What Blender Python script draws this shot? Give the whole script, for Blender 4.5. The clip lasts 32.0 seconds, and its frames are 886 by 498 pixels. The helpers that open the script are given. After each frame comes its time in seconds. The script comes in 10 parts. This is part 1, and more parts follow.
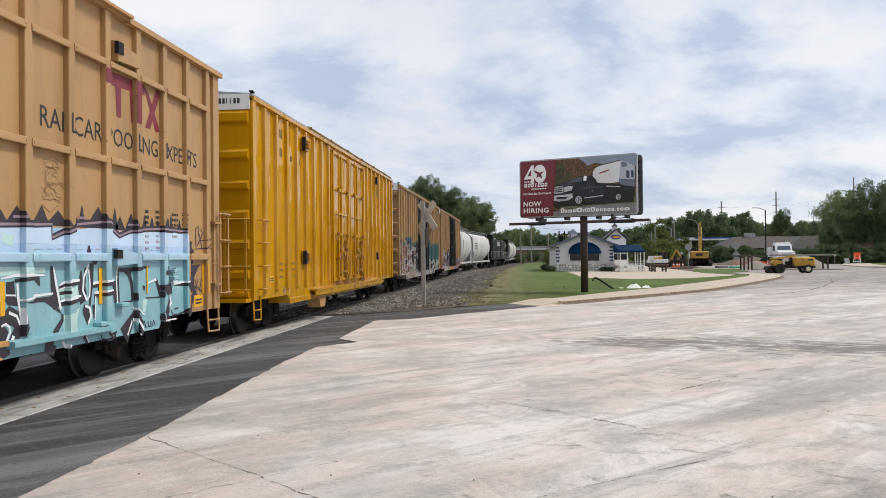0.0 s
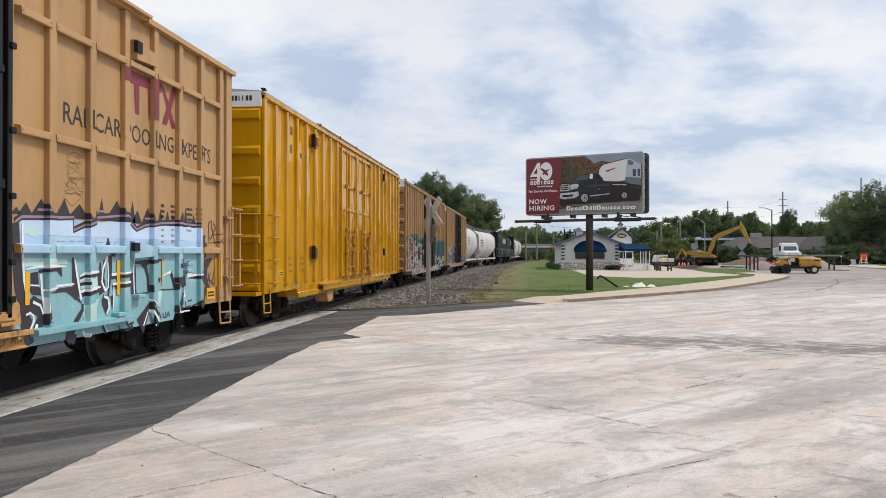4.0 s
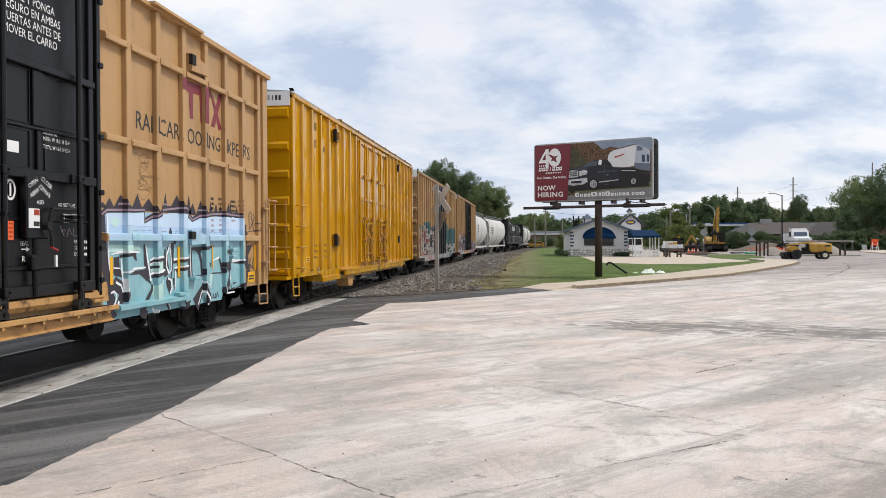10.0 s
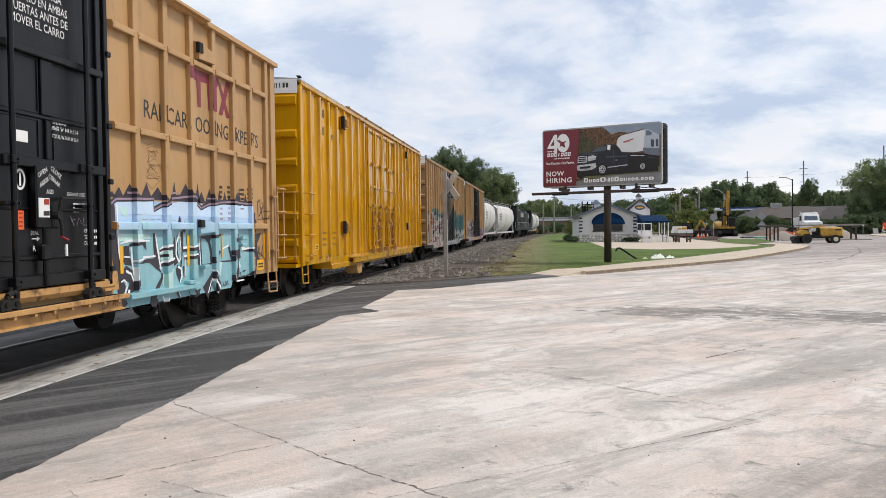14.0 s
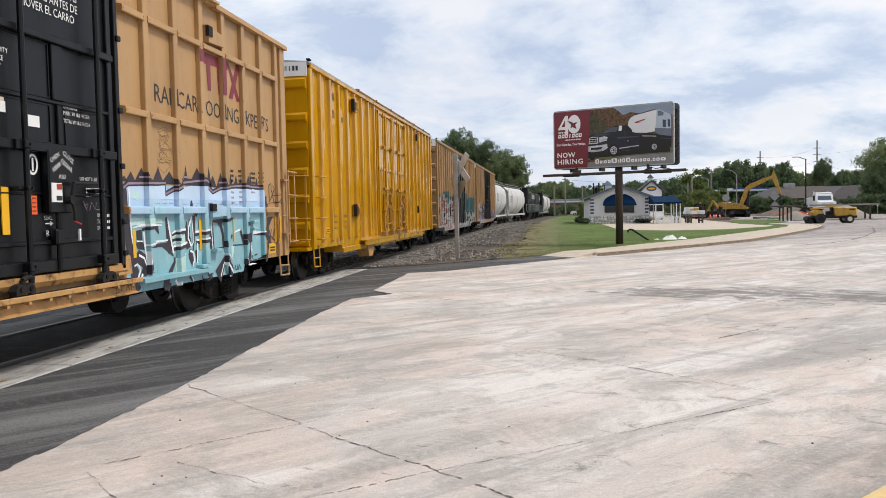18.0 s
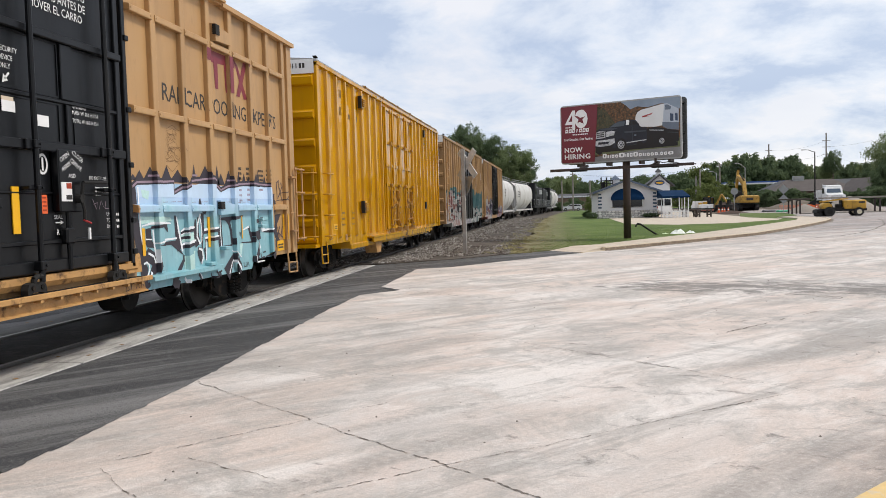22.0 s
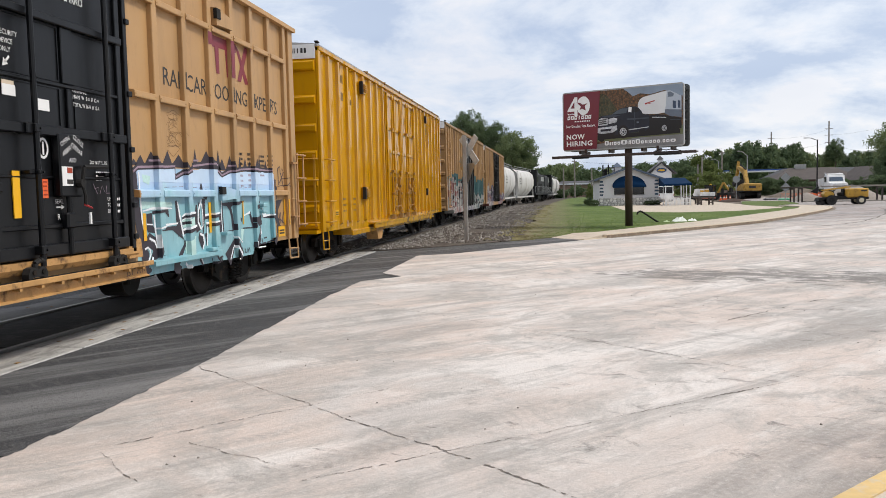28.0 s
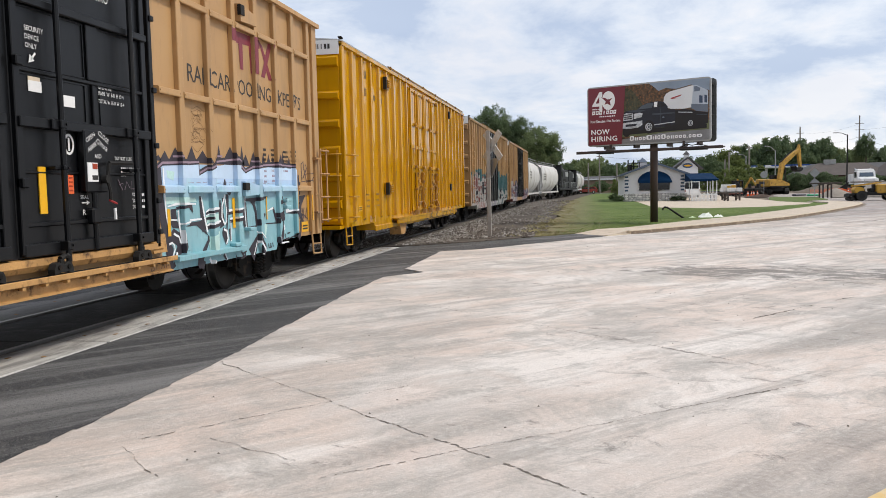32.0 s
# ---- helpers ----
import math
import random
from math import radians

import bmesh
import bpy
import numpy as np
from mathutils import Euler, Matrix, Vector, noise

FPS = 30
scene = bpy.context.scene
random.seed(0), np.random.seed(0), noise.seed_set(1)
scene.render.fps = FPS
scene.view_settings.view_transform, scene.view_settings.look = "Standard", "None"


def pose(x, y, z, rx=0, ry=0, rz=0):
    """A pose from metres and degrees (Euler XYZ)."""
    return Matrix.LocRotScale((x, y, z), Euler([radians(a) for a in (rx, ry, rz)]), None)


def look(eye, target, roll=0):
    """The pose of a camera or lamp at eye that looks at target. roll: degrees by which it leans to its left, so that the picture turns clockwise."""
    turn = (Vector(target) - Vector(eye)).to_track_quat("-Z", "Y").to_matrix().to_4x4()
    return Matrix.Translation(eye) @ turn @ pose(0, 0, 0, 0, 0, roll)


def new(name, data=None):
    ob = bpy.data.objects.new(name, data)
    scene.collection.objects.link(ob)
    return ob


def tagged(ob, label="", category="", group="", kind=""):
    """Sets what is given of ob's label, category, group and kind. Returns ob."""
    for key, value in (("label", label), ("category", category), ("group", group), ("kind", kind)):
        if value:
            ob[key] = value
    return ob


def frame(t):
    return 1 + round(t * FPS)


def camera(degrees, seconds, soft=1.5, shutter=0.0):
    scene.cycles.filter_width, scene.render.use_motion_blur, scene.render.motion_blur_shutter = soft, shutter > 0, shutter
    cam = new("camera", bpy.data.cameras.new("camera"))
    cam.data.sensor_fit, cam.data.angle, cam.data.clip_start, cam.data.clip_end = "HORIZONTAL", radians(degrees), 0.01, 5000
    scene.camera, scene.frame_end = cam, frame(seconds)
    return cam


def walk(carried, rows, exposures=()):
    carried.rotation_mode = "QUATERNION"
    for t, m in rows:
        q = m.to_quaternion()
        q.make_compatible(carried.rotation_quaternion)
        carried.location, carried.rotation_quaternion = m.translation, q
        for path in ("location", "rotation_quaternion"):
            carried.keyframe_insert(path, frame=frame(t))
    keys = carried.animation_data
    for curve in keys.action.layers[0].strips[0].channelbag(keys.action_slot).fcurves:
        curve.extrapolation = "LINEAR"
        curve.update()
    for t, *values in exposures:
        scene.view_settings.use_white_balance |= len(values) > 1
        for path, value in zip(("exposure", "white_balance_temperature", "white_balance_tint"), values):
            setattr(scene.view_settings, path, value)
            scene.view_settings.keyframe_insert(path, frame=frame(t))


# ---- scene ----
cam = camera(57.6, 32.0, soft=0.5)


def aim(x, y, z, yaw, pitch, roll):
    """A camera pose from a place, the yaw to the left of +y, the pitch upwards and the roll, in degrees."""
    a, b = radians(yaw), radians(pitch)
    way = Vector((-math.sin(a) * math.cos(b), math.cos(a) * math.cos(b), math.sin(b)))
    eye = Vector((x, y, z))
    return look(eye, eye + way, roll)


PATH = [
    (0.0, 0.001, -0.038, 1.700, 5.276, 0.542, -0.589),
    (0.5, 0.016, -0.033, 1.698, 5.676, 0.973, -0.674),
    (1.0, -0.005, -0.017, 1.703, 5.815, 1.397, -0.613),
    (1.5, -0.001, -0.025, 1.700, 5.830, 1.832, -0.625),
    (2.0, -0.004, -0.005, 1.697, 5.756, 2.022, -0.513),
    (2.5, -0.002, -0.015, 1.701, 5.662, 1.794, -0.300),
    (3.0, -0.003, -0.010, 1.690, 5.606, 1.323, -0.147),
    (3.5, 0.002, -0.027, 1.691, 5.573, 0.789, -0.027),
    (5.5, -0.002, -0.004, 1.675, 5.847, -0.560, 0.140),
    (6.0, -0.007, 0.005, 1.670, 5.882, -0.662, 0.102),
    (6.5, -0.006, 0.002, 1.674, 5.920, -0.691, 0.064),
    (7.0, -0.008, 0.008, 1.670, 5.965, -0.684, 0.010),
    (7.5, -0.003, -0.001, 1.675, 6.016, -0.717, -0.052),
    (8.0, -0.011, 0.012, 1.666, 6.041, -0.742, -0.179),
    (8.5, -0.004, 0.010, 1.667, 6.099, -0.765, -0.318),
    (9.0, -0.004, 0.007, 1.664, 6.142, -0.751, -0.362),
    (9.5, -0.006, 0.004, 1.666, 6.198, -0.684, -0.323),
    (10.0, 0.003, -0.006, 1.663, 6.268, -0.549, -0.287),
    (10.5, 0.002, 0.004, 1.662, 6.359, -0.461, -0.291),
    (11.0, 0.003, -0.002, 1.669, 6.452, -0.450, -0.321),
    (11.5, -0.001, 0.001, 1.670, 6.535, -0.515, -0.332),
    (12.0, 0.004, 0.008, 1.665, 6.631, -0.665, -0.450),
    (12.5, -0.001, 0.002, 1.664, 6.654, -0.844, -0.545),
    (13.0, -0.005, 0.014, 1.666, 6.701, -1.064, -0.589),
    (13.5, 0.001, 0.002, 1.662, 6.789, -1.247, -0.696),
    (14.0, -0.002, 0.008, 1.661, 6.892, -1.487, -0.702),
    (14.5, -0.005, 0.024, 1.649, 7.008, -1.653, -0.821),
    (16.5, -0.001, 0.008, 1.653, 7.391, -2.092, -1.191),
    (17.0, 0.000, -0.012, 1.656, 7.494, -2.246, -1.237),
    (17.5, -0.007, 0.015, 1.647, 7.591, -2.435, -1.215),
    (18.0, -0.009, 0.017, 1.649, 7.696, -2.690, -1.145),
    (18.5, -0.002, 0.001, 1.653, 7.810, -2.911, -1.129),
    (19.0, -0.014, 0.025, 1.647, 7.916, -3.027, -1.115),
    (19.5, -0.004, 0.004, 1.654, 8.105, -3.065, -1.053),
    (20.0, -0.010, 0.001, 1.656, 8.267, -3.071, -0.969),
    (20.5, -0.010, 0.003, 1.656, 8.397, -3.058, -1.006),
    (21.0, -0.012, 0.005, 1.653, 8.417, -3.001, -1.159),
    (21.5, -0.006, 0.005, 1.648, 8.363, -2.937, -1.392),
    (22.0, 0.001, -0.011, 1.651, 8.266, -2.969, -1.596),
    (22.5, 0.005, -0.015, 1.647, 8.201, -3.011, -1.794),
    (23.0, 0.008, 0.008, 1.637, 8.160, -3.063, -2.019),
    (23.5, 0.014, -0.010, 1.651, 8.118, -3.142, -2.021),
    (24.0, 0.007, 0.004, 1.643, 8.061, -3.088, -2.085),
    (24.5, 0.008, 0.005, 1.643, 8.026, -3.054, -2.020),
    (25.0, 0.009, -0.007, 1.644, 8.010, -3.040, -1.943),
    (25.5, 0.008, -0.001, 1.644, 8.042, -3.088, -1.830),
    (27.5, 0.003, 0.001, 1.639, 8.331, -3.679, -1.514),
    (28.0, -0.005, 0.005, 1.648, 8.368, -3.916, -1.327),
    (28.5, 0.003, 0.001, 1.638, 8.473, -3.932, -1.408),
    (29.0, 0.003, -0.004, 1.646, 8.687, -3.786, -1.555),
    (29.5, 0.006, 0.006, 1.646, 8.999, -3.463, -1.813),
    (30.0, 0.016, -0.013, 1.645, 9.422, -3.042, -1.957),
    (30.5, -0.005, -0.005, 1.645, 9.843, -2.876, -1.860),
    (31.0, 0.015, 0.030, 1.651, 10.159, -3.039, -1.662),
    (31.5, 0.068, 0.048, 1.662, 10.216, -3.612, -1.325),
    (32.0, 0.015, 0.040, 1.658, 10.079, -4.217, -1.263),
]
walk(cam, [(t, aim(*row)) for t, *row in PATH], [(0.0, 0.13), (3.5, 0.13), (9.0, 0.21), (32.0, 0.22)])

# ---- world and light ----
world = bpy.data.worlds.new("world")
scene.world = world
world.use_nodes = True
wn, wl = world.node_tree.nodes, world.node_tree.links
wn.clear()
SUN_EL, SUN_AZ = 52.0, 84.0  # degrees; azimuth from +y clockwise


def wnode(kind, **sets):
    n = wn.new(kind)
    for k, v in sets.items():
        n.inputs[k].default_value = v
    return n


sky = wn.new("ShaderNodeTexSky")
sky.sky_type, sky.sun_disc = "NISHITA", False
sky.sun_elevation, sky.sun_rotation = radians(SUN_EL), radians(SUN_AZ)
wtc = wn.new("ShaderNodeTexCoord")
wsep = wn.new("ShaderNodeSeparateXYZ")
wl.new(wtc.outputs["Generated"], wsep.inputs[0])
# a flat cloud deck: the way's x and y over its height
wh = wn.new("ShaderNodeMath")
wh.operation = "MAXIMUM"
wh.inputs[1].default_value = 0.0
wl.new(wsep.outputs["Z"], wh.inputs[0])
wh2 = wn.new("ShaderNodeMath")
wh2.operation = "ADD"
wh2.inputs[1].default_value = 0.34
wl.new(wh.outputs[0], wh2.inputs[0])
wcomb = wn.new("ShaderNodeCombineXYZ")
for axis in ("X", "Y"):
    d = wn.new("ShaderNodeMath")
    d.operation = "DIVIDE"
    wl.new(wsep.outputs[axis], d.inputs[0])
    wl.new(wh2.outputs[0], d.inputs[1])
    wl.new(d.outputs[0], wcomb.inputs[axis])
wmap = wn.new("ShaderNodeMapping")
wmap.inputs["Location"].default_value = (3.1, 1.7, 0.4)
wmap.inputs["Scale"].default_value = (1.0, 1.15, 1.0)
wl.new(wcomb.outputs[0], wmap.inputs["Vector"])
wn1 = wnode("ShaderNodeTexNoise", Scale=2.3, Detail=10.0, Roughness=0.60, Distortion=0.25)
wn2 = wnode("ShaderNodeTexNoise", Scale=0.85, Detail=5.0, Roughness=0.5)
wl.new(wmap.outputs[0], wn1.inputs["Vector"])
wl.new(wmap.outputs[0], wn2.inputs["Vector"])
wr1 = wn.new("ShaderNodeValToRGB")
wr1.color_ramp.elements[0].position, wr1.color_ramp.elements[0].color = 0.39, (0.545, 0.625, 0.77, 1)
wr1.color_ramp.elements[1].position, wr1.color_ramp.elements[1].color = 0.575, (0.915, 0.905, 0.92, 1)
we = wr1.color_ramp.elements.new(0.49)
we.color = (0.77, 0.815, 0.89, 1)
wl.new(wn1.outputs["Fac"], wr1.inputs["Fac"])
wr2 = wn.new("ShaderNodeValToRGB")
wr2.color_ramp.elements[0].position, wr2.color_ramp.elements[0].color = 0.36, (0.80, 0.83, 0.89, 1)
wr2.color_ramp.elements[1].position, wr2.color_ramp.elements[1].color = 0.60, (1.0, 1.0, 1.0, 1)
wl.new(wn2.outputs["Fac"], wr2.inputs["Fac"])
wmul = wn.new("ShaderNodeMix")
wmul.data_type, wmul.blend_type = "RGBA", "MULTIPLY"
wmul.inputs["Factor"].default_value = 1.0
wl.new(wr1.outputs["Color"], wmul.inputs["A"])
wl.new(wr2.outputs["Color"], wmul.inputs["B"])
bg_sky = wnode("ShaderNodeBackground", Strength=0.1)
wl.new(sky.outputs[0], bg_sky.inputs["Color"])
bg_cloud = wnode("ShaderNodeBackground", Strength=1.0)
wl.new(wmul.outputs["Result"], bg_cloud.inputs["Color"])
wmix = wnode("ShaderNodeMixShader", Fac=0.88)
wl.new(bg_sky.outputs[0], wmix.inputs[1])
wl.new(bg_cloud.outputs[0], wmix.inputs[2])
wout = wn.new("ShaderNodeOutputWorld")
wl.new(wmix.outputs[0], wout.inputs["Surface"])

sun = new("sun", bpy.data.lights.new("sun", "SUN"))
sun.data.energy, sun.data.angle, sun.data.color = 2.3, radians(12), (1.0, 0.93, 0.83)
az, el = radians(SUN_AZ), radians(SUN_EL)
sun.matrix_world = look((0, 0, 60), Vector((0, 0, 60)) - Vector((math.sin(az) * math.cos(el), math.cos(az) * math.cos(el), math.sin(el))))

# ---- materials ----
def nd(nt, kind, ins=None, **attrs):
    n = nt.nodes.new(kind)
    if "operation" in attrs:
        n.operation = attrs["operation"]
    if "data_type" in attrs:
        n.data_type = attrs["data_type"]
    if "blend" in attrs:
        n.blend_type = attrs["blend"]
    for k, v in (ins or {}).items():
        if isinstance(v, bpy.types.NodeSocket):
            nt.links.new(v, n.inputs[k])
        else:
            n.inputs[k].default_value = v
    return n


def c4(c, k=1.0):
    return (min(c[0] * k, 1), min(c[1] * k, 1), min(c[2] * k, 1), 1)


def mixc(nt, fac, a, b, blend="MIX"):
    m = nt.nodes.new("ShaderNodeMix")
    m.data_type, m.blend_type = "RGBA", blend
    for key, v in (("Factor", fac), ("A", a), ("B", b)):
        sock = [s for s in m.inputs if s.name == key and s.type == ("VALUE" if key == "Factor" else "RGBA")][0]
        if isinstance(v, bpy.types.NodeSocket):
            nt.links.new(v, sock)
        else:
            sock.default_value = v
    return [s for s in m.outputs if s.type == "RGBA"][0]


def ramp(nt, fac, p0, p1, v0=0.0, v1=1.0):
    n = nd(nt, "ShaderNodeMapRange", {"Value": fac, "From Min": p0, "From Max": p1, "To Min": v0, "To Max": v1})
    n.clamp = True
    return n.outputs["Result"]


def noise_of(nt, vec, scale, detail=4.0, rough=0.55, dist=0.0):
    return nd(nt, "ShaderNodeTexNoise", {"Vector": vec, "Scale": scale, "Detail": detail, "Roughness": rough, "Distortion": dist}).outputs["Fac"]


def stretched(nt, vec, sx, sy, sz, rz=0.0):
    return nd(nt, "ShaderNodeMapping", {"Vector": vec, "Scale": (sx, sy, sz), "Rotation": (0, 0, radians(rz))}).outputs[0]


def start(name, rough=0.6, metal=0.0, spec=0.5):
    m = bpy.data.materials.new(name)
    m.use_nodes = True
    nt = m.node_tree
    b = nt.nodes["Principled BSDF"]
    b.inputs["Roughness"].default_value, b.inputs["Metallic"].default_value = rough, metal
    b.inputs["Specular IOR Level"].default_value = spec
    vec = nd(nt, "ShaderNodeTexCoord").outputs["Object"]
    return m, nt, b, vec


def mat(name, col, rough=0.6, metal=0.0, var=0.12, scale=1.5, dirt=None, dirt_amount=0.5, dirt_scale=2.5, bump=0.0, bump_scale=30.0, spec=0.5, streak=False, rand=0.0):
    """A plain material with variation at two scales, an optional second colour in patches and fine relief."""
    m, nt, b, vec = start(name, rough, metal, spec)
    big, small = noise_of(nt, vec, scale, 3), noise_of(nt, vec, scale * 14, 3)
    c = mixc(nt, ramp(nt, big, 0.3, 0.7), c4(col, 1 - var), c4(col, 1 + var))
    c = mixc(nt, ramp(nt, small, 0.35, 0.75, 0, 0.5), c, c4(col, 1 - 1.2 * var))
    if rand:
        r = nd(nt, "ShaderNodeObjectInfo").outputs["Random"]
        c = mixc(nt, rand, c, mixc(nt, r, c4(col, 0.6), c4(col, 1.4)))
    if dirt:
        dv = stretched(nt, vec, 1, 0.16, 1.6) if streak == "along" else stretched(nt, vec, 1, 1, 0.18) if streak else vec
        dn = noise_of(nt, dv, dirt_scale, 6, 0.65)
        c = mixc(nt, ramp(nt, dn, 0.62 - 0.25 * dirt_amount, 0.78 - 0.2 * dirt_amount), c, c4(dirt))
        nt.links.new(ramp(nt, dn, 0.45, 0.75, rough, min(rough + 0.3, 1)), b.inputs["Roughness"])
    nt.links.new(c, b.inputs["Base Color"])
    if bump:
        h = noise_of(nt, vec, bump_scale, 5, 0.6)
        nt.links.new(nd(nt, "ShaderNodeBump", {"Height": h, "Strength": bump, "Distance": 0.02}).outputs[0], b.inputs["Normal"])
    return m


def ground_mat(name, cols, scale, rough=0.9, bump=0.3, bump_scale=20, fine=None):
    """Ground: two colours in broad patches, a third in spots, fine grain and relief."""
    m, nt, b, vec = start(name, rough, 0, 0.25)
    n1 = noise_of(nt, vec, scale, 5, 0.6, 0.4)
    c = mixc(nt, ramp(nt, n1, 0.36, 0.66), c4(cols[0]), c4(cols[1]))
    if len(cols) > 2:
        n2 = noise_of(nt, vec, scale * 5.3, 5, 0.65)
        c = mixc(nt, ramp(nt, n2, 0.5, 0.68), c, c4(cols[2]))
    n3 = noise_of(nt, vec, fine or 60, 3, 0.7)
    c = mixc(nt, ramp(nt, n3, 0.3, 0.7, 0, 0.38), c, c4(cols[0], 0.5))
    nt.links.new(c, b.inputs["Base Color"])
    h = noise_of(nt, vec, bump_scale, 6, 0.65)
    nt.links.new(nd(nt, "ShaderNodeBump", {"Height": h, "Strength": bump, "Distance": 0.02}).outputs[0], b.inputs["Normal"])
    return m


def concrete_mat(name, tone, worn=0.62):
    """Worn road concrete: pinkish and grey fields, tyre streaks along the road, pale dust, fine grit and dark specks."""
    m, nt, b, vec = start(name, 0.85, 0, 0.25)
    along = stretched(nt, vec, 1, 1, 1, -47)
    field = noise_of(nt, vec, 0.30, 5, 0.6, 0.8)
    c = mixc(nt, ramp(nt, field, 0.44, 0.58), c4(tone[0]), c4(tone[1]))
    pale = noise_of(nt, stretched(nt, along, 0.25, 0.6, 1), 1.0, 7, 0.64, 0.6)
    c = mixc(nt, ramp(nt, pale, 0.47, 0.60, 0, 0.8), c, c4(tone[2]))
    broad = noise_of(nt, stretched(nt, along, 0.13, 0.75, 1), 1.0, 7, 0.68, 0.9)
    c = mixc(nt, ramp(nt, broad, 0.50, 0.63, 0, 0.8), c, c4(tone[3]))
    blotch = noise_of(nt, vec, 0.75, 8, 0.72, 0.8)
    c = mixc(nt, ramp(nt, blotch, 0.50, 0.61, 0, 0.68), c, c4(tone[4]))
    thin = noise_of(nt, stretched(nt, along, 0.20, 3.2, 1), 1.0, 7, 0.72, 0.5)
    c = mixc(nt, ramp(nt, thin, 0.52, 0.65, 0, 0.5), c, c4(tone[3], 0.92))
    scuff = noise_of(nt, stretched(nt, along, 1.2, 4.5, 1), 1.6, 8, 0.75, 0.5)
    c = mixc(nt, ramp(nt, scuff, 0.55, 0.70, 0, 0.2), c, c4(tone[3], 0.8))
    rosy = noise_of(nt, vec, 0.62, 6, 0.66, 0.9)
    c = mixc(nt, ramp(nt, rosy, 0.52, 0.64, 0, 0.36), c, c4((tone[0][0] * 1.08, tone[0][1] * 1.0, tone[0][2] * 0.97)))
    # grey worn islands and pale scoured ones, hand-sized
    for sc, lo, hi, amount, col in ((1.7, 0.52, 0.61, 0.58, c4(tone[4], 0.93)), (2.7, 0.54, 0.63, 0.35, c4(tone[2], 1.06)), (6.5, 0.55, 0.64, 0.28, c4(tone[3], 0.85))):
        isle = noise_of(nt, stretched(nt, along, 0.55, 1.25, 1), sc, 9, 0.78, 0.7)
        c = mixc(nt, ramp(nt, isle, lo, hi, 0, amount), c, col)
    # tread prints of heavy tyres: bars across a wheel track, worn away in patches
    ax = nd(nt, "ShaderNodeSeparateXYZ", {"Vector": along})
    wob = nd(nt, "ShaderNodeMath", {0: noise_of(nt, stretched(nt, along, 0.12, 0.12, 1), 1.0, 2), 1: 0.5, 2: ax.outputs["Y"]}, operation="MULTIPLY_ADD").outputs[0]
    left = noise_of(nt, stretched(nt, along, 0.45, 0.8, 1), 1.0, 4, 0.6)
    for at, half, gap in ((7.15, 0.12, 0.095), (4.60, 0.17, 0.10), (5.35, 0.10, 0.09), (2.68, 0.15, 0.08), (8.33, 0.10, 0.085), (9.55, 0.11, 0.09), (12.4, 0.16, 0.1)):
        off = nd(nt, "ShaderNodeMath", {0: wob, 1: -at}, operation="ADD").outputs[0]
        far = nd(nt, "ShaderNodeMath", {0: off}, operation="ABSOLUTE").outputs[0]
        far2 = nd(nt, "ShaderNodeMath", {0: noise_of(nt, stretched(nt, along, 3, 3, 1), 1.0, 3), 1: 0.10, 2: far}, operation="MULTIPLY_ADD").outputs[0]
        ph = nd(nt, "ShaderNodeMath", {0: far2, 1: 0.5, 2: ax.outputs["X"]}, operation="MULTIPLY_ADD").outputs[0]
        ph = nd(nt, "ShaderNodeMath", {0: ph, 1: 6.283 / gap}, operation="MULTIPLY").outputs[0]
        bars = ramp(nt, nd(nt, "ShaderNodeMath", {0: ph}, operation="SINE").outputs[0], -0.8, 0.8, 0.5, 1)
        f = nd(nt, "ShaderNodeMath", {0: bars, 1: ramp(nt, far, half, half - 0.06)}, operation="MULTIPLY").outputs[0]
        f = nd(nt, "ShaderNodeMath", {0: f, 1: ramp(nt, left, 0.41, 0.58, 0.08, 0.60)}, operation="MULTIPLY").outputs[0]
        c = mixc(nt, f, c, c4(tone[3], 0.98))
    # oily grime where wheels cut the corner beside the kerb
    grime = nd(nt, "ShaderNodeMath", {0: noise_of(nt, stretched(nt, along, 0.5, 1.4, 1), 1.3, 8, 0.75, 0.5), 1: -2.6, 2: ax.outputs["Y"]}, operation="MULTIPLY_ADD").outputs[0]
    c = mixc(nt, ramp(nt, grime, 0.75, 1.30, 0.7, 0), c, c4(tone[3], 0.7))
    # small chips broken out of the surface
    chip = noise_of(nt, vec, 3.1, 9, 0.85)
    c = mixc(nt, ramp(nt, chip, 0.665, 0.685, 0, 0.6), c, c4(tone[3], 0.5))
    # an old tar stain across the junction
    sv = stretched(nt, nd(nt, "ShaderNodeVectorMath", {0: vec, 1: (-4.3, -15.4, 0)}, operation="ADD").outputs[0], 1, 1, 1, 17)
    sx = nd(nt, "ShaderNodeSeparateXYZ", {"Vector": sv})
    su = nd(nt, "ShaderNodeMath", {0: sx.outputs["X"]}, operation="ABSOLUTE").outputs[0]
    sw_ = nd(nt, "ShaderNodeMath", {0: sx.outputs["Y"]}, operation="ABSOLUTE").outputs[0]
    tar = noise_of(nt, stretched(nt, sv, 0.8, 1.6, 1), 2.0, 9, 0.78, 0.6)
    lim = nd(nt, "ShaderNodeMath", {0: ramp(nt, sw_, 0.3, 1.9, 0, 0.17), 1: ramp(nt, su, 2.4, 4.8, 0, 0.2)}, operation="ADD").outputs[0]
    tar = nd(nt, "ShaderNodeMath", {0: tar, 1: lim}, operation="SUBTRACT").outputs[0]
    c = mixc(nt, ramp(nt, tar, 0.40, 0.50, 0, 0.85), c, c4(tone[3], 0.45))
    grit = noise_of(nt, vec, 40, 4, 0.75)
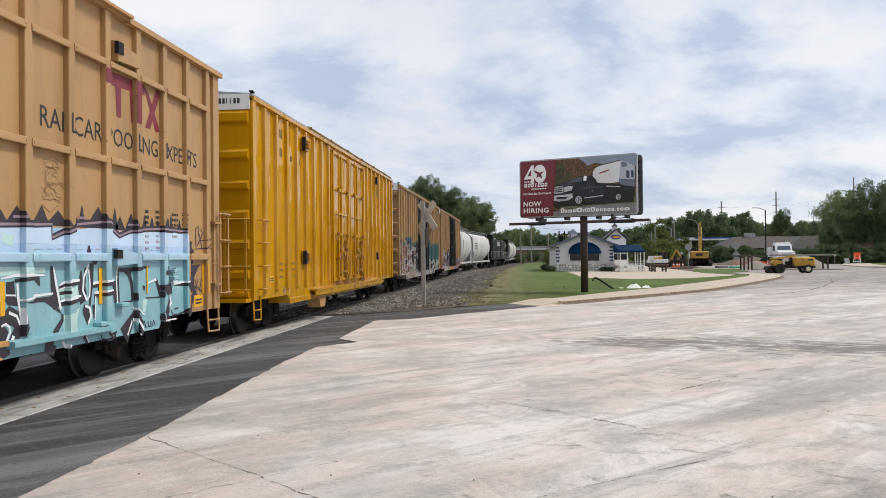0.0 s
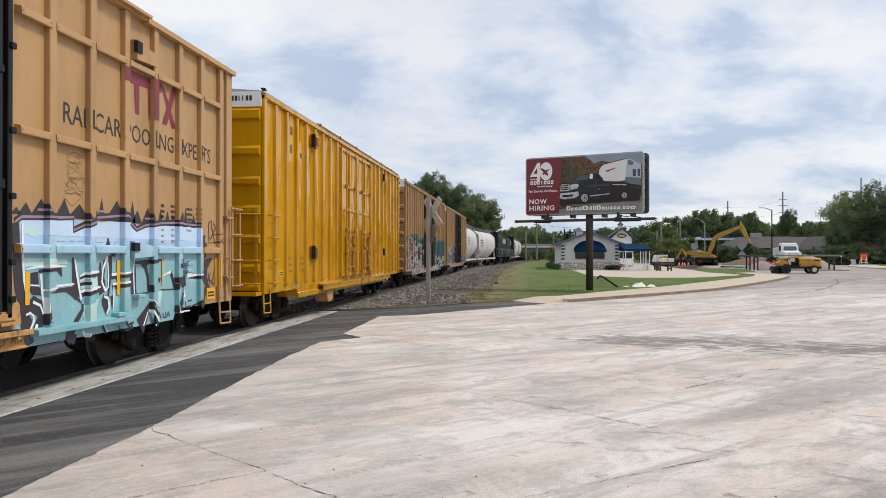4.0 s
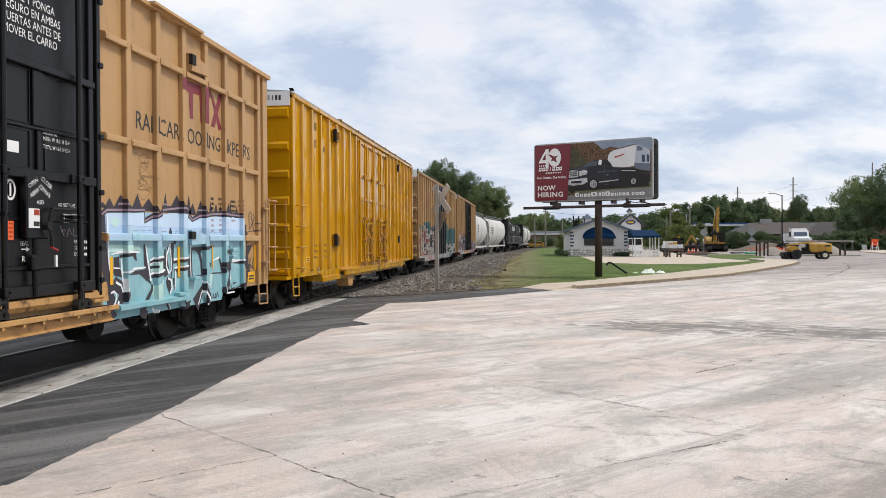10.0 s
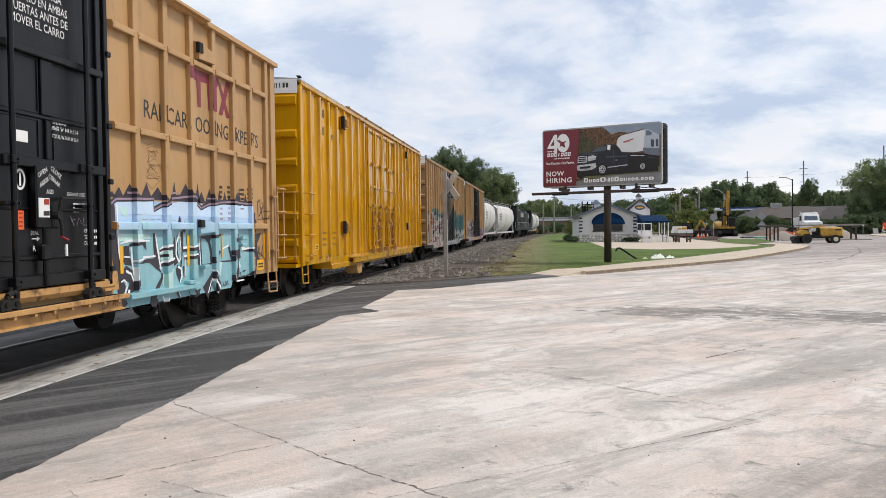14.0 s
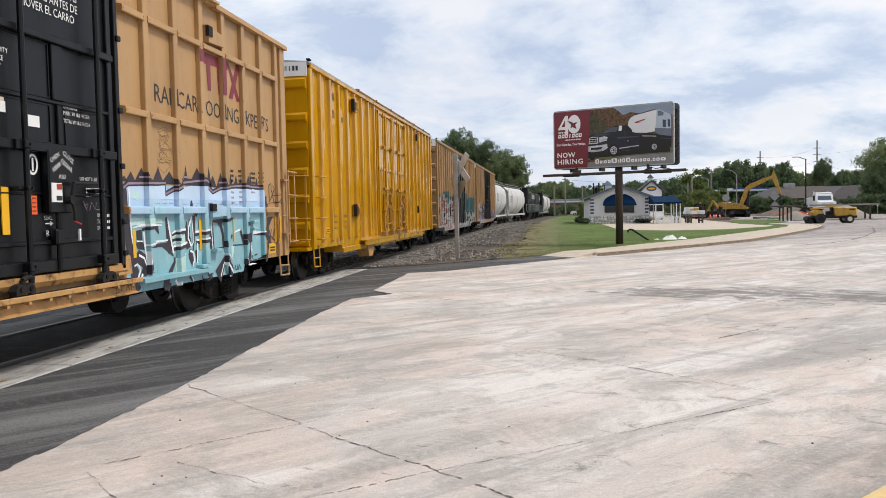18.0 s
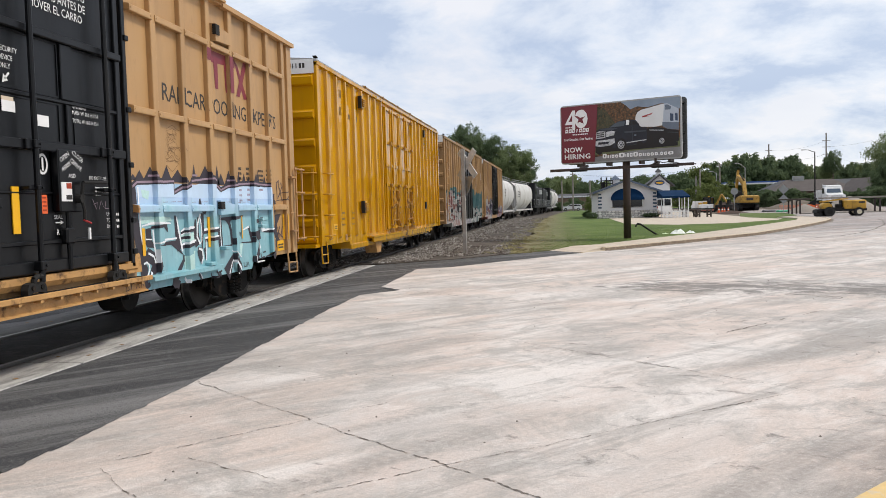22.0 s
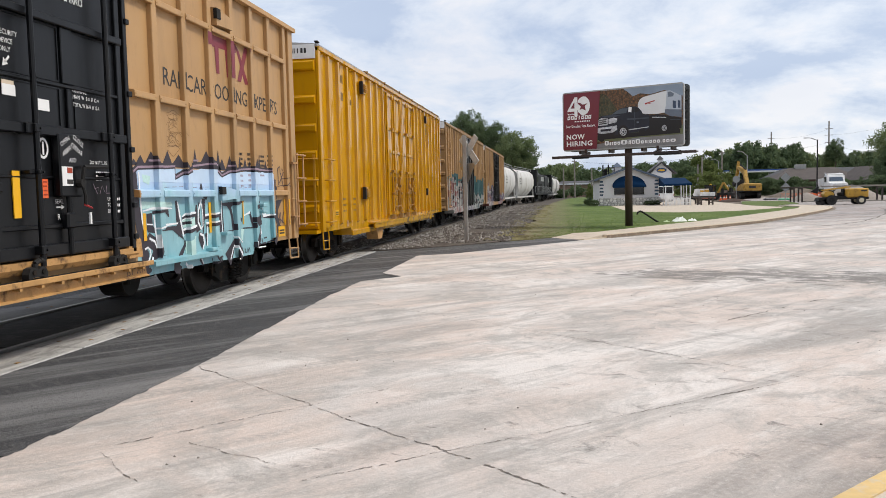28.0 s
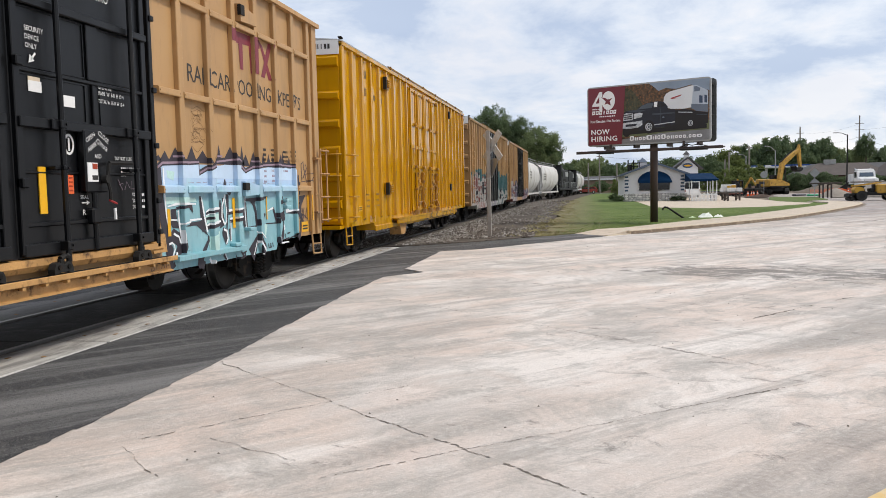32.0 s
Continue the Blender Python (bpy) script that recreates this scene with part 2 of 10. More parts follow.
    c = mixc(nt, ramp(nt, grit, 0.44, 0.66, 0, 0.22), c, c4(tone[3], 0.75))
    pale_grit = noise_of(nt, vec, 23, 6, 0.8)
    c = mixc(nt, ramp(nt, pale_grit, 0.54, 0.68, 0, 0.3), c, c4(tone[2], 1.15))
    speck = noise_of(nt, vec, 9, 6, 0.85)
    c = mixc(nt, ramp(nt, speck, 0.63, 0.69, 0, 0.5), c, c4(tone[3], 0.5))
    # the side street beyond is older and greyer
    yy = nd(nt, "ShaderNodeSeparateXYZ", {"Vector": vec}).outputs["Y"]
    age = nd(nt, "ShaderNodeMath", {0: noise_of(nt, stretched(nt, along, 0.1, 0.4, 1), 0.5, 5, 0.65), 1: 26.0, 2: yy}, operation="MULTIPLY_ADD").outputs[0]
    c = mixc(nt, ramp(nt, age, 46, 58), c, mixc(nt, 1.0, c, (worn, worn * 0.985, worn, 1), "MULTIPLY"))
    nt.links.new(c, b.inputs["Base Color"])
    h = noise_of(nt, vec, 26, 6, 0.7)
    nt.links.new(nd(nt, "ShaderNodeBump", {"Height": h, "Strength": 0.45, "Distance": 0.02}).outputs[0], b.inputs["Normal"])
    return m


def leaf_mat(name, col):
    """Thin leaves that let light through."""
    m, nt, b, vec = start(name, 0.7, 0, 0.25)
    big, r = noise_of(nt, vec, 1.6, 3), nd(nt, "ShaderNodeObjectInfo").outputs["Random"]
    isl = nd(nt, "ShaderNodeNewGeometry").outputs["Random Per Island"]
    c = mixc(nt, ramp(nt, big, 0.3, 0.7), c4(col, 0.7), c4(col, 1.3))
    c = mixc(nt, 0.5, c, mixc(nt, isl, c4(col, 0.6), c4((col[0] * 1.25, col[1] * 1.1, col[2]), 1.3)))
    c = mixc(nt, 0.35, c, mixc(nt, r, c4(col, 0.75), c4((col[0] * 1.1, col[1], col[2]), 1.15)))
    nt.links.new(c, b.inputs["Base Color"])
    tr = nd(nt, "ShaderNodeBsdfTranslucent", {"Color": c})
    mx = nd(nt, "ShaderNodeMixShader", {0: 0.45, 1: b.outputs[0], 2: tr.outputs[0]})
    nt.links.new(mx.outputs[0], nt.nodes["Material Output"].inputs["Surface"])
    return m


def stone_mat(name, tones):
    """Crushed stone, each piece of its own tone from dark to pale."""
    m, nt, b, vec = start(name, 0.9, 0, 0.2)
    isl = nd(nt, "ShaderNodeNewGeometry").outputs["Random Per Island"]
    c = mixc(nt, ramp(nt, isl, 0.0, 0.55), c4(tones[0]), c4(tones[1]))
    c = mixc(nt, ramp(nt, isl, 0.55, 1.0), c, c4(tones[2]))
    c = mixc(nt, ramp(nt, noise_of(nt, vec, 30, 4), 0.4, 0.7, 0, 0.4), c, c4(tones[0]))
    nt.links.new(c, b.inputs["Base Color"])
    return m


def asphalt_mat():
    """Young asphalt: dark binder with pale chips of stone, dusty tyre tracks across it and scuffed bars."""
    m, nt, b, vec = start("fresh_asphalt", 0.85, 0, 0.3)
    c = mixc(nt, ramp(nt, noise_of(nt, vec, 0.5, 5, 0.6, 0.4), 0.36, 0.66), (0.040, 0.040, 0.042, 1), (0.070, 0.070, 0.072, 1))
    turned = stretched(nt, vec, 1, 1, 1, -47)
    dust = noise_of(nt, stretched(nt, turned, 0.10, 1.1, 1), 1.0, 7, 0.66, 0.6)
    c = mixc(nt, ramp(nt, dust, 0.50, 0.65, 0, 0.7), c, (0.25, 0.246, 0.242, 1))
    fine_dust = noise_of(nt, stretched(nt, turned, 0.26, 3.4, 1), 1.0, 7, 0.7, 0.4)
    c = mixc(nt, ramp(nt, fine_dust, 0.52, 0.68, 0, 0.6), c, (0.24, 0.236, 0.232, 1))
    scuffs = noise_of(nt, stretched(nt, turned, 7.0, 1.6, 1), 1.3, 5, 0.7, 0.6)
    c = mixc(nt, ramp(nt, scuffs, 0.56, 0.66, 0, 0.35), c, (0.16, 0.157, 0.152, 1))
    chips = noise_of(nt, vec, 85, 3, 0.7)
    c = mixc(nt, ramp(nt, chips, 0.56, 0.66, 0, 0.6), c, (0.26, 0.255, 0.245, 1))
    pits = noise_of(nt, vec, 48, 4, 0.75)
    c = mixc(nt, ramp(nt, pits, 0.54, 0.66, 0, 0.75), c, (0.018, 0.018, 0.018, 1))
    nt.links.new(c, b.inputs["Base Color"])
    nt.links.new(nd(nt, "ShaderNodeBump", {"Height": noise_of(nt, vec, 70, 5, 0.7), "Strength": 0.7, "Distance": 0.02}).outputs[0], b.inputs["Normal"])
    return m


def panel_mat():
    """Pale crossing concrete, blackened by tyres and oil in streaks along the rails."""
    m, nt, b, vec = start("crossing_panel", 0.8, 0, 0.3)
    c = mixc(nt, ramp(nt, noise_of(nt, vec, 1.2, 5, 0.6), 0.35, 0.65), (0.44, 0.43, 0.41, 1), (0.56, 0.545, 0.52, 1))
    worn = noise_of(nt, stretched(nt, vec, 2.6, 0.45, 1), 1.6, 8, 0.72, 0.5)
    c = mixc(nt, ramp(nt, worn, 0.46, 0.60, 0, 0.8), c, (0.15, 0.145, 0.14, 1))
    x = nd(nt, "ShaderNodeSeparateXYZ", {"Vector": vec}).outputs["X"]
    rim = nd(nt, "ShaderNodeMath", {0: noise_of(nt, stretched(nt, vec, 1, 0.5, 1), 2.4, 7, 0.7), 1: 0.5, 2: x}, operation="MULTIPLY_ADD").outputs[0]
    c = mixc(nt, ramp(nt, rim, -5.86, -5.74, 0.85, 0), c, (0.11, 0.105, 0.10, 1))
    c = mixc(nt, ramp(nt, noise_of(nt, vec, 50, 4, 0.75), 0.4, 0.66, 0, 0.4), c, (0.22, 0.21, 0.20, 1))
    nt.links.new(c, b.inputs["Base Color"])
    nt.links.new(nd(nt, "ShaderNodeBump", {"Height": noise_of(nt, vec, 40, 6, 0.7), "Strength": 0.35, "Distance": 0.02}).outputs[0], b.inputs["Normal"])
    return m


def gloss_paint(name, col, rough=0.16):
    """Glossy rail-car enamel on plate that has buckled in tall soft waves, with thin rusty runs."""
    m, nt, b, vec = start(name, rough, 0, 0.36)
    c = mixc(nt, ramp(nt, noise_of(nt, vec, 0.7, 3), 0.3, 0.7), c4(col, 0.92), c4(col, 1.08))
    runs = noise_of(nt, stretched(nt, vec, 1, 1.6, 0.12), 2.6, 6, 0.65)
    c = mixc(nt, ramp(nt, runs, 0.56, 0.72, 0, 0.45), c, c4((col[0] * 0.6, col[1] * 0.58, col[2] + 0.006)))
    nt.links.new(c, b.inputs["Base Color"])
    nt.links.new(ramp(nt, runs, 0.45, 0.75, rough, rough + 0.25), b.inputs["Roughness"])
    waves = noise_of(nt, stretched(nt, vec, 1, 1.2, 0.6), 1.0, 2, 0.4, 0.3)
    nt.links.new(nd(nt, "ShaderNodeBump", {"Height": waves, "Strength": 0.8, "Distance": 0.16}).outputs[0], b.inputs["Normal"])
    return m


M = {}
M["concrete"] = concrete_mat("road_concrete", [(0.603, 0.516, 0.460), (0.538, 0.496, 0.464), (0.722, 0.680, 0.642), (0.328, 0.304, 0.280), (0.352, 0.336, 0.312)])
M["concrete_plain"] = concrete_mat("older_road_concrete", [(0.344, 0.305, 0.280), (0.318, 0.297, 0.284), (0.430, 0.404, 0.387), (0.206, 0.194, 0.185), (0.232, 0.219, 0.211)])
M["walk"] = ground_mat("pavement_concrete", [(0.53, 0.45, 0.36), (0.60, 0.52, 0.425), (0.43, 0.365, 0.30)], 0.8, 0.9, 0.25, 25)
M["asphalt"] = asphalt_mat()
# asphalt between the rails, base colour lowered to deepen the train's shade
M["gauge"] = ground_mat("shade_dark_asphalt", [(0.030, 0.029, 0.028), (0.058, 0.056, 0.053), (0.09, 0.085, 0.08)], 0.8, 0.8, 0.5, 60, 90)
M["kerb"] = ground_mat("kerb_concrete", [(0.60, 0.50, 0.37), (0.67, 0.58, 0.45), (0.46, 0.38, 0.29)], 1.1, 0.9, 0.3, 30)
# kerb face: staining and the face's shade together put into one brown
M["kerb_shade_stain"] = ground_mat("shaded_stained_kerb_face", [(0.20, 0.15, 0.11), (0.32, 0.25, 0.18), (0.45, 0.37, 0.28)], 1.3, 0.95, 0.4, 30)
M["panel"] = panel_mat()
M["grass"] = ground_mat("grass_ground", [(0.085, 0.128, 0.032), (0.118, 0.162, 0.045), (0.16, 0.175, 0.07)], 0.6, 1.0, 0.9, 9, 14)
M["dirt"] = ground_mat("bare_dirt", [(0.16, 0.13, 0.10), (0.22, 0.185, 0.15), (0.12, 0.10, 0.08)], 0.5, 1.0, 0.8, 14)
M["dark_soil"] = ground_mat("dark_dug_soil", [(0.075, 0.05, 0.038), (0.11, 0.075, 0.058), (0.05, 0.036, 0.03)], 0.6, 1.0, 0.9, 12)
M["ballast"] = ground_mat("ballast_bed", [(0.075, 0.063, 0.052), (0.15, 0.13, 0.11), (0.042, 0.036, 0.03)], 0.9, 1.0, 1.0, 9, 22)
M["stone"] = stone_mat("ballast_stone", [(0.06, 0.05, 0.042), (0.17, 0.15, 0.13), (0.46, 0.44, 0.41)])
M["gravel"] = ground_mat("gravel_pile", [(0.29, 0.255, 0.22), (0.34, 0.30, 0.26), (0.24, 0.21, 0.18)], 0.8, 1.0, 0.6, 14)
M["rail"] = mat("rail_steel", (0.14, 0.115, 0.10), 0.5, 0.6, 0.2, 3)
M["rail_head"] = mat("rail_head", (0.20, 0.19, 0.18), 0.45, 0.8, 0.1, 3)
M["crack"] = mat("joint_filler", (0.17, 0.145, 0.125), 0.95, var=0.5, scale=9)
M["yellow_kerb"] = mat("yellow_kerb_paint", (0.64, 0.45, 0.19), 0.7, var=0.2, dirt=(0.5, 0.46, 0.4), dirt_amount=0.5, dirt_scale=7)
M["white_mark"] = mat("road_paint", (0.74, 0.74, 0.72), 0.7, var=0.1)
M["tan"] = mat("tan_boxcar_paint", (0.46, 0.27, 0.113), 0.5, var=0.09, scale=0.8, dirt=(0.30, 0.19, 0.10), dirt_amount=0.15, dirt_scale=1.6, streak=True)
M["tan2"] = mat("weathered_tan_paint", (0.42, 0.225, 0.075), 0.6, var=0.15, scale=0.9, dirt=(0.20, 0.12, 0.07), dirt_amount=0.4, dirt_scale=1.6, streak=True)
M["yellow_rail"] = mat("yellow_rail_paint", (0.47, 0.235, 0.008), 0.55, var=0.1)
M["rust_brown"] = mat("rusty_brown_iron", (0.27, 0.14, 0.03), 0.75, var=0.4, scale=5)
M["brown_text"] = mat("worn_stencil", (0.16, 0.09, 0.015), 0.6, var=0.3)
M["yellow"] = gloss_paint("yellow_boxcar_paint", (0.52, 0.255, 0.002), 0.10)
M["chipped_yellow"] = mat("chipped_yellow_paint", (0.42, 0.20, 0.008), 0.45, var=0.2, scale=4, dirt=(0.10, 0.045, 0.015), dirt_amount=0.55, dirt_scale=7)
M["black"] = mat("black_door_paint", (0.0055, 0.006, 0.0072), 0.34, spec=0.27, var=0.25, scale=1.1, dirt=(0.016, 0.0155, 0.015), dirt_amount=0.15, dirt_scale=1.8, streak=True)
M["rust_yellow"] = mat("rusty_sill_paint", (0.50, 0.275, 0.095), 0.55, var=0.20, scale=3.5, dirt=(0.065, 0.03, 0.016), dirt_amount=0.34, dirt_scale=5.5)
M["under"] = mat("running_gear_iron", (0.010, 0.009, 0.008), 0.85, 0.1, 0.3, 3, spec=0.25, dirt=(0.075, 0.05, 0.035), dirt_amount=0.35, dirt_scale=4)
M["wheel"] = mat("wheel_steel", (0.024, 0.019, 0.016), 0.6, 0.5, 0.3, 4)
M["tread"] = mat("wheel_tread", (0.22, 0.21, 0.20), 0.35, 0.85, 0.1, 4)
M["galv"] = mat("galvanised_steel", (0.36, 0.36, 0.35), 0.5, 0.6, 0.15, 2)
M["white"] = mat("white_paint", (0.78, 0.78, 0.77), 0.55, var=0.05)
M["offwhite"] = mat("stencil_white", (0.74, 0.74, 0.73), 0.6, var=0.08)
M["grey_text"] = mat("stencil_black", (0.03, 0.028, 0.026), 0.6, var=0.1)
M["maroon"] = mat("maroon_paint", (0.19, 0.022, 0.035), 0.5, var=0.1)
M["blue_paint"] = mat("light_blue_spray", (0.52, 0.66, 0.82), 0.5, var=0.08, scale=1.2)
M["teal_paint"] = mat("teal_spray", (0.25, 0.55, 0.58), 0.4, var=0.2, scale=1.4)
M["spray_dark"] = mat("dark_spray", (0.036, 0.030, 0.040), 0.55, var=0.15)
M["spray_white"] = mat("white_spray", (0.82, 0.84, 0.86), 0.55, var=0.1)
M["spray_mauve_dark"] = mat("brown_violet_marker", (0.075, 0.05, 0.055), 0.6, var=0.2)
M["spray_mauve"] = mat("mauve_spray", (0.30, 0.22, 0.27), 0.55, var=0.12)
M["orange"] = mat("orange_plastic", (0.80, 0.13, 0.03), 0.5, var=0.1)
M["amber"] = mat("amber_reflector", (0.80, 0.42, 0.01), 0.35, var=0.06)
M["brown_steel"] = mat("brown_painted_steel", (0.045, 0.030, 0.026), 0.55, var=0.2, scale=2)
M["grey_frame"] = mat("grey_painted_frame", (0.36, 0.37, 0.37), 0.5, var=0.1)
M["hopper"] = mat("hopper_white_paint", (0.55, 0.54, 0.52), 0.55, var=0.07, scale=0.7, dirt=(0.30, 0.26, 0.22), dirt_amount=0.35, dirt_scale=1.2, streak=True)
M["loco"] = mat("black_locomotive_paint", (0.014, 0.014, 0.015), 0.6, var=0.3, scale=2, spec=0.25)
M["machine"] = mat("machine_yellow", (0.50, 0.28, 0.03), 0.5, var=0.15, scale=2, dirt=(0.14, 0.09, 0.04), dirt_amount=0.3, dirt_scale=3)
M["worn_machine"] = mat("worn_machine_yellow", (0.42, 0.24, 0.035), 0.6, var=0.2, scale=2, dirt=(0.07, 0.05, 0.03), dirt_amount=0.4, dirt_scale=3)
# windscreen with the sky's bluish reflection put into its base colour
M["sky_glass"] = mat("sky_reflection_windscreen", (0.07, 0.10, 0.14), 0.08, var=0.05)
M["red_car"] = mat("dull_red_car_paint", (0.35, 0.05, 0.03), 0.35, var=0.06)
M["rubber"] = mat("tyre_rubber", (0.022, 0.021, 0.020), 0.85, var=0.2)
M["dark"] = mat("dark_iron", (0.018, 0.017, 0.016), 0.75, 0.1, 0.25, 3, spec=0.3)
M["wood"] = mat("weathered_wood", (0.25, 0.225, 0.195), 0.85, var=0.25, scale=3)
M["timber"] = mat("dark_tie_timber", (0.075, 0.06, 0.05), 0.9, var=0.3, scale=4)
M["leaf"] = leaf_mat("leaf_green", (0.18, 0.235, 0.112))
M["leaf2"] = leaf_mat("leaf_dark_green", (0.122, 0.175, 0.092))
M["leaf3"] = leaf_mat("leaf_light_green", (0.15, 0.195, 0.065))
M["bark"] = mat("bark", (0.10, 0.08, 0.06), 0.95, var=0.3, scale=4)
M["stucco"] = mat("white_stucco", (0.66, 0.65, 0.66), 0.85, var=0.05, scale=0.8, bump=0.15, bump_scale=40)
M["blue"] = mat("navy_blue_canvas", (0.004, 0.024, 0.066), 0.9, var=0.15, scale=2, spec=0.08)
M["roof"] = mat("grey_shingle", (0.075, 0.075, 0.08), 0.9, var=0.2, scale=2)
M["brownroof"] = mat("brown_shingle", (0.088, 0.074, 0.068), 0.9, var=0.15, scale=1.2)
M["brick"] = mat("dark_brick", (0.12, 0.075, 0.06), 0.9, var=0.2, scale=1.5)
M["fieldstone"] = mat("fieldstone", (0.62, 0.60, 0.56), 0.9, var=0.2, scale=2, rand=0.8)
M["chrome"] = mat("polished_metal", (0.6, 0.6, 0.6), 0.25, 0.9, 0.05)
M["plastic_bag"] = mat("white_plastic_sheet", (0.75, 0.78, 0.72), 0.5, var=0.08)


def glass(name, tint=(0.03, 0.035, 0.04)):
    m, nt, b, vec = start(name, 0.06, 0, 0.6)
    b.inputs["Base Color"].default_value = c4(tint)
    return m


M["glass"] = glass("dark_window_glass", (0.012, 0.014, 0.016))

# ---- building tools ----
def link(name, bm, material, parent=None, label="", smooth=False):
    me = bpy.data.meshes.new(name)
    bm.to_mesh(me)
    bm.free()
    if smooth:
        for f in me.polygons:
            f.use_smooth = True
    for mt in material if isinstance(material, (list, tuple)) else [material]:
        me.materials.append(mt)
    ob = new(name, me)
    if parent:
        ob.parent = parent
    if label:
        ob["label"] = label
    return ob


def part(name, bm, material, parent, label="", smooth=False):
    return link(name, bm, material, parent, label, smooth)


def thing(name, m, label, category, group="", kind=""):
    ob = new(name)
    ob.empty_display_size = 0.2
    ob.matrix_basis = m
    return tagged(ob, label, category, group, kind)


def B():
    return bmesh.new()


def box(bm, x0, x1, y0, y1, z0, z1, bevel=0.0):
    vs = [bm.verts.new((x, y, z)) for z in (z0, z1) for y in (y0, y1) for x in (x0, x1)]
    fs = [bm.faces.new([vs[i] for i in f]) for f in ((0, 2, 3, 1), (4, 5, 7, 6), (0, 1, 5, 4), (2, 6, 7, 3), (0, 4, 6, 2), (1, 3, 7, 5))]
    if bevel:
        bmesh.ops.bevel(bm, geom=list({e for f in fs for e in f.edges}), offset=bevel, segments=1, affect="EDGES", profile=0.5)
    return bm


def frame_of(p0, p1):
    d = Vector(p1) - Vector(p0)
    z = d.normalized()
    x = z.cross(Vector((0, 0, 1)))
    x = x.normalized() if x.length > 1e-4 else Vector((1, 0, 0))
    return d.length, x, z.cross(x), z


def rod(bm, p0, p1, r0, r1=None, n=8, caps=True):
    """A round bar or cone from p0 to p1."""
    r1 = r0 if r1 is None else r1
    length, ax, ay, az = frame_of(p0, p1)
    rings = []
    for p, r in ((Vector(p0), r0), (Vector(p1), r1)):
        rings.append([bm.verts.new(p + ax * (math.cos(a) * r) + ay * (math.sin(a) * r)) for a in [2 * math.pi * k / n for k in range(n)]])
    for k in range(n):
        bm.faces.new((rings[0][k], rings[1][k], rings[1][(k + 1) % n], rings[0][(k + 1) % n]))
    if caps:
        bm.faces.new(rings[0])
        bm.faces.new(rings[1][::-1])
    return bm


def bar(bm, p0, p1, w, h):
    """A square bar from p0 to p1, w across and h in its other way."""
    length, ax, ay, az = frame_of(p0, p1)
    vs = []
    for p in (Vector(p0), Vector(p1)):
        for sx, sy in ((-1, -1), (1, -1), (1, 1), (-1, 1)):
            vs.append(bm.verts.new(p + ax * (sx * w / 2) + ay * (sy * h / 2)))
    for f in ((3, 2, 1, 0), (4, 5, 6, 7), (0, 1, 5, 4), (1, 2, 6, 5), (2, 3, 7, 6), (3, 0, 4, 7)):
        bm.faces.new([vs[i] for i in f])
    return bm


def path_tube(bm, pts, r, n=6):
    for a, b in zip(pts, pts[1:]):
        rod(bm, a, b, r, r, n)
    return bm


def slab(bm, poly, z0, z1):
    """A flat outline (x, y) given thickness from z0 to z1."""
    lo = [bm.verts.new((x, y, z0)) for x, y in poly]
    hi = [bm.verts.new((x, y, z1)) for x, y in poly]
    bm.faces.new(lo[::-1])
    bm.faces.new(hi)
    n = len(poly)
    for k in range(n):
        bm.faces.new((lo[k], lo[(k + 1) % n], hi[(k + 1) % n], hi[k]))
    bmesh.ops.recalc_face_normals(bm, faces=bm.faces[:])
    return bm


def extrude_x(bm, prof, x0, x1):
    """A profile of (y, z) given depth from x0 to x1."""
    lo = [bm.verts.new((x0, y, z)) for y, z in prof]
    hi = [bm.verts.new((x1, y, z)) for y, z in prof]
    fs = [bm.faces.new(lo[::-1]), bm.faces.new(hi)]
    n = len(prof)
    for k in range(n):
        fs.append(bm.faces.new((lo[k], lo[(k + 1) % n], hi[(k + 1) % n], hi[k])))
    bmesh.ops.recalc_face_normals(bm, faces=fs)
    return bm


def extrude_y(bm, prof, y0, y1):
    """A profile of (x, z) given depth from y0 to y1."""
    lo = [bm.verts.new((x, y0, z)) for x, z in prof]
    hi = [bm.verts.new((x, y1, z)) for x, z in prof]
    fs = [bm.faces.new(lo[::-1]), bm.faces.new(hi)]
    n = len(prof)
    for k in range(n):
        fs.append(bm.faces.new((lo[k], lo[(k + 1) % n], hi[(k + 1) % n], hi[k])))
    bmesh.ops.recalc_face_normals(bm, faces=fs)
    return bm


def clip(poly, axis, at, keep_above):
    """A convex or simple outline cut by a line."""
    out = []
    for a, b in zip(poly, poly[1:] + poly[:1]):
        ia, ib = (a[axis] >= at) == keep_above, (b[axis] >= at) == keep_above
        if ia:
            out.append(a)
        if ia != ib:
            k = (at - a[axis]) / (b[axis] - a[axis])
            out.append((a[0] + k * (b[0] - a[0]), a[1] + k * (b[1] - a[1])))
    return out


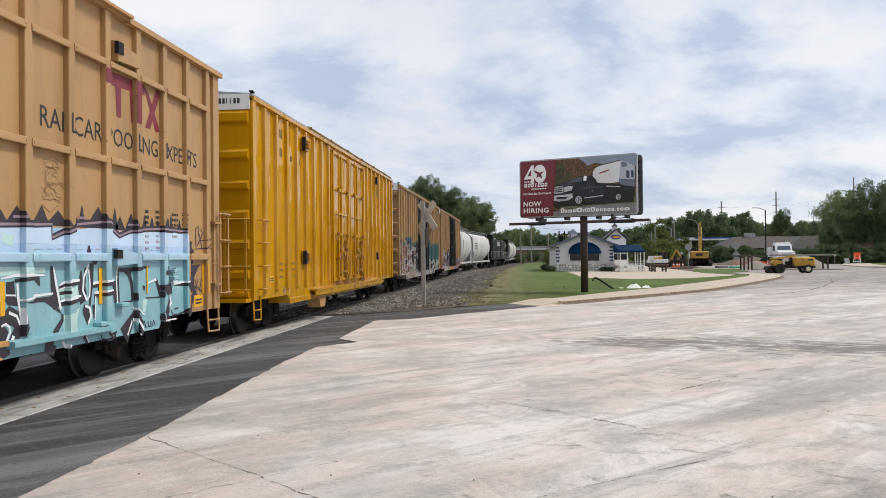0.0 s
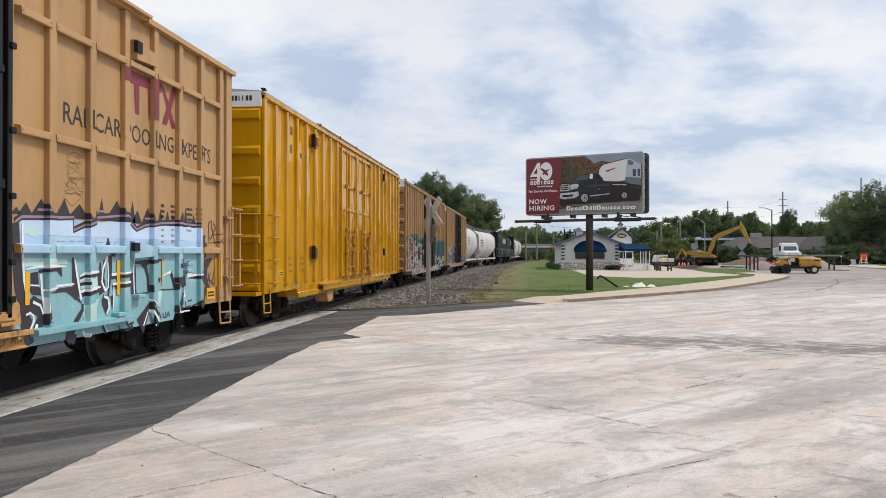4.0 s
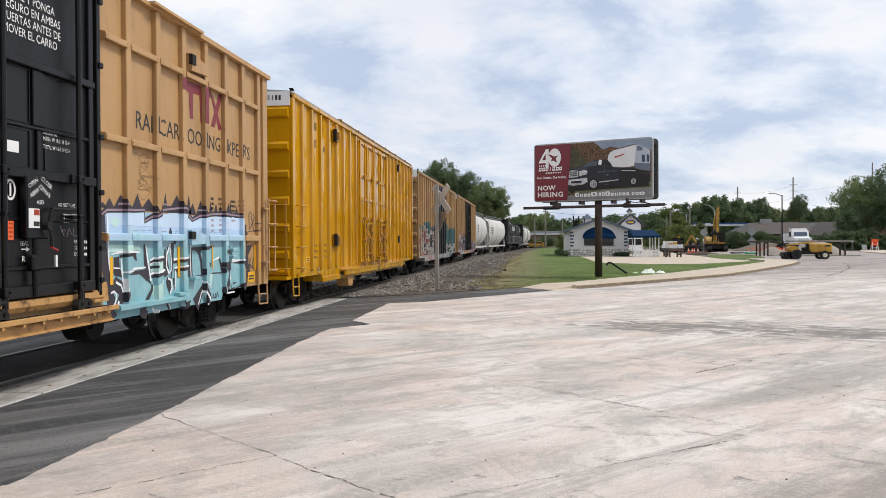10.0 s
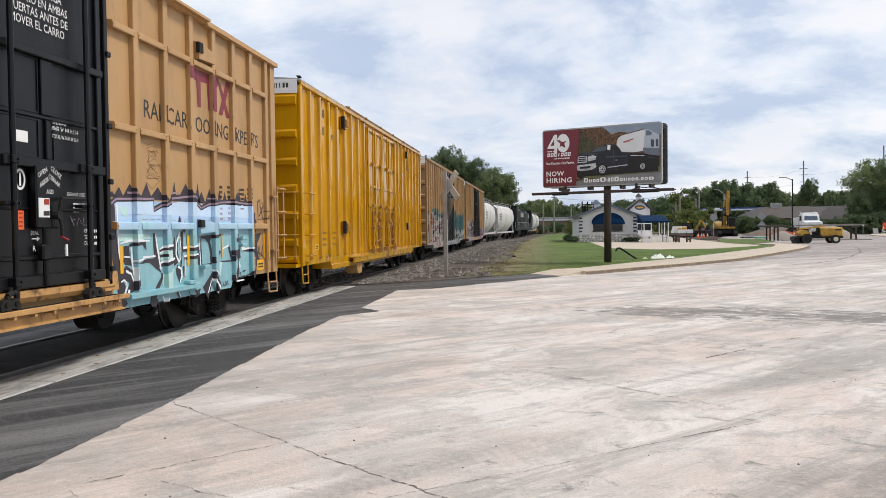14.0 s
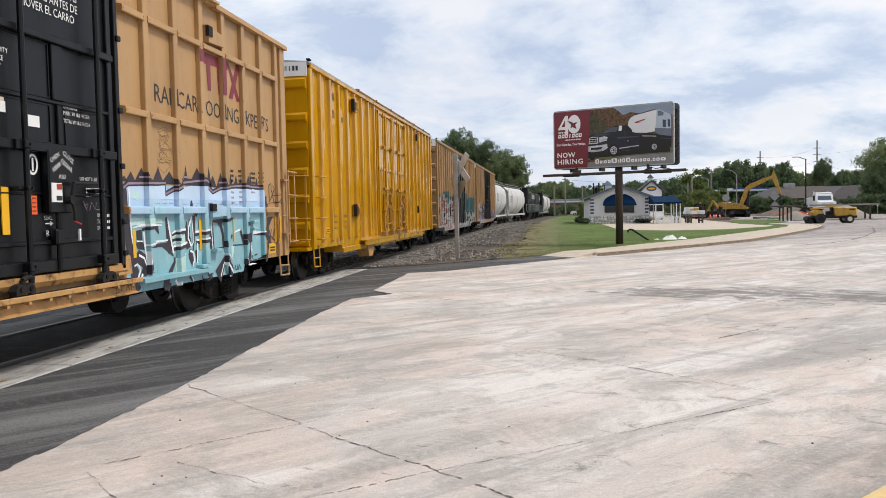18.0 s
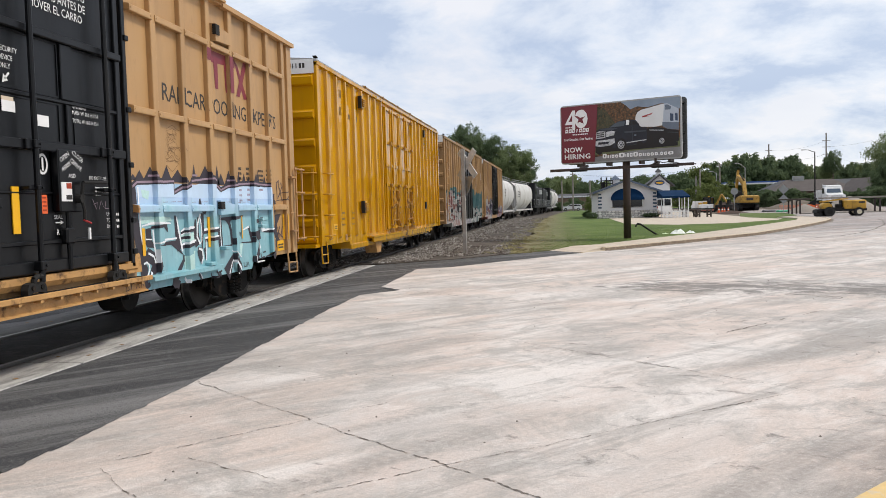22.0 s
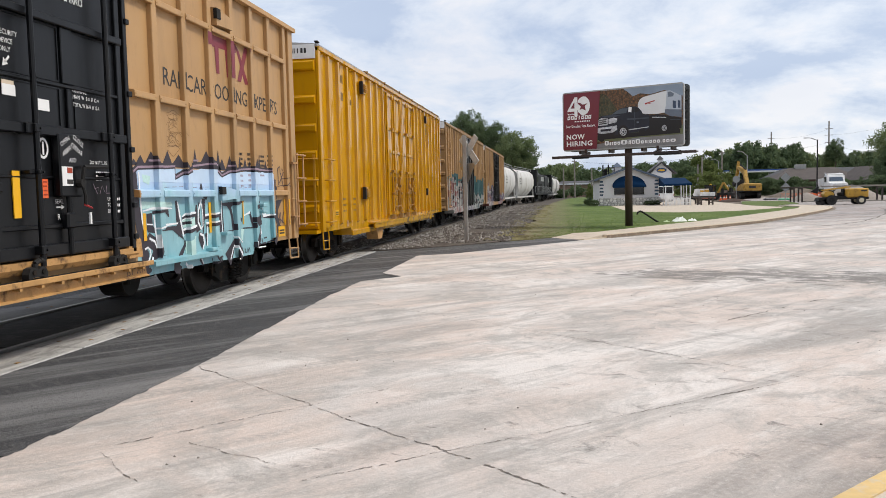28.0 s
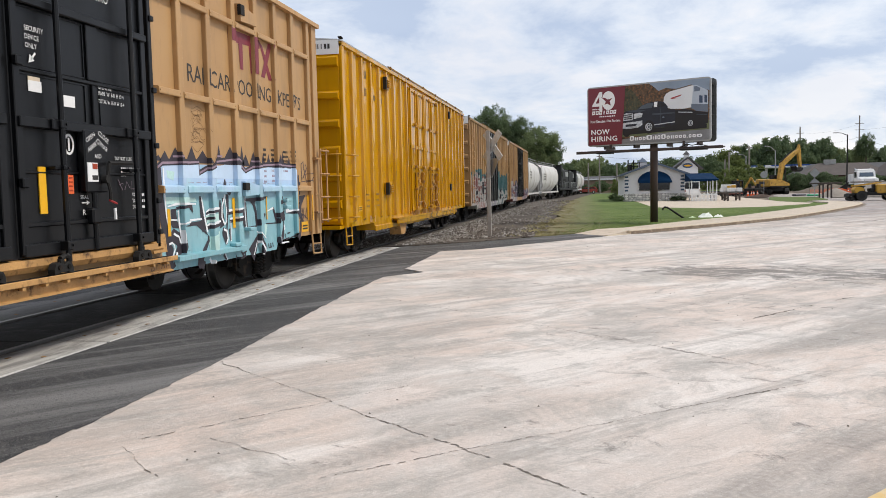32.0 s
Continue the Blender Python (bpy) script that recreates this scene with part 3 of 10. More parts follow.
def triangles(poly):
    """Ear clipping of a simple outline of (u, v)."""
    idx = list(range(len(poly)))
    if sum(poly[i][0] * poly[(i + 1) % len(poly)][1] - poly[(i + 1) % len(poly)][0] * poly[i][1] for i in idx) < 0:
        idx.reverse()

    def turn(a, b, c):
        return (poly[b][0] - poly[a][0]) * (poly[c][1] - poly[a][1]) - (poly[b][1] - poly[a][1]) * (poly[c][0] - poly[a][0])

    out, guard = [], 0
    while len(idx) > 3 and guard < 400:
        guard += 1
        for k in range(len(idx)):
            a, b, c = idx[k - 1], idx[k], idx[(k + 1) % len(idx)]
            if turn(a, b, c) <= 1e-12:
                continue
            if any(turn(a, b, p) > 0 and turn(b, c, p) > 0 and turn(c, a, p) > 0 for p in idx if p not in (a, b, c)):
                continue
            out.append((a, b, c))
            idx.pop(k)
            break
        else:
            break
    if len(idx) == 3:
        out.append(tuple(idx))
    return [[poly[i] for i in t] for t in out]


def letters(text, size, align="LEFT", spacing=1.0, squeeze=1.0, bold=0.0):
    """The triangles of a word, in (u, v), with the capital height given as size."""
    cu = bpy.data.curves.new("letters", "FONT")
    cu.body, cu.align_x, cu.space_character = text, align, spacing
    cu.size, cu.resolution_u, cu.offset = size / 0.69, 2, bold * size
    ob = bpy.data.objects.new("letters", cu)
    scene.collection.objects.link(ob)
    dg = bpy.context.evaluated_depsgraph_get()
    dg.update()
    me = ob.evaluated_get(dg).to_mesh()
    me.calc_loop_triangles()
    vs = [(v.co.x * squeeze, v.co.y) for v in me.vertices]
    tris = [[vs[i] for i in t.vertices] for t in me.loop_triangles]
    ob.evaluated_get(dg).to_mesh_clear()
    bpy.data.objects.remove(ob)
    bpy.data.curves.remove(cu)
    return tris


def line_poly(pts, w):
    """An outline that follows a broken line with the width w (a number, or one for each point)."""
    ws = w if isinstance(w, (list, tuple)) else [w] * len(pts)
    left, right = [], []
    for k, p in enumerate(pts):
        a, b = pts[max(k - 1, 0)], pts[min(k + 1, len(pts) - 1)]
        d = Vector((b[0] - a[0], b[1] - a[1]))
        d = d.normalized() if d.length else Vector((1, 0))
        left.append((p[0] - d.y * ws[k] / 2, p[1] + d.x * ws[k] / 2))
        right.append((p[0] + d.y * ws[k] / 2, p[1] - d.x * ws[k] / 2))
    quads = []
    for k in range(len(pts) - 1):
        quads.append([left[k], left[k + 1], right[k + 1], right[k]])
    return quads


# ---- ground, road, crossing ----
def struct(name, bm, material, label, category, smooth=False, kind="structure"):
    return tagged(link(name, bm, material, None, "", smooth), label, category, "", kind)


RD = radians(47.0)  # the road runs this far round from +x
RA, RB = Vector((math.cos(RD), math.sin(RD))), Vector((math.sin(RD), -math.cos(RD)))


def road_xy(a, b):
    p = RA * a + RB * b
    return (p.x, p.y)


bm = B()
N = 40
xs = np.concatenate([np.linspace(-2500, -60, 6), np.linspace(-50, 90, N), np.linspace(120, 2500, 6)])
ys = np.concatenate([np.linspace(-2500, -40, 5), np.linspace(-30, 300, N + 20), np.linspace(360, 2500, 6)])
grid = [[bm.verts.new((x, y, -0.10)) for x in xs] for y in ys]
for j in range(len(ys) - 1):
    for i in range(len(xs) - 1):
        bm.faces.new((grid[j][i], grid[j][i + 1], grid[j + 1][i + 1], grid[j + 1][i]))
struct("ground", bm, M["dirt"], "bare earth and low grass under the whole place", "ground")

# concrete road: slabs cut by joints, with a ragged edge along the asphalt
EDGE = [(-3.55, -9.0), (-3.63, 4.7), (-3.60, 7.4), (-3.70, 9.0), (-3.86, 12.9), (-3.86, 15.1), (-3.24, 15.93), (-3.78, 16.65), (-3.86, 21.4), (-2.95, 21.95), (0.55, 27.0)]
KERB = [(0.75, 27.3), (1.55, 28.2), (3.6, 30.9), (5.9, 33.9), (8.9, 38.2), (11.9, 44.0), (14.6, 49.6), (16.9, 54.6), (18.6, 59.0), (19.5, 62.5), (19.4, 66.0), (18.9, 68.5)]
ROAD = EDGE + KERB + [(17.5, 75), (19.0, 90), (24, 112), (40, 150), (80, 230), (110, 226), (66, 150), (46, 112), (39, 95), (38, 80), (44, 60), (60, 40), (60, -9)]


def half_plane(poly, a, b, c):
    """The part of an outline where a*x + b*y >= c."""
    out = []
    for p, q in zip(poly, poly[1:] + poly[:1]):
        dp, dq = a * p[0] + b * p[1] - c, a * q[0] + b * q[1] - c
        if dp >= 0:
            out.append(p)
        if (dp >= 0) != (dq >= 0):
            k = dp / (dp - dq)
            out.append((p[0] + k * (q[0] - p[0]), p[1] + k * (q[1] - p[1])))
    return out


bm = B()
for t in triangles(ROAD):
    bm.faces.new([bm.verts.new((x, y, 0.0)) for x, y in t])
bmesh.ops.remove_doubles(bm, verts=bm.verts[:], dist=0.001)
bmesh.ops.recalc_face_normals(bm, faces=bm.faces[:])
for f in bm.faces:
    if f.normal.z < 0:
        f.normal_flip()
# a worn edge: split the long border and shake it a little
road = struct("road", bm, M["concrete"], "pale worn concrete road with tyre marks and cracked joints", "road")

def ragged(pts, step, amount, seed):
    """More points along a broken line, shaken to the sides."""
    r, out = random.Random(seed), [pts[0]]
    for p, q in zip(pts, pts[1:]):
        n = max(1, int(math.dist(p, q) / step))
        for k in range(1, n + 1):
            f = k / n
            out.append((p[0] + (q[0] - p[0]) * f + r.uniform(-amount, amount) * (k < n), p[1] + (q[1] - p[1]) * f))
    return out


def crack(bm, at, lo, hi, wide, keep, cross, bow=0.0, seed=0):
    """A broken joint in the slabs: a thin wandering line with gaps, crumbled wider here and there."""
    steps = np.arange(lo, hi, 0.028)
    r = random.Random(int(at * 100) + seed)
    pts = []
    for k, s in enumerate(steps):
        n = at + bow * (k / len(steps)) + 0.03 * noise.noise(Vector((at * 3.1, s * 0.9, seed))) + 0.028 * noise.noise(Vector((at, s * 5.0, seed + 7))) + r.uniform(-0.007, 0.007)
        pts.append(road_xy(s, n) if cross else road_xy(n, s))
    ws = [wide * r.uniform(0.2, 1.15) * (0.45 + 1.1 * max(0, noise.noise(Vector((at, s * 1.3, 2)))) + 0.8 * max(0, noise.noise(Vector((at, s * 8, 4))))) for s in steps]
    for k, q in enumerate(line_poly(pts, ws)):
        x, y = q[0]
        if r.random() < 0.16 or noise.noise(Vector((at * 2, steps[k] * 0.8, 5 + seed))) + 0.6 * noise.noise(Vector((at, steps[k] * 5, 9))) < keep:
            continue
        if x > -3.6 and (y < 21 or x > -3 + (y - 21.9) * 0.7):
            bm.faces.new([bm.verts.new((u, v, 0.004)) for u, v in q])


bm = B()
crack(bm, 2.99, -7.85, -5.6, 0.014, -0.5, False, 0.1)
crack(bm, 3.09, -5.6, -2.0, 0.022, -0.3, False, 0.12, 3)
crack(bm, 6.78, -11.5, -4.8, 0.013, -0.45, False, -0.08)
crack(bm, 6.70, -5.2, -1.9, 0.013, -0.5, False, -0.08, 1)
crack(bm, 9.45, -13.5, -9.0, 0.022, -0.4, False, 0.2)
crack(bm, 13.3, -15, -8, 0.02, 0.05, False)
crack(bm, 17.1, -18, -6, 0.02, 0.08, False)
crack(bm, 20.9, -21, -6, 0.02, 0.1, False)
crack(bm, 24.7, -22, -6, 0.02, 0.1, False)
crack(bm, -5.6, 1.4, 3.2, 0.012, -0.4, True)
crack(bm, -5.6, 3.2, 8.6, 0.008, -0.1, True)
crack(bm, -5.55, 8.7, 11.6, 0.026, -0.25, True, -0.1)
crack(bm, -5.75, 13.4, 17.5, 0.03, -0.3, True, -0.25)
crack(bm, -4.12, 2.2, 6.4, 0.012, -0.45, True, 0.68)
crack(bm, -9.4, 6.5, 22, 0.016, 0.12, True)
crack(bm, -13.2, 12, 26, 0.018, 0.1, True)
crack(bm, 1.45, -5.5, -4.7, 0.010, -0.3, False)
crack(bm, 1.97, -5.3, -4.5, 0.010, -0.3, False, 0.25)
for f in bm.faces:
    f.normal_update()
    if f.normal.z < 0:
        f.normal_flip()
# the curved joint that follows the corner
curve = ragged([(21.8, 59.6), (20.9, 56.2), (19.8, 53.1), (17.95, 48.0), (15.1, 41.7), (13.2, 38.0), (11.4, 35.3), (10.2, 34.3)], 0.35, 0.05, 31)
rj = random.Random(17)
for q in line_poly(curve, [rj.uniform(0.03, 0.15) for _ in curve]):
    if rj.random() > 0.12:
        bm.faces.new([bm.verts.new((u, v, 0.005)) for u, v in q])
bm.normal_update()
for f in bm.faces:
    if f.normal.z < 0:
        f.normal_flip()
struct("road_joint_cracks", bm, M["crack"], "dark cracked joints between the concrete road slabs", "road joints")

# fresh asphalt beside the track
bm = B()
slab(bm, [(-5.38, -9), (-3.2, -9), (-3.2, 15), (-3.0, 16), (-3.2, 22.0), (0.9, 27.3), (0.66, 27.46), (-0.36, 28.9), (-1.7, 27.2), (-3.35, 25.1), (-5.38, 23.3)], -0.09, -0.005)
struct("asphalt_strip", bm, M["asphalt"], "fresh dark asphalt strip beside the rail crossing", "road")

# the track: rails, crossing panels, ballast
TRACK_X = -7.0
RAIL_Z = 0.0


def track(s):
    """Place and heading (degrees) of the track's centre line at the distance s."""
    if s <= 84.0:
        return TRACK_X, s, 0.0
    x, y, a, at = TRACK_X, 84.0, 0.0, 84.0
    while at < s:
        d = min(1.0, s - at)
        a = float(np.interp(at + d / 2, [84, 104, 118, 140], [0.0, 0.085, 0.085, 0.035]))
        x, y, at = x + math.sin(a) * d, y + math.cos(a) * d, at + d
    return x, y, -math.degrees(float(np.interp(s, [84, 104, 118, 140], [0.0, 0.085, 0.085, 0.035])))


def track_pose(s, side=0.0, z=0.0):
    x, y, h = track(s)
    return pose(x, y, z, 0, 0, h) @ pose(side, 0, 0)


def sweep(bm, prof, ss):
    rings = []
    for s in ss:
        m = track_pose(s)
        rings.append([bm.verts.new(m @ Vector((x, 0, z))) for x, z in prof])
    for a, b in zip(rings, rings[1:]):
        for k in range(len(prof)):
            bm.faces.new((a[k], a[(k + 1) % len(prof)], b[(k + 1) % len(prof)], b[k]))
    bm.faces.new(rings[0])
    bm.faces.new(rings[-1][::-1])
    bmesh.ops.recalc_face_normals(bm, faces=bm.faces[:])
    return bm


SS = [-30] + list(np.arange(0, 84, 12.0)) + list(np.arange(84, 144, 3.0)) + [160, 200, 260]
for side in (-0.75, 0.75):
    bm = B()
    sweep(bm, [(side - 0.037, -0.02), (side + 0.037, -0.02), (side + 0.037, 0.012), (side - 0.037, 0.012)], SS)
    head = struct("rail_head", bm, M["rail_head"], "worn shiny top of a steel rail", "rail")
    bm = B()
    sweep(bm, [(side - 0.07, -0.16), (side + 0.07, -0.16), (side + 0.02, -0.12), (side + 0.02, -0.02), (side - 0.02, -0.02), (side - 0.02, -0.12)], SS)
    struct("rail", bm, M["rail"], "rusty steel rail of the railway track", "rail")
# concrete crossing panels, field and gauge side
panel_set = thing("crossing_panels", pose(0, 0, 0), "grey concrete crossing panels between and beside the rails", "crossing", kind="structure")
cuts = [-9.0, -4.2, 0.2, 4.2, 8.4, 12.7, 17.0, 20.6, 23.2]
for y0, y1 in zip(cuts, cuts[1:]):
    for x0, x1 in ((TRACK_X + 0.86, -5.40), (TRACK_X - 1.6, TRACK_X - 0.86)):
        bm = B()
        box(bm, x0, x1, y0 + 0.02, y1 - 0.02, -0.2, 0.0, 0.012)
        slab_ = part("panel", bm, M["panel"], panel_set)
        for k in range(int((y1 - y0) / 0.72)):
            for xx in (x0 + 0.2, x1 - 0.2):
                yy = y0 + 0.35 + k * 0.72 + 0.1 * (xx > x0 + 0.3)
                if xx < -7 and k % 2:
                    continue
                bm = B()
                box(bm, xx - 0.02, xx + 0.02, yy - 0.026, yy + 0.026, 0.0, 0.004)
                part("bolt_pocket", bm, M["rust_brown"], slab_)
    bm = B()
    box(bm, TRACK_X - 0.66, TRACK_X + 0.66, y0 + 0.02, y1 - 0.02, -0.2, -0.012, 0.012)
    part("panel", bm, M["gauge"], panel_set, "dark asphalt gauge panel between the rails")
bm = B()
for x0, x1 in ((TRACK_X - 0.86, TRACK_X - 0.66), (TRACK_X + 0.66, TRACK_X + 0.86)):
    box(bm, x0, x1, -9, 23.2, -0.2, -0.05)
struct("flangeway", bm, M["under"], "dark flangeway groove beside the rail", "rail groove")
bm = B()
slab(bm, [(-26, -9), (TRACK_X - 1.62, -9), (TRACK_X - 1.62, 23), (-26, 9)], -0.09, -0.008)
struct("asphalt_beyond_track", bm, M["asphalt"], "dark asphalt on the far side of the track", "road")

# ballast bed with loose stones
bm = B()
sweep(bm, [(-2.6, -0.3), (3.9, -0.3), (2.2, -0.12), (1.4, -0.06), (-1.4, -0.06), (-2.0, -0.12)], [23.2] + [s for s in SS if s > 24])
struct("ballast", bm, M["ballast"], "grey crushed stone ballast along the railway", "ballast")
bm = B()
slab(bm, [(-5.2, 23.5), (-3.35, 25.15), (-1.72, 27.22), (-1.35, 31), (-1.6, 43), (-1.75, 79), (-1.2, 110), (0.5, 150), (3.0, 200), (-6, 200), (-6, 23.4)], -0.25, 0.018)
struct("cinder_shoulder", bm, M["ballast"], "dark cinders and gravel between track and lawn", "gravel")
rng = random.Random(4)
verts, faces = [], []
for k in range(26000):
    s = 23.6 + 75 * rng.random() ** 1.9
    lo = -1.9 if s > 24 else 1.2
    side = rng.uniform(-2.4, 2.9) if rng.random() < 0.45 else rng.uniform(0.9, 5.3 - max(0, (27 - s)) * 0.9)
    x, y, h = track(s)
    x += side
    if x > -1.45 - 0.004 * (y - 31) or (y < 26.6 and y < 23.7 + (x + 5.2) * 0.95):
        continue
    if abs(abs(side) - 0.75) < 0.08:
        continue
    if side > 2.9 and (rng.random() < 0.35 or noise.noise(Vector((x * 0.5, y * 0.3, 0))) < -0.05):
        continue
    r = rng.uniform(0.02, 0.05) * (1.0 + 0.006 * (y - 24))
    z = -0.065 if abs(side) < 1.4 else max(0.016 if side > 1.0 else -0.12, -0.06 - 0.09 * (abs(side) - 1.4))
    a = rng.uniform(0, 6.28)
    base = len(verts)
    for dx, dy, dz in ((1, 0, 0), (0, 1, 0.1), (-1, 0, 0), (0, -1, 0.1), (0, 0, 0.9), (0.1, 0, -0.5)):
        dx, dy = dx * rng.uniform(0.7, 1.4), dy * rng.uniform(0.6, 1.3)
        verts.append((x + r * (dx * math.cos(a) - dy * math.sin(a)), y + r * (dx * math.sin(a) + dy * math.cos(a)), z + r * (dz + 0.3)))
    faces += [tuple(base + i for i in f) for f in ((0, 1, 4), (1, 2, 4), (2, 3, 4), (3, 0, 4), (1, 0, 5), (2, 1, 5), (3, 2, 5), (0, 3, 5))]
me = bpy.data.meshes.new("ballast_stones")
me.from_pydata(verts, [], faces)
me.materials.append(M["stone"])
tagged(new("ballast_stones", me), "loose pale crushed stones on the ballast shoulder", "stones", "", "stuff")

# far cross street
bm = B()
slab(bm, [(-45, 177.5), (45, 177.5), (45, 184.5), (-45, 184.5)], -0.15, 0.036)
struct("far_street", bm, M["asphalt"], "narrow grey asphalt street beyond the lawn", "road")

# lawn, pavement, kerb, drive
WALK_IN = [(-0.33, 29.1), (1.4, 30.6), (3.7, 34.6), (6.4, 39.0), (10.3, 46.6), (13.5, 53.0), (16.2, 58.6), (17.8, 64.0), (17.6, 69.0)]
def lawn_mat():
    """Lawn that thins into brown stalks and dirt towards the railway side, in patches."""
    m, nt, b, vec = start("lawn_ground", 1.0, 0, 0.2)
    n1, n2, n3 = noise_of(nt, vec, 0.3, 5, 0.6, 0.4), noise_of(nt, vec, 1.7, 6, 0.7), noise_of(nt, vec, 18, 4, 0.75)
    c = mixc(nt, ramp(nt, n1, 0.38, 0.62), (0.070, 0.110, 0.028, 1), (0.128, 0.174, 0.050, 1))
    c = mixc(nt, ramp(nt, n2, 0.52, 0.68, 0, 0.45), c, (0.205, 0.226, 0.085, 1))
    x = nd(nt, "ShaderNodeSeparateXYZ", {"Vector": vec}).outputs["X"]
    edge = nd(nt, "ShaderNodeMath", {0: n2, 1: -5.5, 2: x}, operation="MULTIPLY_ADD").outputs[0]
    c = mixc(nt, ramp(nt, edge, -4.4, -1.2, 0.95, 0), c, (0.20, 0.165, 0.105, 1))
    c = mixc(nt, ramp(nt, n3, 0.4, 0.7, 0, 0.2), c, (0.085, 0.13, 0.03, 1))
    nt.links.new(c, b.inputs["Base Color"])
    nt.links.new(nd(nt, "ShaderNodeBump", {"Height": noise_of(nt, vec, 14, 6, 0.7), "Strength": 0.45, "Distance": 0.03}).outputs[0], b.inputs["Normal"])
    return m


bm = B()
slab(bm, [(-1.7, 27.25), (-0.38, 28.95), (0.45, 29.87)] + WALK_IN[1:] + [(17.4, 74), (14, 76), (9, 79), (8, 100), (12, 130), (14, 190), (60, 190), (60, 240), (-8, 240)] + ragged([(3.0, 200), (0.5, 150), (-1.2, 110), (-1.75, 79), (-1.6, 43), (-1.35, 31)], 1.3, 0.28, 6), -0.3, 0.03)
struct("lawn", bm, lawn_mat(), "mown green lawn, thin and brown towards the railway", "lawn")
bm = B()
ramp_ = [bm.verts.new(c) for c in ((-0.36, 28.9, 0.0), (0.68, 27.44, 0.0), (1.40, 28.30, 0.105), (0.45, 29.85, 0.105), (0.45, 29.85, -0.3), (1.40, 28.30, -0.3), (-0.36, 28.9, -0.3), (0.68, 27.44, -0.3))]
for q in ((0, 1, 2, 3), (1, 7, 5, 2), (0, 3, 4, 6), (0, 6, 7, 1)):
    bm.faces.new([ramp_[k] for k in q])
bmesh.ops.recalc_face_normals(bm, faces=bm.faces[:])
slab(bm, [(1.40, 28.30), (0.45, 29.85)] + WALK_IN[1:] + [(18.3, 69)] + [(x - 0.16 * 1.0, y + 0.12) for x, y in KERB[:1:-1]], -0.3, 0.105)
struct("pavement", bm, M["walk"], "tan concrete pavement along the kerb", "pavement")
kerb = thing("kerb", pose(0, 0, 0), "pale concrete kerb round the corner lot", "kerb", kind="structure")
for (p, q) in zip(KERB, KERB[1:]):
    n = max(1, int(math.dist(p, q) / 1.5))
    for k in range(n):
        a = (p[0] + (q[0] - p[0]) * k / n, p[1] + (q[1] - p[1]) * k / n)
        b = (p[0] + (q[0] - p[0]) * (k + 1) / n, p[1] + (q[1] - p[1]) * (k + 1) / n)
        d = Vector((b[0] - a[0], b[1] - a[1])).normalized()
        nx, ny = -d.y * 0.16, d.x * 0.16
        high = 0.02 if k == 0 and p == KERB[0] else 0.12
        bm = B()
        a2 = (b[0] - d.x * 0.012, b[1] - d.y * 0.012)
        slab(bm, [a, a2, (a2[0] + nx, a2[1] + ny), (a[0] + nx, a[1] + ny)], -0.2, high)
        stone = part("kerb_stone", bm, M["kerb"], kerb)
        # thin brown strip on the road face, carrying its stains and painted shade
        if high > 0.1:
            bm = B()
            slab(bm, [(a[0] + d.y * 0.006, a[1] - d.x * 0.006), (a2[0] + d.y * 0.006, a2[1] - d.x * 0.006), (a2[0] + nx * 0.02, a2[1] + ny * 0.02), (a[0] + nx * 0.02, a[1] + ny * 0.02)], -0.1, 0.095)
            part("stained_face", bm, M["kerb_shade_stain"], stone)
bm = B()
slab(bm, [(5.0, 81.5), (4.9, 60.5), (7.9, 56.2), (11.7, 57.0), (16.1, 62.8), (17.4, 66.6), (17.5, 73), (16.5, 75.5), (17.3, 96), (18.5, 120), (14, 120), (10, 83.8), (5, 83.8)], -0.2, 0.035)
struct("drive", bm, M["walk"], "pale concrete drive before the small restaurant", "drive")
bm = B()
slab(bm, [(16.9, 66.8), (17.6, 66.2), (18.0, 72), (21.5, 77.5), (24, 92), (20, 94), (17, 80), (16.2, 73)], -0.2, 0.045)
struct("grass_strip", bm, M["grass"], "grass strip beside the building site", "lawn")
# pavement at the camera's corner, with a yellow kerb
bm = B()
k0, k1 = road_xy(-6, -1.83), road_xy(30, -1.83)
slab(bm, [k0, k1, road_xy(30, -1.71), road_xy(-6, -1.71)], -0.2, 0.13)
struct("yellow_kerb", bm, M["yellow_kerb"], "yellow painted concrete kerb at the street corner", "kerb")
bm = B()
slab(bm, [road_xy(-6, -1.71), road_xy(30, -1.71), road_xy(30, 8), road_xy(-6, 8)], -0.2, 0.12)
struct("corner_pavement", bm, M["walk"], "tan concrete pavement at the street corner", "pavement")
# far pavement across the road
bm = B()
slab(bm, [(39.4, 95.5), (42.3, 110), (48, 124), (58, 141), (84, 176), (120, 176), (120, 60), (62, 60)], -0.2, 0.10)
struct("far_pavement", bm, M["walk"], "pale concrete pavement across the road", "pavement")
bm = B()
slab(bm, [(43.5, 99), (48.6, 116.5), (58, 134), (88, 172), (119, 170), (119, 64), (66, 64)], -0.2, 0.13)
struct("far_lawn", bm, M["grass"], "green lawn beyond the far pavement", "lawn")


# dirt washed along the gutter
bm = B()
rg = random.Random(8)
lane = ragged([(x + 0.02, y - 0.02) for x, y in KERB[1:10]], 0.5, 0.0, 3)
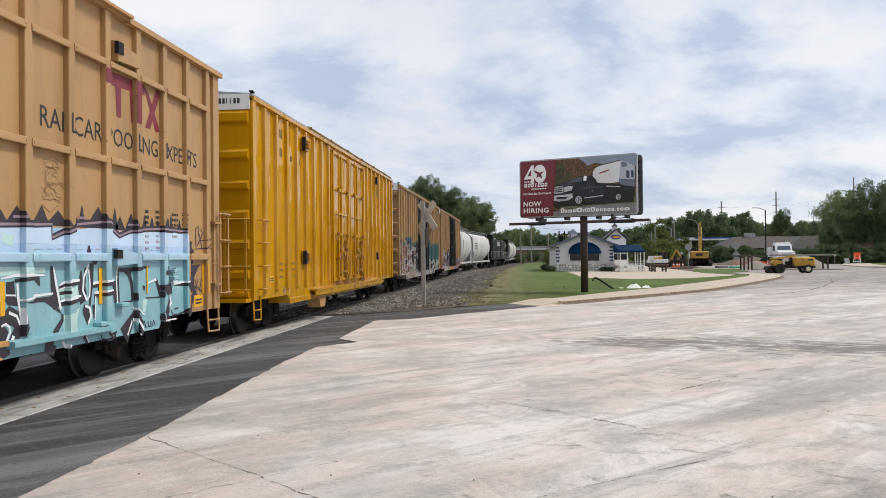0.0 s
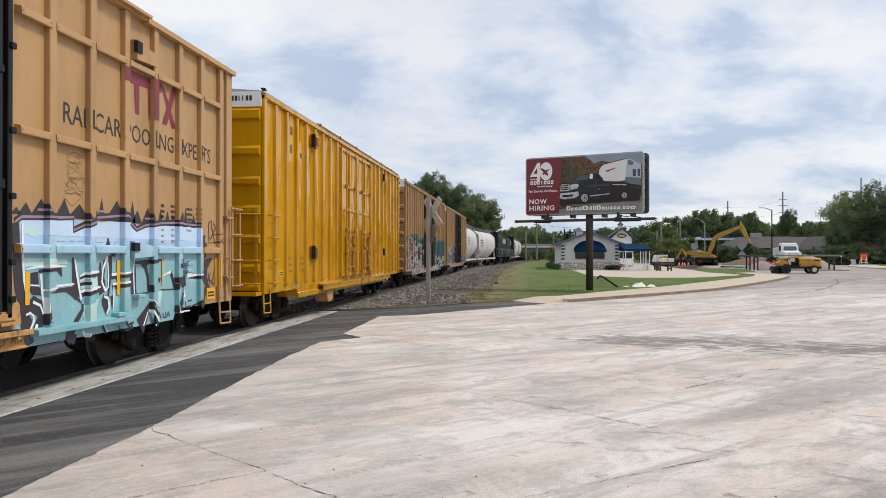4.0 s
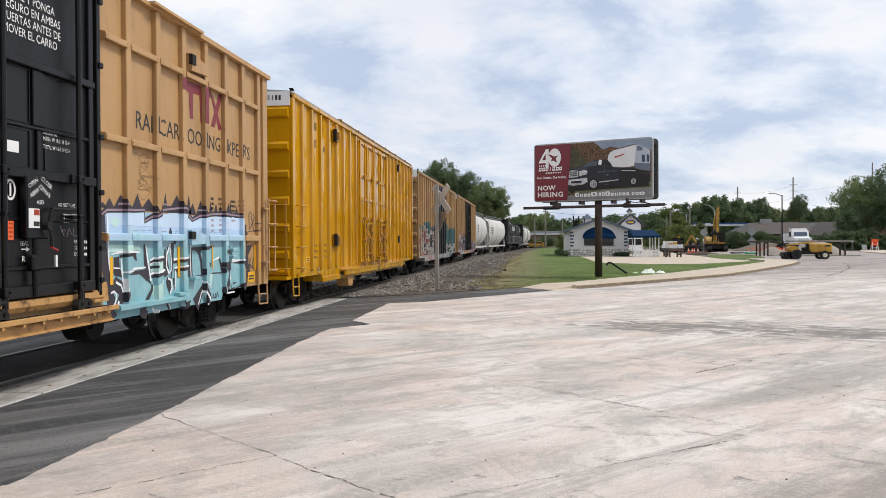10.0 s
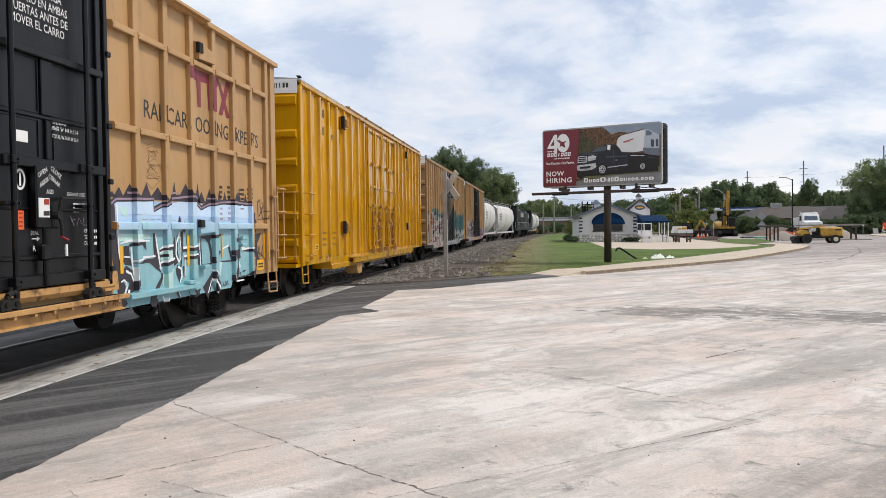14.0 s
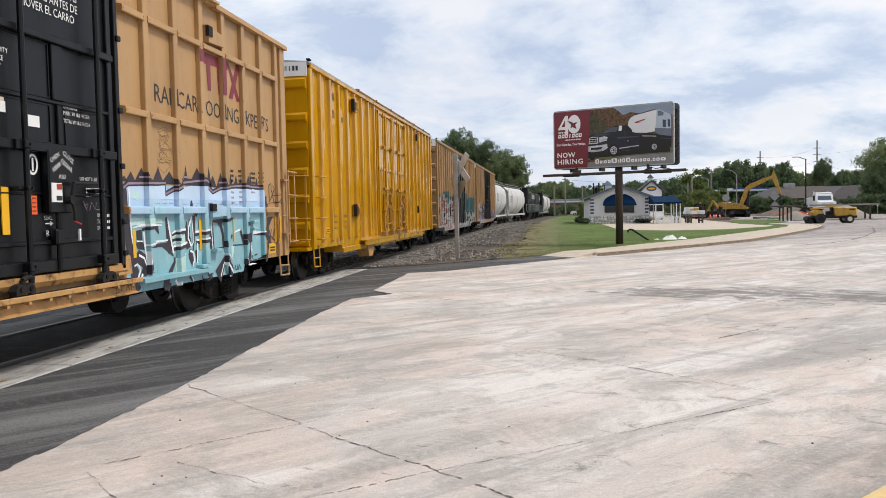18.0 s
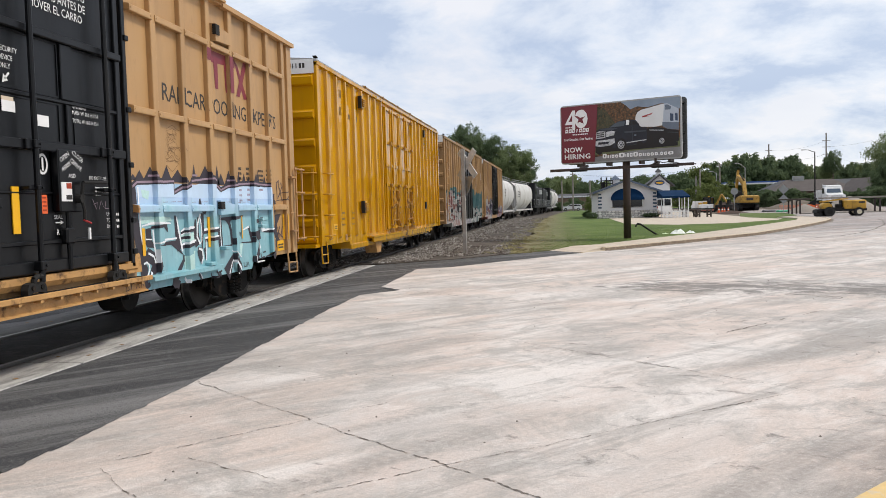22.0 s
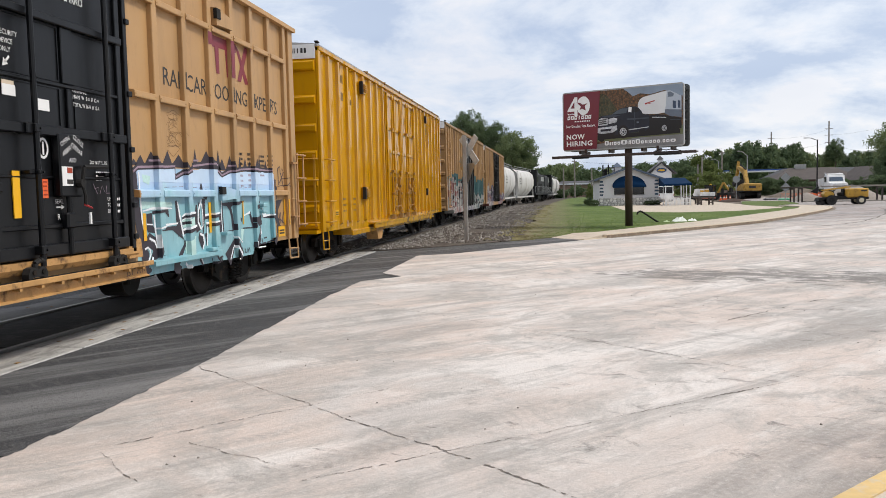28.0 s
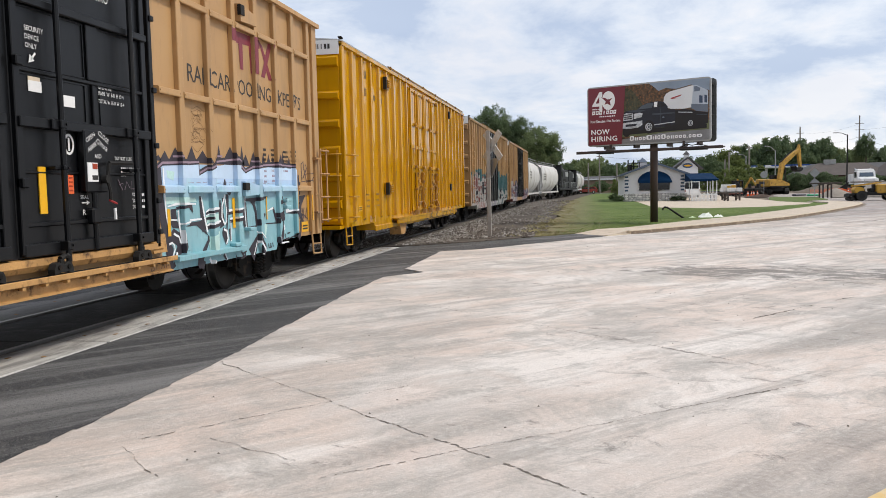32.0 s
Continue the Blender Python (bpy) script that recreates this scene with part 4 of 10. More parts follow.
for (p, q) in zip(lane, lane[1:]):
    d = Vector((q[0] - p[0], q[1] - p[1])).normalized()
    w = 0.16 + 0.2 * max(0, noise.noise(Vector((p[0] * 0.6, p[1] * 0.6, 1)))) + rg.uniform(0, 0.05)
    f = bm.faces.new([bm.verts.new(c) for c in ((p[0], p[1], 0.006), (q[0], q[1], 0.006), (q[0] + d.y * w, q[1] - d.x * w, 0.006), (p[0] + d.y * w, p[1] - d.x * w, 0.006))])
    f.normal_update()
    if f.normal.z < 0:
        f.normal_flip()
struct("gutter_dirt", bm, ground_mat("gutter_silt", [(0.16, 0.13, 0.105), (0.26, 0.22, 0.18), (0.40, 0.36, 0.31)], 1.5, 0.95, 0.4, 30), "brown silt along the foot of the kerb", "gutter")
r_ = random.Random(21)
# pebbles and crumbs on the road
vs, fs = [], []
for k in range(260):
    a, b = r_.uniform(0, 26), r_.uniform(-17, -2.2)
    x, y = road_xy(a, b)
    if x < -3.3 or (y > 20 and x < -3 + (y - 21.9) * 0.75):
        continue
    r = r_.uniform(0.004, 0.013)
    n = len(vs)
    vs += [(x + r, y, 0), (x, y + r * 0.8, 0), (x - r * 0.8, y, 0), (x, y - r, 0), (x, y, r * 0.9)]
    fs += [(n, n + 1, n + 4), (n + 1, n + 2, n + 4), (n + 2, n + 3, n + 4), (n + 3, n, n + 4)]
me = bpy.data.meshes.new("road_crumbs")
me.from_pydata(vs, [], fs)
me.materials.append(mat("dark_crumb", (0.16, 0.14, 0.12), 0.95, var=0.3))
tagged(new("road_crumbs", me), "small dark crumbs of stone on the road", "crumbs", "", "stuff")
# ragged lip of the asphalt against the slab edge
vs, fs = [], []
for p, q in zip(EDGE[1:], EDGE[2:]):
    ln = math.dist(p, q)
    d = ((q[0] - p[0]) / ln, (q[1] - p[1]) / ln)
    k = 0.0
    while k < ln:
        w = r_.uniform(0.08, 0.35)
        o = r_.uniform(0.01, 0.05)
        x, y = p[0] + d[0] * k, p[1] + d[1] * k
        x2, y2 = p[0] + d[0] * min(k + w, ln), p[1] + d[1] * min(k + w, ln)
        nx, ny = d[1], -d[0]
        n = len(vs)
        vs += [(x - nx * 0.05, y - ny * 0.05, 0.003), (x2 - nx * 0.05, y2 - ny * 0.05, 0.003), (x2 + nx * o * 0.6, y2 + ny * o * 0.6, 0.003), ((x + x2) / 2 + nx * o, (y + y2) / 2 + ny * o, 0.003), (x + nx * o * 0.7, y + ny * o * 0.7, 0.003)]
        fs.append((n + 4, n + 3, n + 2, n + 1, n))
        k += w
me = bpy.data.meshes.new("asphalt_lip")
me.from_pydata(vs, [], fs)
me.materials.append(M["asphalt"])
tagged(new("asphalt_lip", me), "ragged asphalt lip along the concrete edge", "road edge", "", "structure")

# ---- the train ----
# Each car stands on the track; in its own space +x faces the road, +y points along the train, z starts at the rail.
def decal(name, tris, bands, material, parent, lift=0.004, dy=0.0, dz=0.0, label="", wrap=False):
    """Paint on a ribbed side: triangles of (y, z), laid on whichever band (y0, y1, x) they cross; wrap: it also runs over the steps between bands."""
    bm = B()

    def add(pts, out):
        try:
            f = bm.faces.new([bm.verts.new(p) for p in pts])
        except ValueError:
            return
        f.normal_update()
        if f.normal.dot(out) < 0:
            f.normal_flip()

    for t in tris:
        t = [(u + dy, v + dz) for u, v in t]
        for k, (y0, y1, x) in enumerate(bands):
            lo = y0 + ((lift if k and bands[k - 1][2] < x else -lift) if wrap and k else 0) * -1
            hi = y1 + (lift if k + 1 < len(bands) and bands[k + 1][2] < x else -lift) * wrap * (k + 1 < len(bands))
            q = clip(clip(t, 0, lo, True), 0, hi, False)
            if len(q) >= 3:
                add([(x + lift, u, v) for u, v in q], Vector((1, 0, 0)))
            if wrap and k and abs(bands[k - 1][2] - x) > 0.01:
                cut = sorted({round(a[1] + (b[1] - a[1]) * (lo - a[0]) / (b[0] - a[0]), 5) for a, b in zip(t, t[1:] + t[:1]) if (a[0] - lo) * (b[0] - lo) < 0})
                if len(cut) == 2:
                    x0 = bands[k - 1][2] + lift
                    add([(x0, lo, cut[0]), (x + lift, lo, cut[0]), (x + lift, lo, cut[1]), (x0, lo, cut[1])], Vector((0, -1 if x > x0 else 1, 0)))
    if not bm.faces:
        bm.free()
        return None
    bmesh.ops.remove_doubles(bm, verts=bm.verts[:], dist=0.0003)
    return part(name, bm, material, parent, label)


def strokes(*lines):
    out = []
    for pts, w in lines:
        for q in line_poly(pts, w):
            out += [[q[0], q[1], q[2]], [q[0], q[2], q[3]]]
    return out


def words_of(tris, gap):
    """Triangles of a line of writing, parted where the line has a gap."""
    out, end = [], -1e9
    for t in sorted(tris, key=lambda t: min(p[0] for p in t)):
        if min(p[0] for p in t) - end > gap:
            out.append([])
        out[-1].append(t)
        end = max(end, max(p[0] for p in t))
    return out


def fills(*polys):
    return [t for p in polys for t in triangles(p)]


def bands_of(posts, half, y0, y1, x_panel, x_post):
    out, at = [], y0
    for p in posts:
        if p - half > at:
            out.append((at, p - half, x_panel))
        out.append((p - half, p + half, x_post))
        at = p + half
    out.append((at, y1, x_panel))
    return out


def wheel_mesh():
    bm = B()
    n = 28
    prof = [(-0.07, 0.0), (-0.07, 0.40), (-0.06, 0.46), (0.055, 0.455), (0.065, 0.50), (0.085, 0.50), (0.085, 0.39), (0.03, 0.36), (0.03, 0.16), (0.09, 0.13), (0.09, 0.0)]
    rings = [[bm.verts.new((x, r * math.cos(2 * math.pi * k / n), r * math.sin(2 * math.pi * k / n))) for k in range(n)] for x, r in prof[1:-1]]
    for i, (a, b) in enumerate(zip(rings, rings[1:])):
        for k in range(n):
            f = bm.faces.new((a[k], b[k], b[(k + 1) % n], a[(k + 1) % n]))
            f.material_index = 1 if i in (1, 2) else 0
    bm.faces.new(rings[0])
    bm.faces.new(rings[-1][::-1])
    bmesh.ops.recalc_face_normals(bm, faces=bm.faces[:])
    me = bpy.data.meshes.new("wheel")
    bm.to_mesh(me)
    bm.free()
    me.materials.append(M["wheel"])
    me.materials.append(M["tread"])
    return me


WHEEL = wheel_mesh()
wheels = []  # (vehicle, wheel, place on the vehicle, turned about)


def bogie(car, y, simple=False):
    """A freight truck: side frames with springs, bolster, two wheelsets."""
    bm = B()
    box(bm, -0.95, 0.95, y - 0.2, y + 0.2, 0.42, 0.68, 0.03)
    frame = part("bogie_frame", bm, M["under"], car)
    for s in (-1, 1):
        bm = B()
        prof = [(-1.25, 0.42), (-1.15, 0.62), (-0.55, 0.72), (0.55, 0.72), (1.15, 0.62), (1.25, 0.42), (1.0, 0.40), (0.55, 0.18), (-0.55, 0.18), (-1.0, 0.40)]
        extrude_x(bm, [(y + a, b) for a, b in prof], s * 0.93 - 0.06, s * 0.93 + 0.06)
        part("side_frame", bm, M["under"], frame)
        if not simple:
            for dy in (-0.16, 0.0, 0.16):
                bm = B()
                for k in range(5):
                    rod(bm, (s * 1.03, y + dy, 0.20 + k * 0.062), (s * 1.03, y + dy, 0.235 + k * 0.062), 0.075, 0.075, 10)
                rod(bm, (s * 1.03, y + dy, 0.19), (s * 1.03, y + dy, 0.52), 0.045, 0.045, 8)
                part("spring", bm, M["under"], frame)
        for dy in (-0.88, 0.88):
            bm = B()
            rod(bm, (s * 0.99, y + dy, 0.46), (s * 1.08, y + dy, 0.46), 0.12, 0.10, 12)
            box(bm, s * 1.0 - 0.05, s * 1.0 + 0.05, y + dy - 0.15, y + dy + 0.15, 0.33, 0.60)
            part("bearing_cap", bm, M["under"], frame)
    for dy in (-0.88, 0.88):
        for s in (-1, 1):
            w = new("wheel", WHEEL)
            w.parent = car
            w.location = (s * 0.735, y + dy, 0.46)
            w.rotation_euler = (0, 0, math.pi if s > 0 else 0)
            wheels.append((car, w, (s * 0.735, y + dy, 0.46), 180 if s > 0 else 0))
        bm = B()
        rod(bm, (-0.72, y + dy, 0.46), (0.72, y + dy, 0.46), 0.085, 0.085, 10)
        part("axle", bm, M["under"], car)


def coupler(car, y, s):
    bm = B()
    box(bm, -0.14, 0.14, min(y, y + s * 0.62), max(y, y + s * 0.62), 0.74, 1.0, 0.03)
    box(bm, -0.22, 0.22, min(y + s * 0.5, y + s * 0.88), max(y + s * 0.5, y + s * 0.88), 0.70, 1.02, 0.06)
    part("coupler", bm, M["under"], car)


def ladder(car, y0, y1, x, z0, z1, n, material, standoff=0.0, name="ladder"):
    bm = B()
    for y in (y0, y1):
        box(bm, x - 0.012, x + 0.012, y - 0.03, y + 0.03, z0, z1)
    lad = part(name, bm, material, car)
    for k in range(n):
        z = z0 + 0.06 + (z1 - z0 - 0.1) * k / max(1, n - 1)
        bm = B()
        path_tube(bm, [(x, y0 - 0.05, z), (x + 0.05, y0, z), (x + 0.05, y1, z), (x, y1 + 0.05, z)], 0.02, 6)
        part("rung", bm, material, lad)
    return lad


def underframe(car, half, z_low=0.66):
    bm = B()
    box(bm, -0.28, 0.28, -half, half, 0.72, 1.08)
    for y in np.linspace(-half + 0.6, half - 0.6, 9):
        box(bm, -1.42, 1.42, y - 0.06, y + 0.06, 0.85, 1.08)
    part("centre_sill", bm, M["under"], car)
    bm = B()
    rod(bm, (0.65, -1.9, 0.82), (0.65, -0.7, 0.82), 0.2, 0.2, 12)
    rod(bm, (0.62, 1.2, 0.82), (0.62, 2.0, 0.82), 0.13, 0.13, 10)
    box(bm, 0.5, 0.8, 2.6, 3.2, 0.7, 1.0, 0.03)
    part("brake_gear", bm, M["under"], car)
    bm = B()
    path_tube(bm, [(1.05, -half + 0.4, 0.78), (1.05, -3.5, 0.72), (0.95, 0, 0.7), (1.05, 3.5, 0.72), (1.05, half - 0.4, 0.78)], 0.022, 6)
    part("brake_pipe", bm, M["under"], car)


def bar_text(name, y, z, w, h, n, bands, material, car, seed=1):
    """Unreadable stencilling: short plain bars in a row."""
    r, at = random.Random(seed), y
    step = w / n
    for k in range(n):
        ww = step * r.uniform(0.55, 0.85)
        decal(name, [[(at, z), (at + ww, z), (at + ww, z + h)], [(at, z), (at + ww, z + h), (at, z + h)]], bands, material, car)
        at += step


def car_roof(car, half, z_side, z_top, x, material, n=14):
    bm = B()
    prof = [(-x - 0.03, z_side), (-x - 0.03, z_side + 0.05), (-0.7, z_top), (0.7, z_top), (x + 0.03, z_side + 0.05), (x + 0.03, z_side)]
    extrude_y(bm, prof, -half - 0.04, half + 0.04)
    for k in range(n):
        y = -half + (k + 0.5) * 2 * half / n
        extrude_y(bm, [(-x - 0.035, z_side + 0.03), (-0.7, z_top + 0.03), (0.7, z_top + 0.03), (x + 0.035, z_side + 0.03), (0.7, z_top - 0.02), (-0.7, z_top - 0.02)], y - 0.04, y + 0.04)
    return part("roof", bm, material, car)


# --- tan boxcar with black plug doors ---
TAN_END = 16.30
tan_car = thing("boxcar", track_pose(TAN_END - 9.3), "tan high boxcar with black plug doors and blue graffiti", "boxcar", "freight cars of the train")
HALF = 9.3
XP, XO = 1.485, 1.56
POSTS = [3.475, 4.36, 5.25, 6.13, 7.01, 7.88, 8.74]
POSTS_ALL = sorted([-p for p in POSTS] + POSTS)

# painted body: tan, with a sprayed field of pale blue to teal low on the road side
def graffiti_mat():
    m, nt, b, vec = start("tan_paint_with_blue_spray", 0.5)
    sep = nd(nt, "ShaderNodeSeparateXYZ", {"Vector": vec})
    big = noise_of(nt, vec, 0.8, 3)
    streaky = noise_of(nt, stretched(nt, vec, 1, 1, 0.15), 2.2, 5, 0.6)
    tan = mixc(nt, ramp(nt, big, 0.3, 0.7), (0.395, 0.229, 0.094, 1), (0.455, 0.272, 0.115, 1))
    tan = mixc(nt, ramp(nt, streaky, 0.48, 0.72, 0, 0.6), tan, (0.27, 0.165, 0.075, 1))
    tan = mixc(nt, ramp(nt, noise_of(nt, stretched(nt, vec, 1, 1, 0.35), 9, 5, 0.7), 0.55, 0.72, 0, 0.35), tan, (0.22, 0.13, 0.06, 1))
    wob = nd(nt, "ShaderNodeMath", {0: noise_of(nt, vec, 1.1, 2), 1: 0.5}, operation="SUBTRACT").outputs[0]
    z2 = nd(nt, "ShaderNodeMath", {0: wob, 1: 0.35, 2: sep.outputs["Z"]}, operation="MULTIPLY_ADD").outputs[0]
    blue = mixc(nt, ramp(nt, z2, 1.55, 1.95), (0.24, 0.45, 0.50, 1), (0.47, 0.60, 0.82, 1))
    patch = noise_of(nt, vec, 2.1, 4, 0.6)
    blue = mixc(nt, ramp(nt, patch, 0.56, 0.70, 0, 0.6), blue, (0.42, 0.66, 0.70, 1))
    deep = noise_of(nt, stretched(nt, vec, 1, 1, 0.6), 1.3, 4, 0.6, 0.4)
    blue = mixc(nt, ramp(nt, deep, 0.54, 0.66, 0, 0.55), blue, (0.10, 0.36, 0.42, 1))
    blue = mixc(nt, ramp(nt, streaky, 0.56, 0.74, 0, 0.5), blue, (0.20, 0.30, 0.36, 1))
    blue = mixc(nt, ramp(nt, noise_of(nt, stretched(nt, vec, 1, 1, 0.3), 12, 5, 0.7), 0.57, 0.72, 0, 0.35), blue, (0.14, 0.17, 0.18, 1))
    def step(v, at, up=True):
        return ramp(nt, v, at - 0.008, at + 0.008, 0 if up else 1, 1 if up else 0)
    zz = sep.outputs["Z"]
    yy = sep.outputs["Y"]
    f = step(zz, 2.10, False)
    for s in (step(yy, 2.88), step(yy, 7.88, False), step(sep.outputs["X"], 1.0)):
        f = nd(nt, "ShaderNodeMath", {0: f, 1: s}, operation="MULTIPLY").outputs[0]
    nt.links.new(mixc(nt, f, tan, blue), b.inputs["Base Color"])
    return m


M["graffiti"] = graffiti_mat()
G = M["graffiti"]
bm = B()
# body shell, sides and ends, with its stepped lower edge
extrude_x(bm, [(-HALF, 0.80), (-7.0, 0.80), (-6.88, 0.64), (6.88, 0.64), (7.0, 0.80), (HALF, 0.80), (HALF, 5.06), (-HALF, 5.06)], -XP, XP)
part("body", bm, G, tan_car)
car_roof(tan_car, HALF, 5.06, 5.20, 1.55, M["tan"])
for y0, y1 in ((-9.34, -4.2), (4.05, 5.78)):
    bm = B()
    box(bm, 1.52, 1.66, y0, y1, 5.09, 5.13)
    part("roof_eave", bm, M["tan"], tan_car)
bm = B()
box(bm, 1.50, 1.60, 5.79, 9.36, 5.04, 5.12)
part("roof_eave", bm, M["tan"], tan_car)
for p in POSTS_ALL:
    bm = B()
    extrude_y(bm, [(XP - 0.01, 0.86), (XO, 0.89), (XO, 5.05), (XP - 0.01, 5.05)], p - 0.072, p + 0.072)
    bmesh.ops.bevel(bm, geom=[e for e in bm.edges if all(v.co.x > XO - 0.005 for v in e.verts) and abs(e.verts[0].co.z - e.verts[1].co.z) > 1], offset=0.014, segments=2, affect="EDGES", profile=0.5)
    part("side_post", bm, G, tan_car)
for y in (-9.18, 9.18):
    bm = B()
    box(bm, XP - 0.01, XO - 0.02, y - 0.13, y + 0.13, 0.80, 5.05, 0.01)
    part("corner_post", bm, G, tan_car)
for z, h in ((4.35, 0.09), (3.045, 0.09), (1.74, 0.10)):
    edges = [2.80] + [p for p in POSTS]
    for s in (1, -1):
        for a, b in zip(edges, edges[1:]):
            y0, y1 = a + 0.075, b - 0.105
            if s < 0:
                y0, y1 = -b + 0.075, -a - 0.105
            if z < 2 and s > 0 and 5.2 < a < 5.4:
                continue
            bm = B()
            extrude_y(bm, [(XP - 0.01, z - h / 2 + 0.01), (XO + 0.012, z - h / 2), (XO + 0.016, z - h / 2 + 0.012), (XO + 0.012, z + h / 2 - 0.012), (XO, z + h / 2), (XP - 0.01, z + h / 2 + 0.012)], y0 - 0.03, y1 + 0.06)
            for yy in (y0 + 0.0, y1 + 0.03):
                rod(bm, (XO + 0.005, yy, z), (XO + 0.021, yy, z), 0.012, 0.012, 6)
            part("side_belt", bm, G, tan_car)
bm = B()
extrude_y(bm, [(XP - 0.01, 0.74), (XO + 0.03, 0.76), (XO + 0.03, 0.82), (XP - 0.01, 0.84)], 3.15, 5.42)
part("lower_belt", bm, G, tan_car)
# vent boxes
for z0, z1, y0, y1 in ((4.42, 4.70, 5.42, 6.06), (1.62, 1.86, 5.36, 6.06)):
    bm = B()
    extrude_x(bm, [(y0, z0), (y1, z0 + 0.03), (y1, z1 - 0.08), (y0, z1)], XP, XO + 0.05)
    vent = part("vent_box", bm, G, tan_car)
    bm = B()
    box(bm, XO + 0.01, XO + 0.07, y0 - 0.03, y0 + 0.12, z0 + 0.1, z1 - 0.02)
    part("vent_mouth", bm, M["dark"], vent)
# small brackets and steps low on the side
for y, z in ((5.05, 0.86), (5.62, 1.08), (7.32, 1.52), (7.30, 1.40)):
    bm = B()
    box(bm, XP, XO + 0.04, y - 0.10, y + 0.10, z - 0.03, z + 0.03, 0.01)
    part("bracket", bm, G, tan_car)
lad = ladder(tan_car, 9.18, 9.57, 1.60, 1.02, 2.56, 4, M["tan2"])
for z in (1.25, 2.35):
    bm = B()
    box(bm, 1.50, 1.62, 8.86, 9.2, z - 0.02, z + 0.02)
    part("ladder_bracket", bm, M["tan2"], lad)
bm = B()
path_tube(bm, [(1.52, 8.72, 0.95), (1.55, 8.72, 0.42), (1.55, 9.22, 0.40), (1.52, 9.25, 0.95)], 0.018)
path_tube(bm, [(1.55, 8.72, 0.62), (1.55, 9.22, 0.60)], 0.016)
part("stirrup_step", bm, M["tan"], tan_car)
bm = B()
rod(bm, (XO, 8.62, 1.05), (XO, 8.62, 1.6), 0.012, 0.012, 6)
rod(bm, (XO, 8.9, 1.62), (XO, 9.1, 1.62), 0.012, 0.012, 6)
part("grab_iron", bm, M["tan"], tan_car)
BANDS = bands_of(POSTS, 0.072, 2.62, HALF, XP, XO)
# stencilled slogan, drawn mark and faint art
tri = letters("RAILCAR POOLING EXPERTS", 0.25)
wide = max(u for t in tri for u, v in t)
tri = [[(3.765 + u * 4.62 / wide, 3.275 + v) for u, v in t] for t in tri]
for letter in words_of(tri, 0.004):
    for band in BANDS:
        decal("slogan_letter", letter, [band], M["grey_text"], tan_car)
for lift, shape in ((0.004, [(5.17, 4.28), (6.44, 4.30), (6.44, 4.15), (5.17, 4.08)]), (0.006, [(5.56, 4.14), (5.72, 4.14), (5.72, 3.69), (5.60, 3.69)]), (0.006, [(5.98, 4.16), (6.22, 4.16), (6.20, 3.68), (6.02, 3.68)]),
                    (0.004, [(6.40, 4.30), (6.56, 4.22), (6.96, 3.68), (6.80, 3.66)]), (0.006, [(6.84, 4.34), (7.0, 4.34), (6.62, 3.68), (6.46, 3.68)])):
    decal("maroon_mark", fills(shape), BANDS, M["maroon"], tan_car, lift)
marker = mat("faint_brown_marker", (0.25, 0.145, 0.065), 0.7)
rc = random.Random(14)
for k in range(17):
    z = 2.36 + 0.033 * k
    y = 3.84 + rc.uniform(-0.05, 0.06)
    bend = rc.uniform(0.02, 0.09) * (1 if k % 3 else -1)
    far = y + rc.uniform(0.18, 0.46)
    line = [(y + (far - y) * f, z + bend * math.sin(math.pi * f) + 0.015 * math.sin(9 * f + k)) for f in np.linspace(0, 1, 9)]
    decal("chalk_drawing", strokes((line, rc.uniform(0.005, 0.010))), BANDS, marker, tan_car)
for y, z, r in ((4.02, 2.70, 0.13), (4.18, 2.54, 0.10), (3.95, 2.52, 0.07), (4.1, 2.84, 0.06)):
    ring = [(y + r * math.cos(a), z + 0.8 * r * math.sin(a)) for a in np.linspace(0.4, 5.4, 14)]
    decal("chalk_drawing", strokes((ring, 0.009)), BANDS, marker, tan_car)
# graffiti: spikes, outline, letters
TIPS = [(2.88, 2.20, 0.16), (3.05, 2.26, 0.22), (3.33, 2.32, 0.30), (3.80, 2.35, 0.28), (4.13, 2.31, 0.40), (4.52, 2.26, 0.26), (4.68, 2.42, 0.15), (5.06, 2.41, 0.48), (5.52, 2.44, 0.16), (5.66, 2.31, 0.26), (5.98, 2.37, 0.28), (6.41, 2.37, 0.16),
        (6.65, 2.35, 0.2), (6.85, 2.32, 0.16), (7.04, 2.36, 0.26), (7.33, 2.44, 0.14), (7.65, 2.35, 0.18)]
base_line = [(2.86, 2.04), (2.98, 2.10), (3.48, 2.12), (3.62, 2.12), (4.02, 2.14), (4.02, 1.98), (4.40, 2.09), (4.58, 2.16), (5.27, 2.22), (5.37, 2.17), (5.65, 2.04), (5.94, 2.11), (6.32, 2.15), (6.93, 2.18), (7.82, 2.17)]
for y, z, w in TIPS:
    decal("spray_spike", [[(y - w * 0.62, 2.12), (y + w * 0.62, 2.12), (y + w * 0.06, z)]], BANDS, M["spray_dark"], tan_car, 0.004, wrap=True)
decal("spray_band", strokes((base_line, 0.085)), BANDS, M["spray_dark"], tan_car, 0.006, wrap=True)
decal("spray_band", strokes(([(y, z - 0.005) for y, z in base_line], 0.03)), BANDS, M["spray_mauve"], tan_car, 0.008, wrap=True)
for y, z in ((3.36, 2.19), (4.70, 2.24), (5.98, 2.20)):
    decal("spray_band", strokes(([(y - 0.09, z), (y + 0.09, z + 0.005)], 0.028)), BANDS, M["spray_mauve"], tan_car, 0.008, wrap=True)
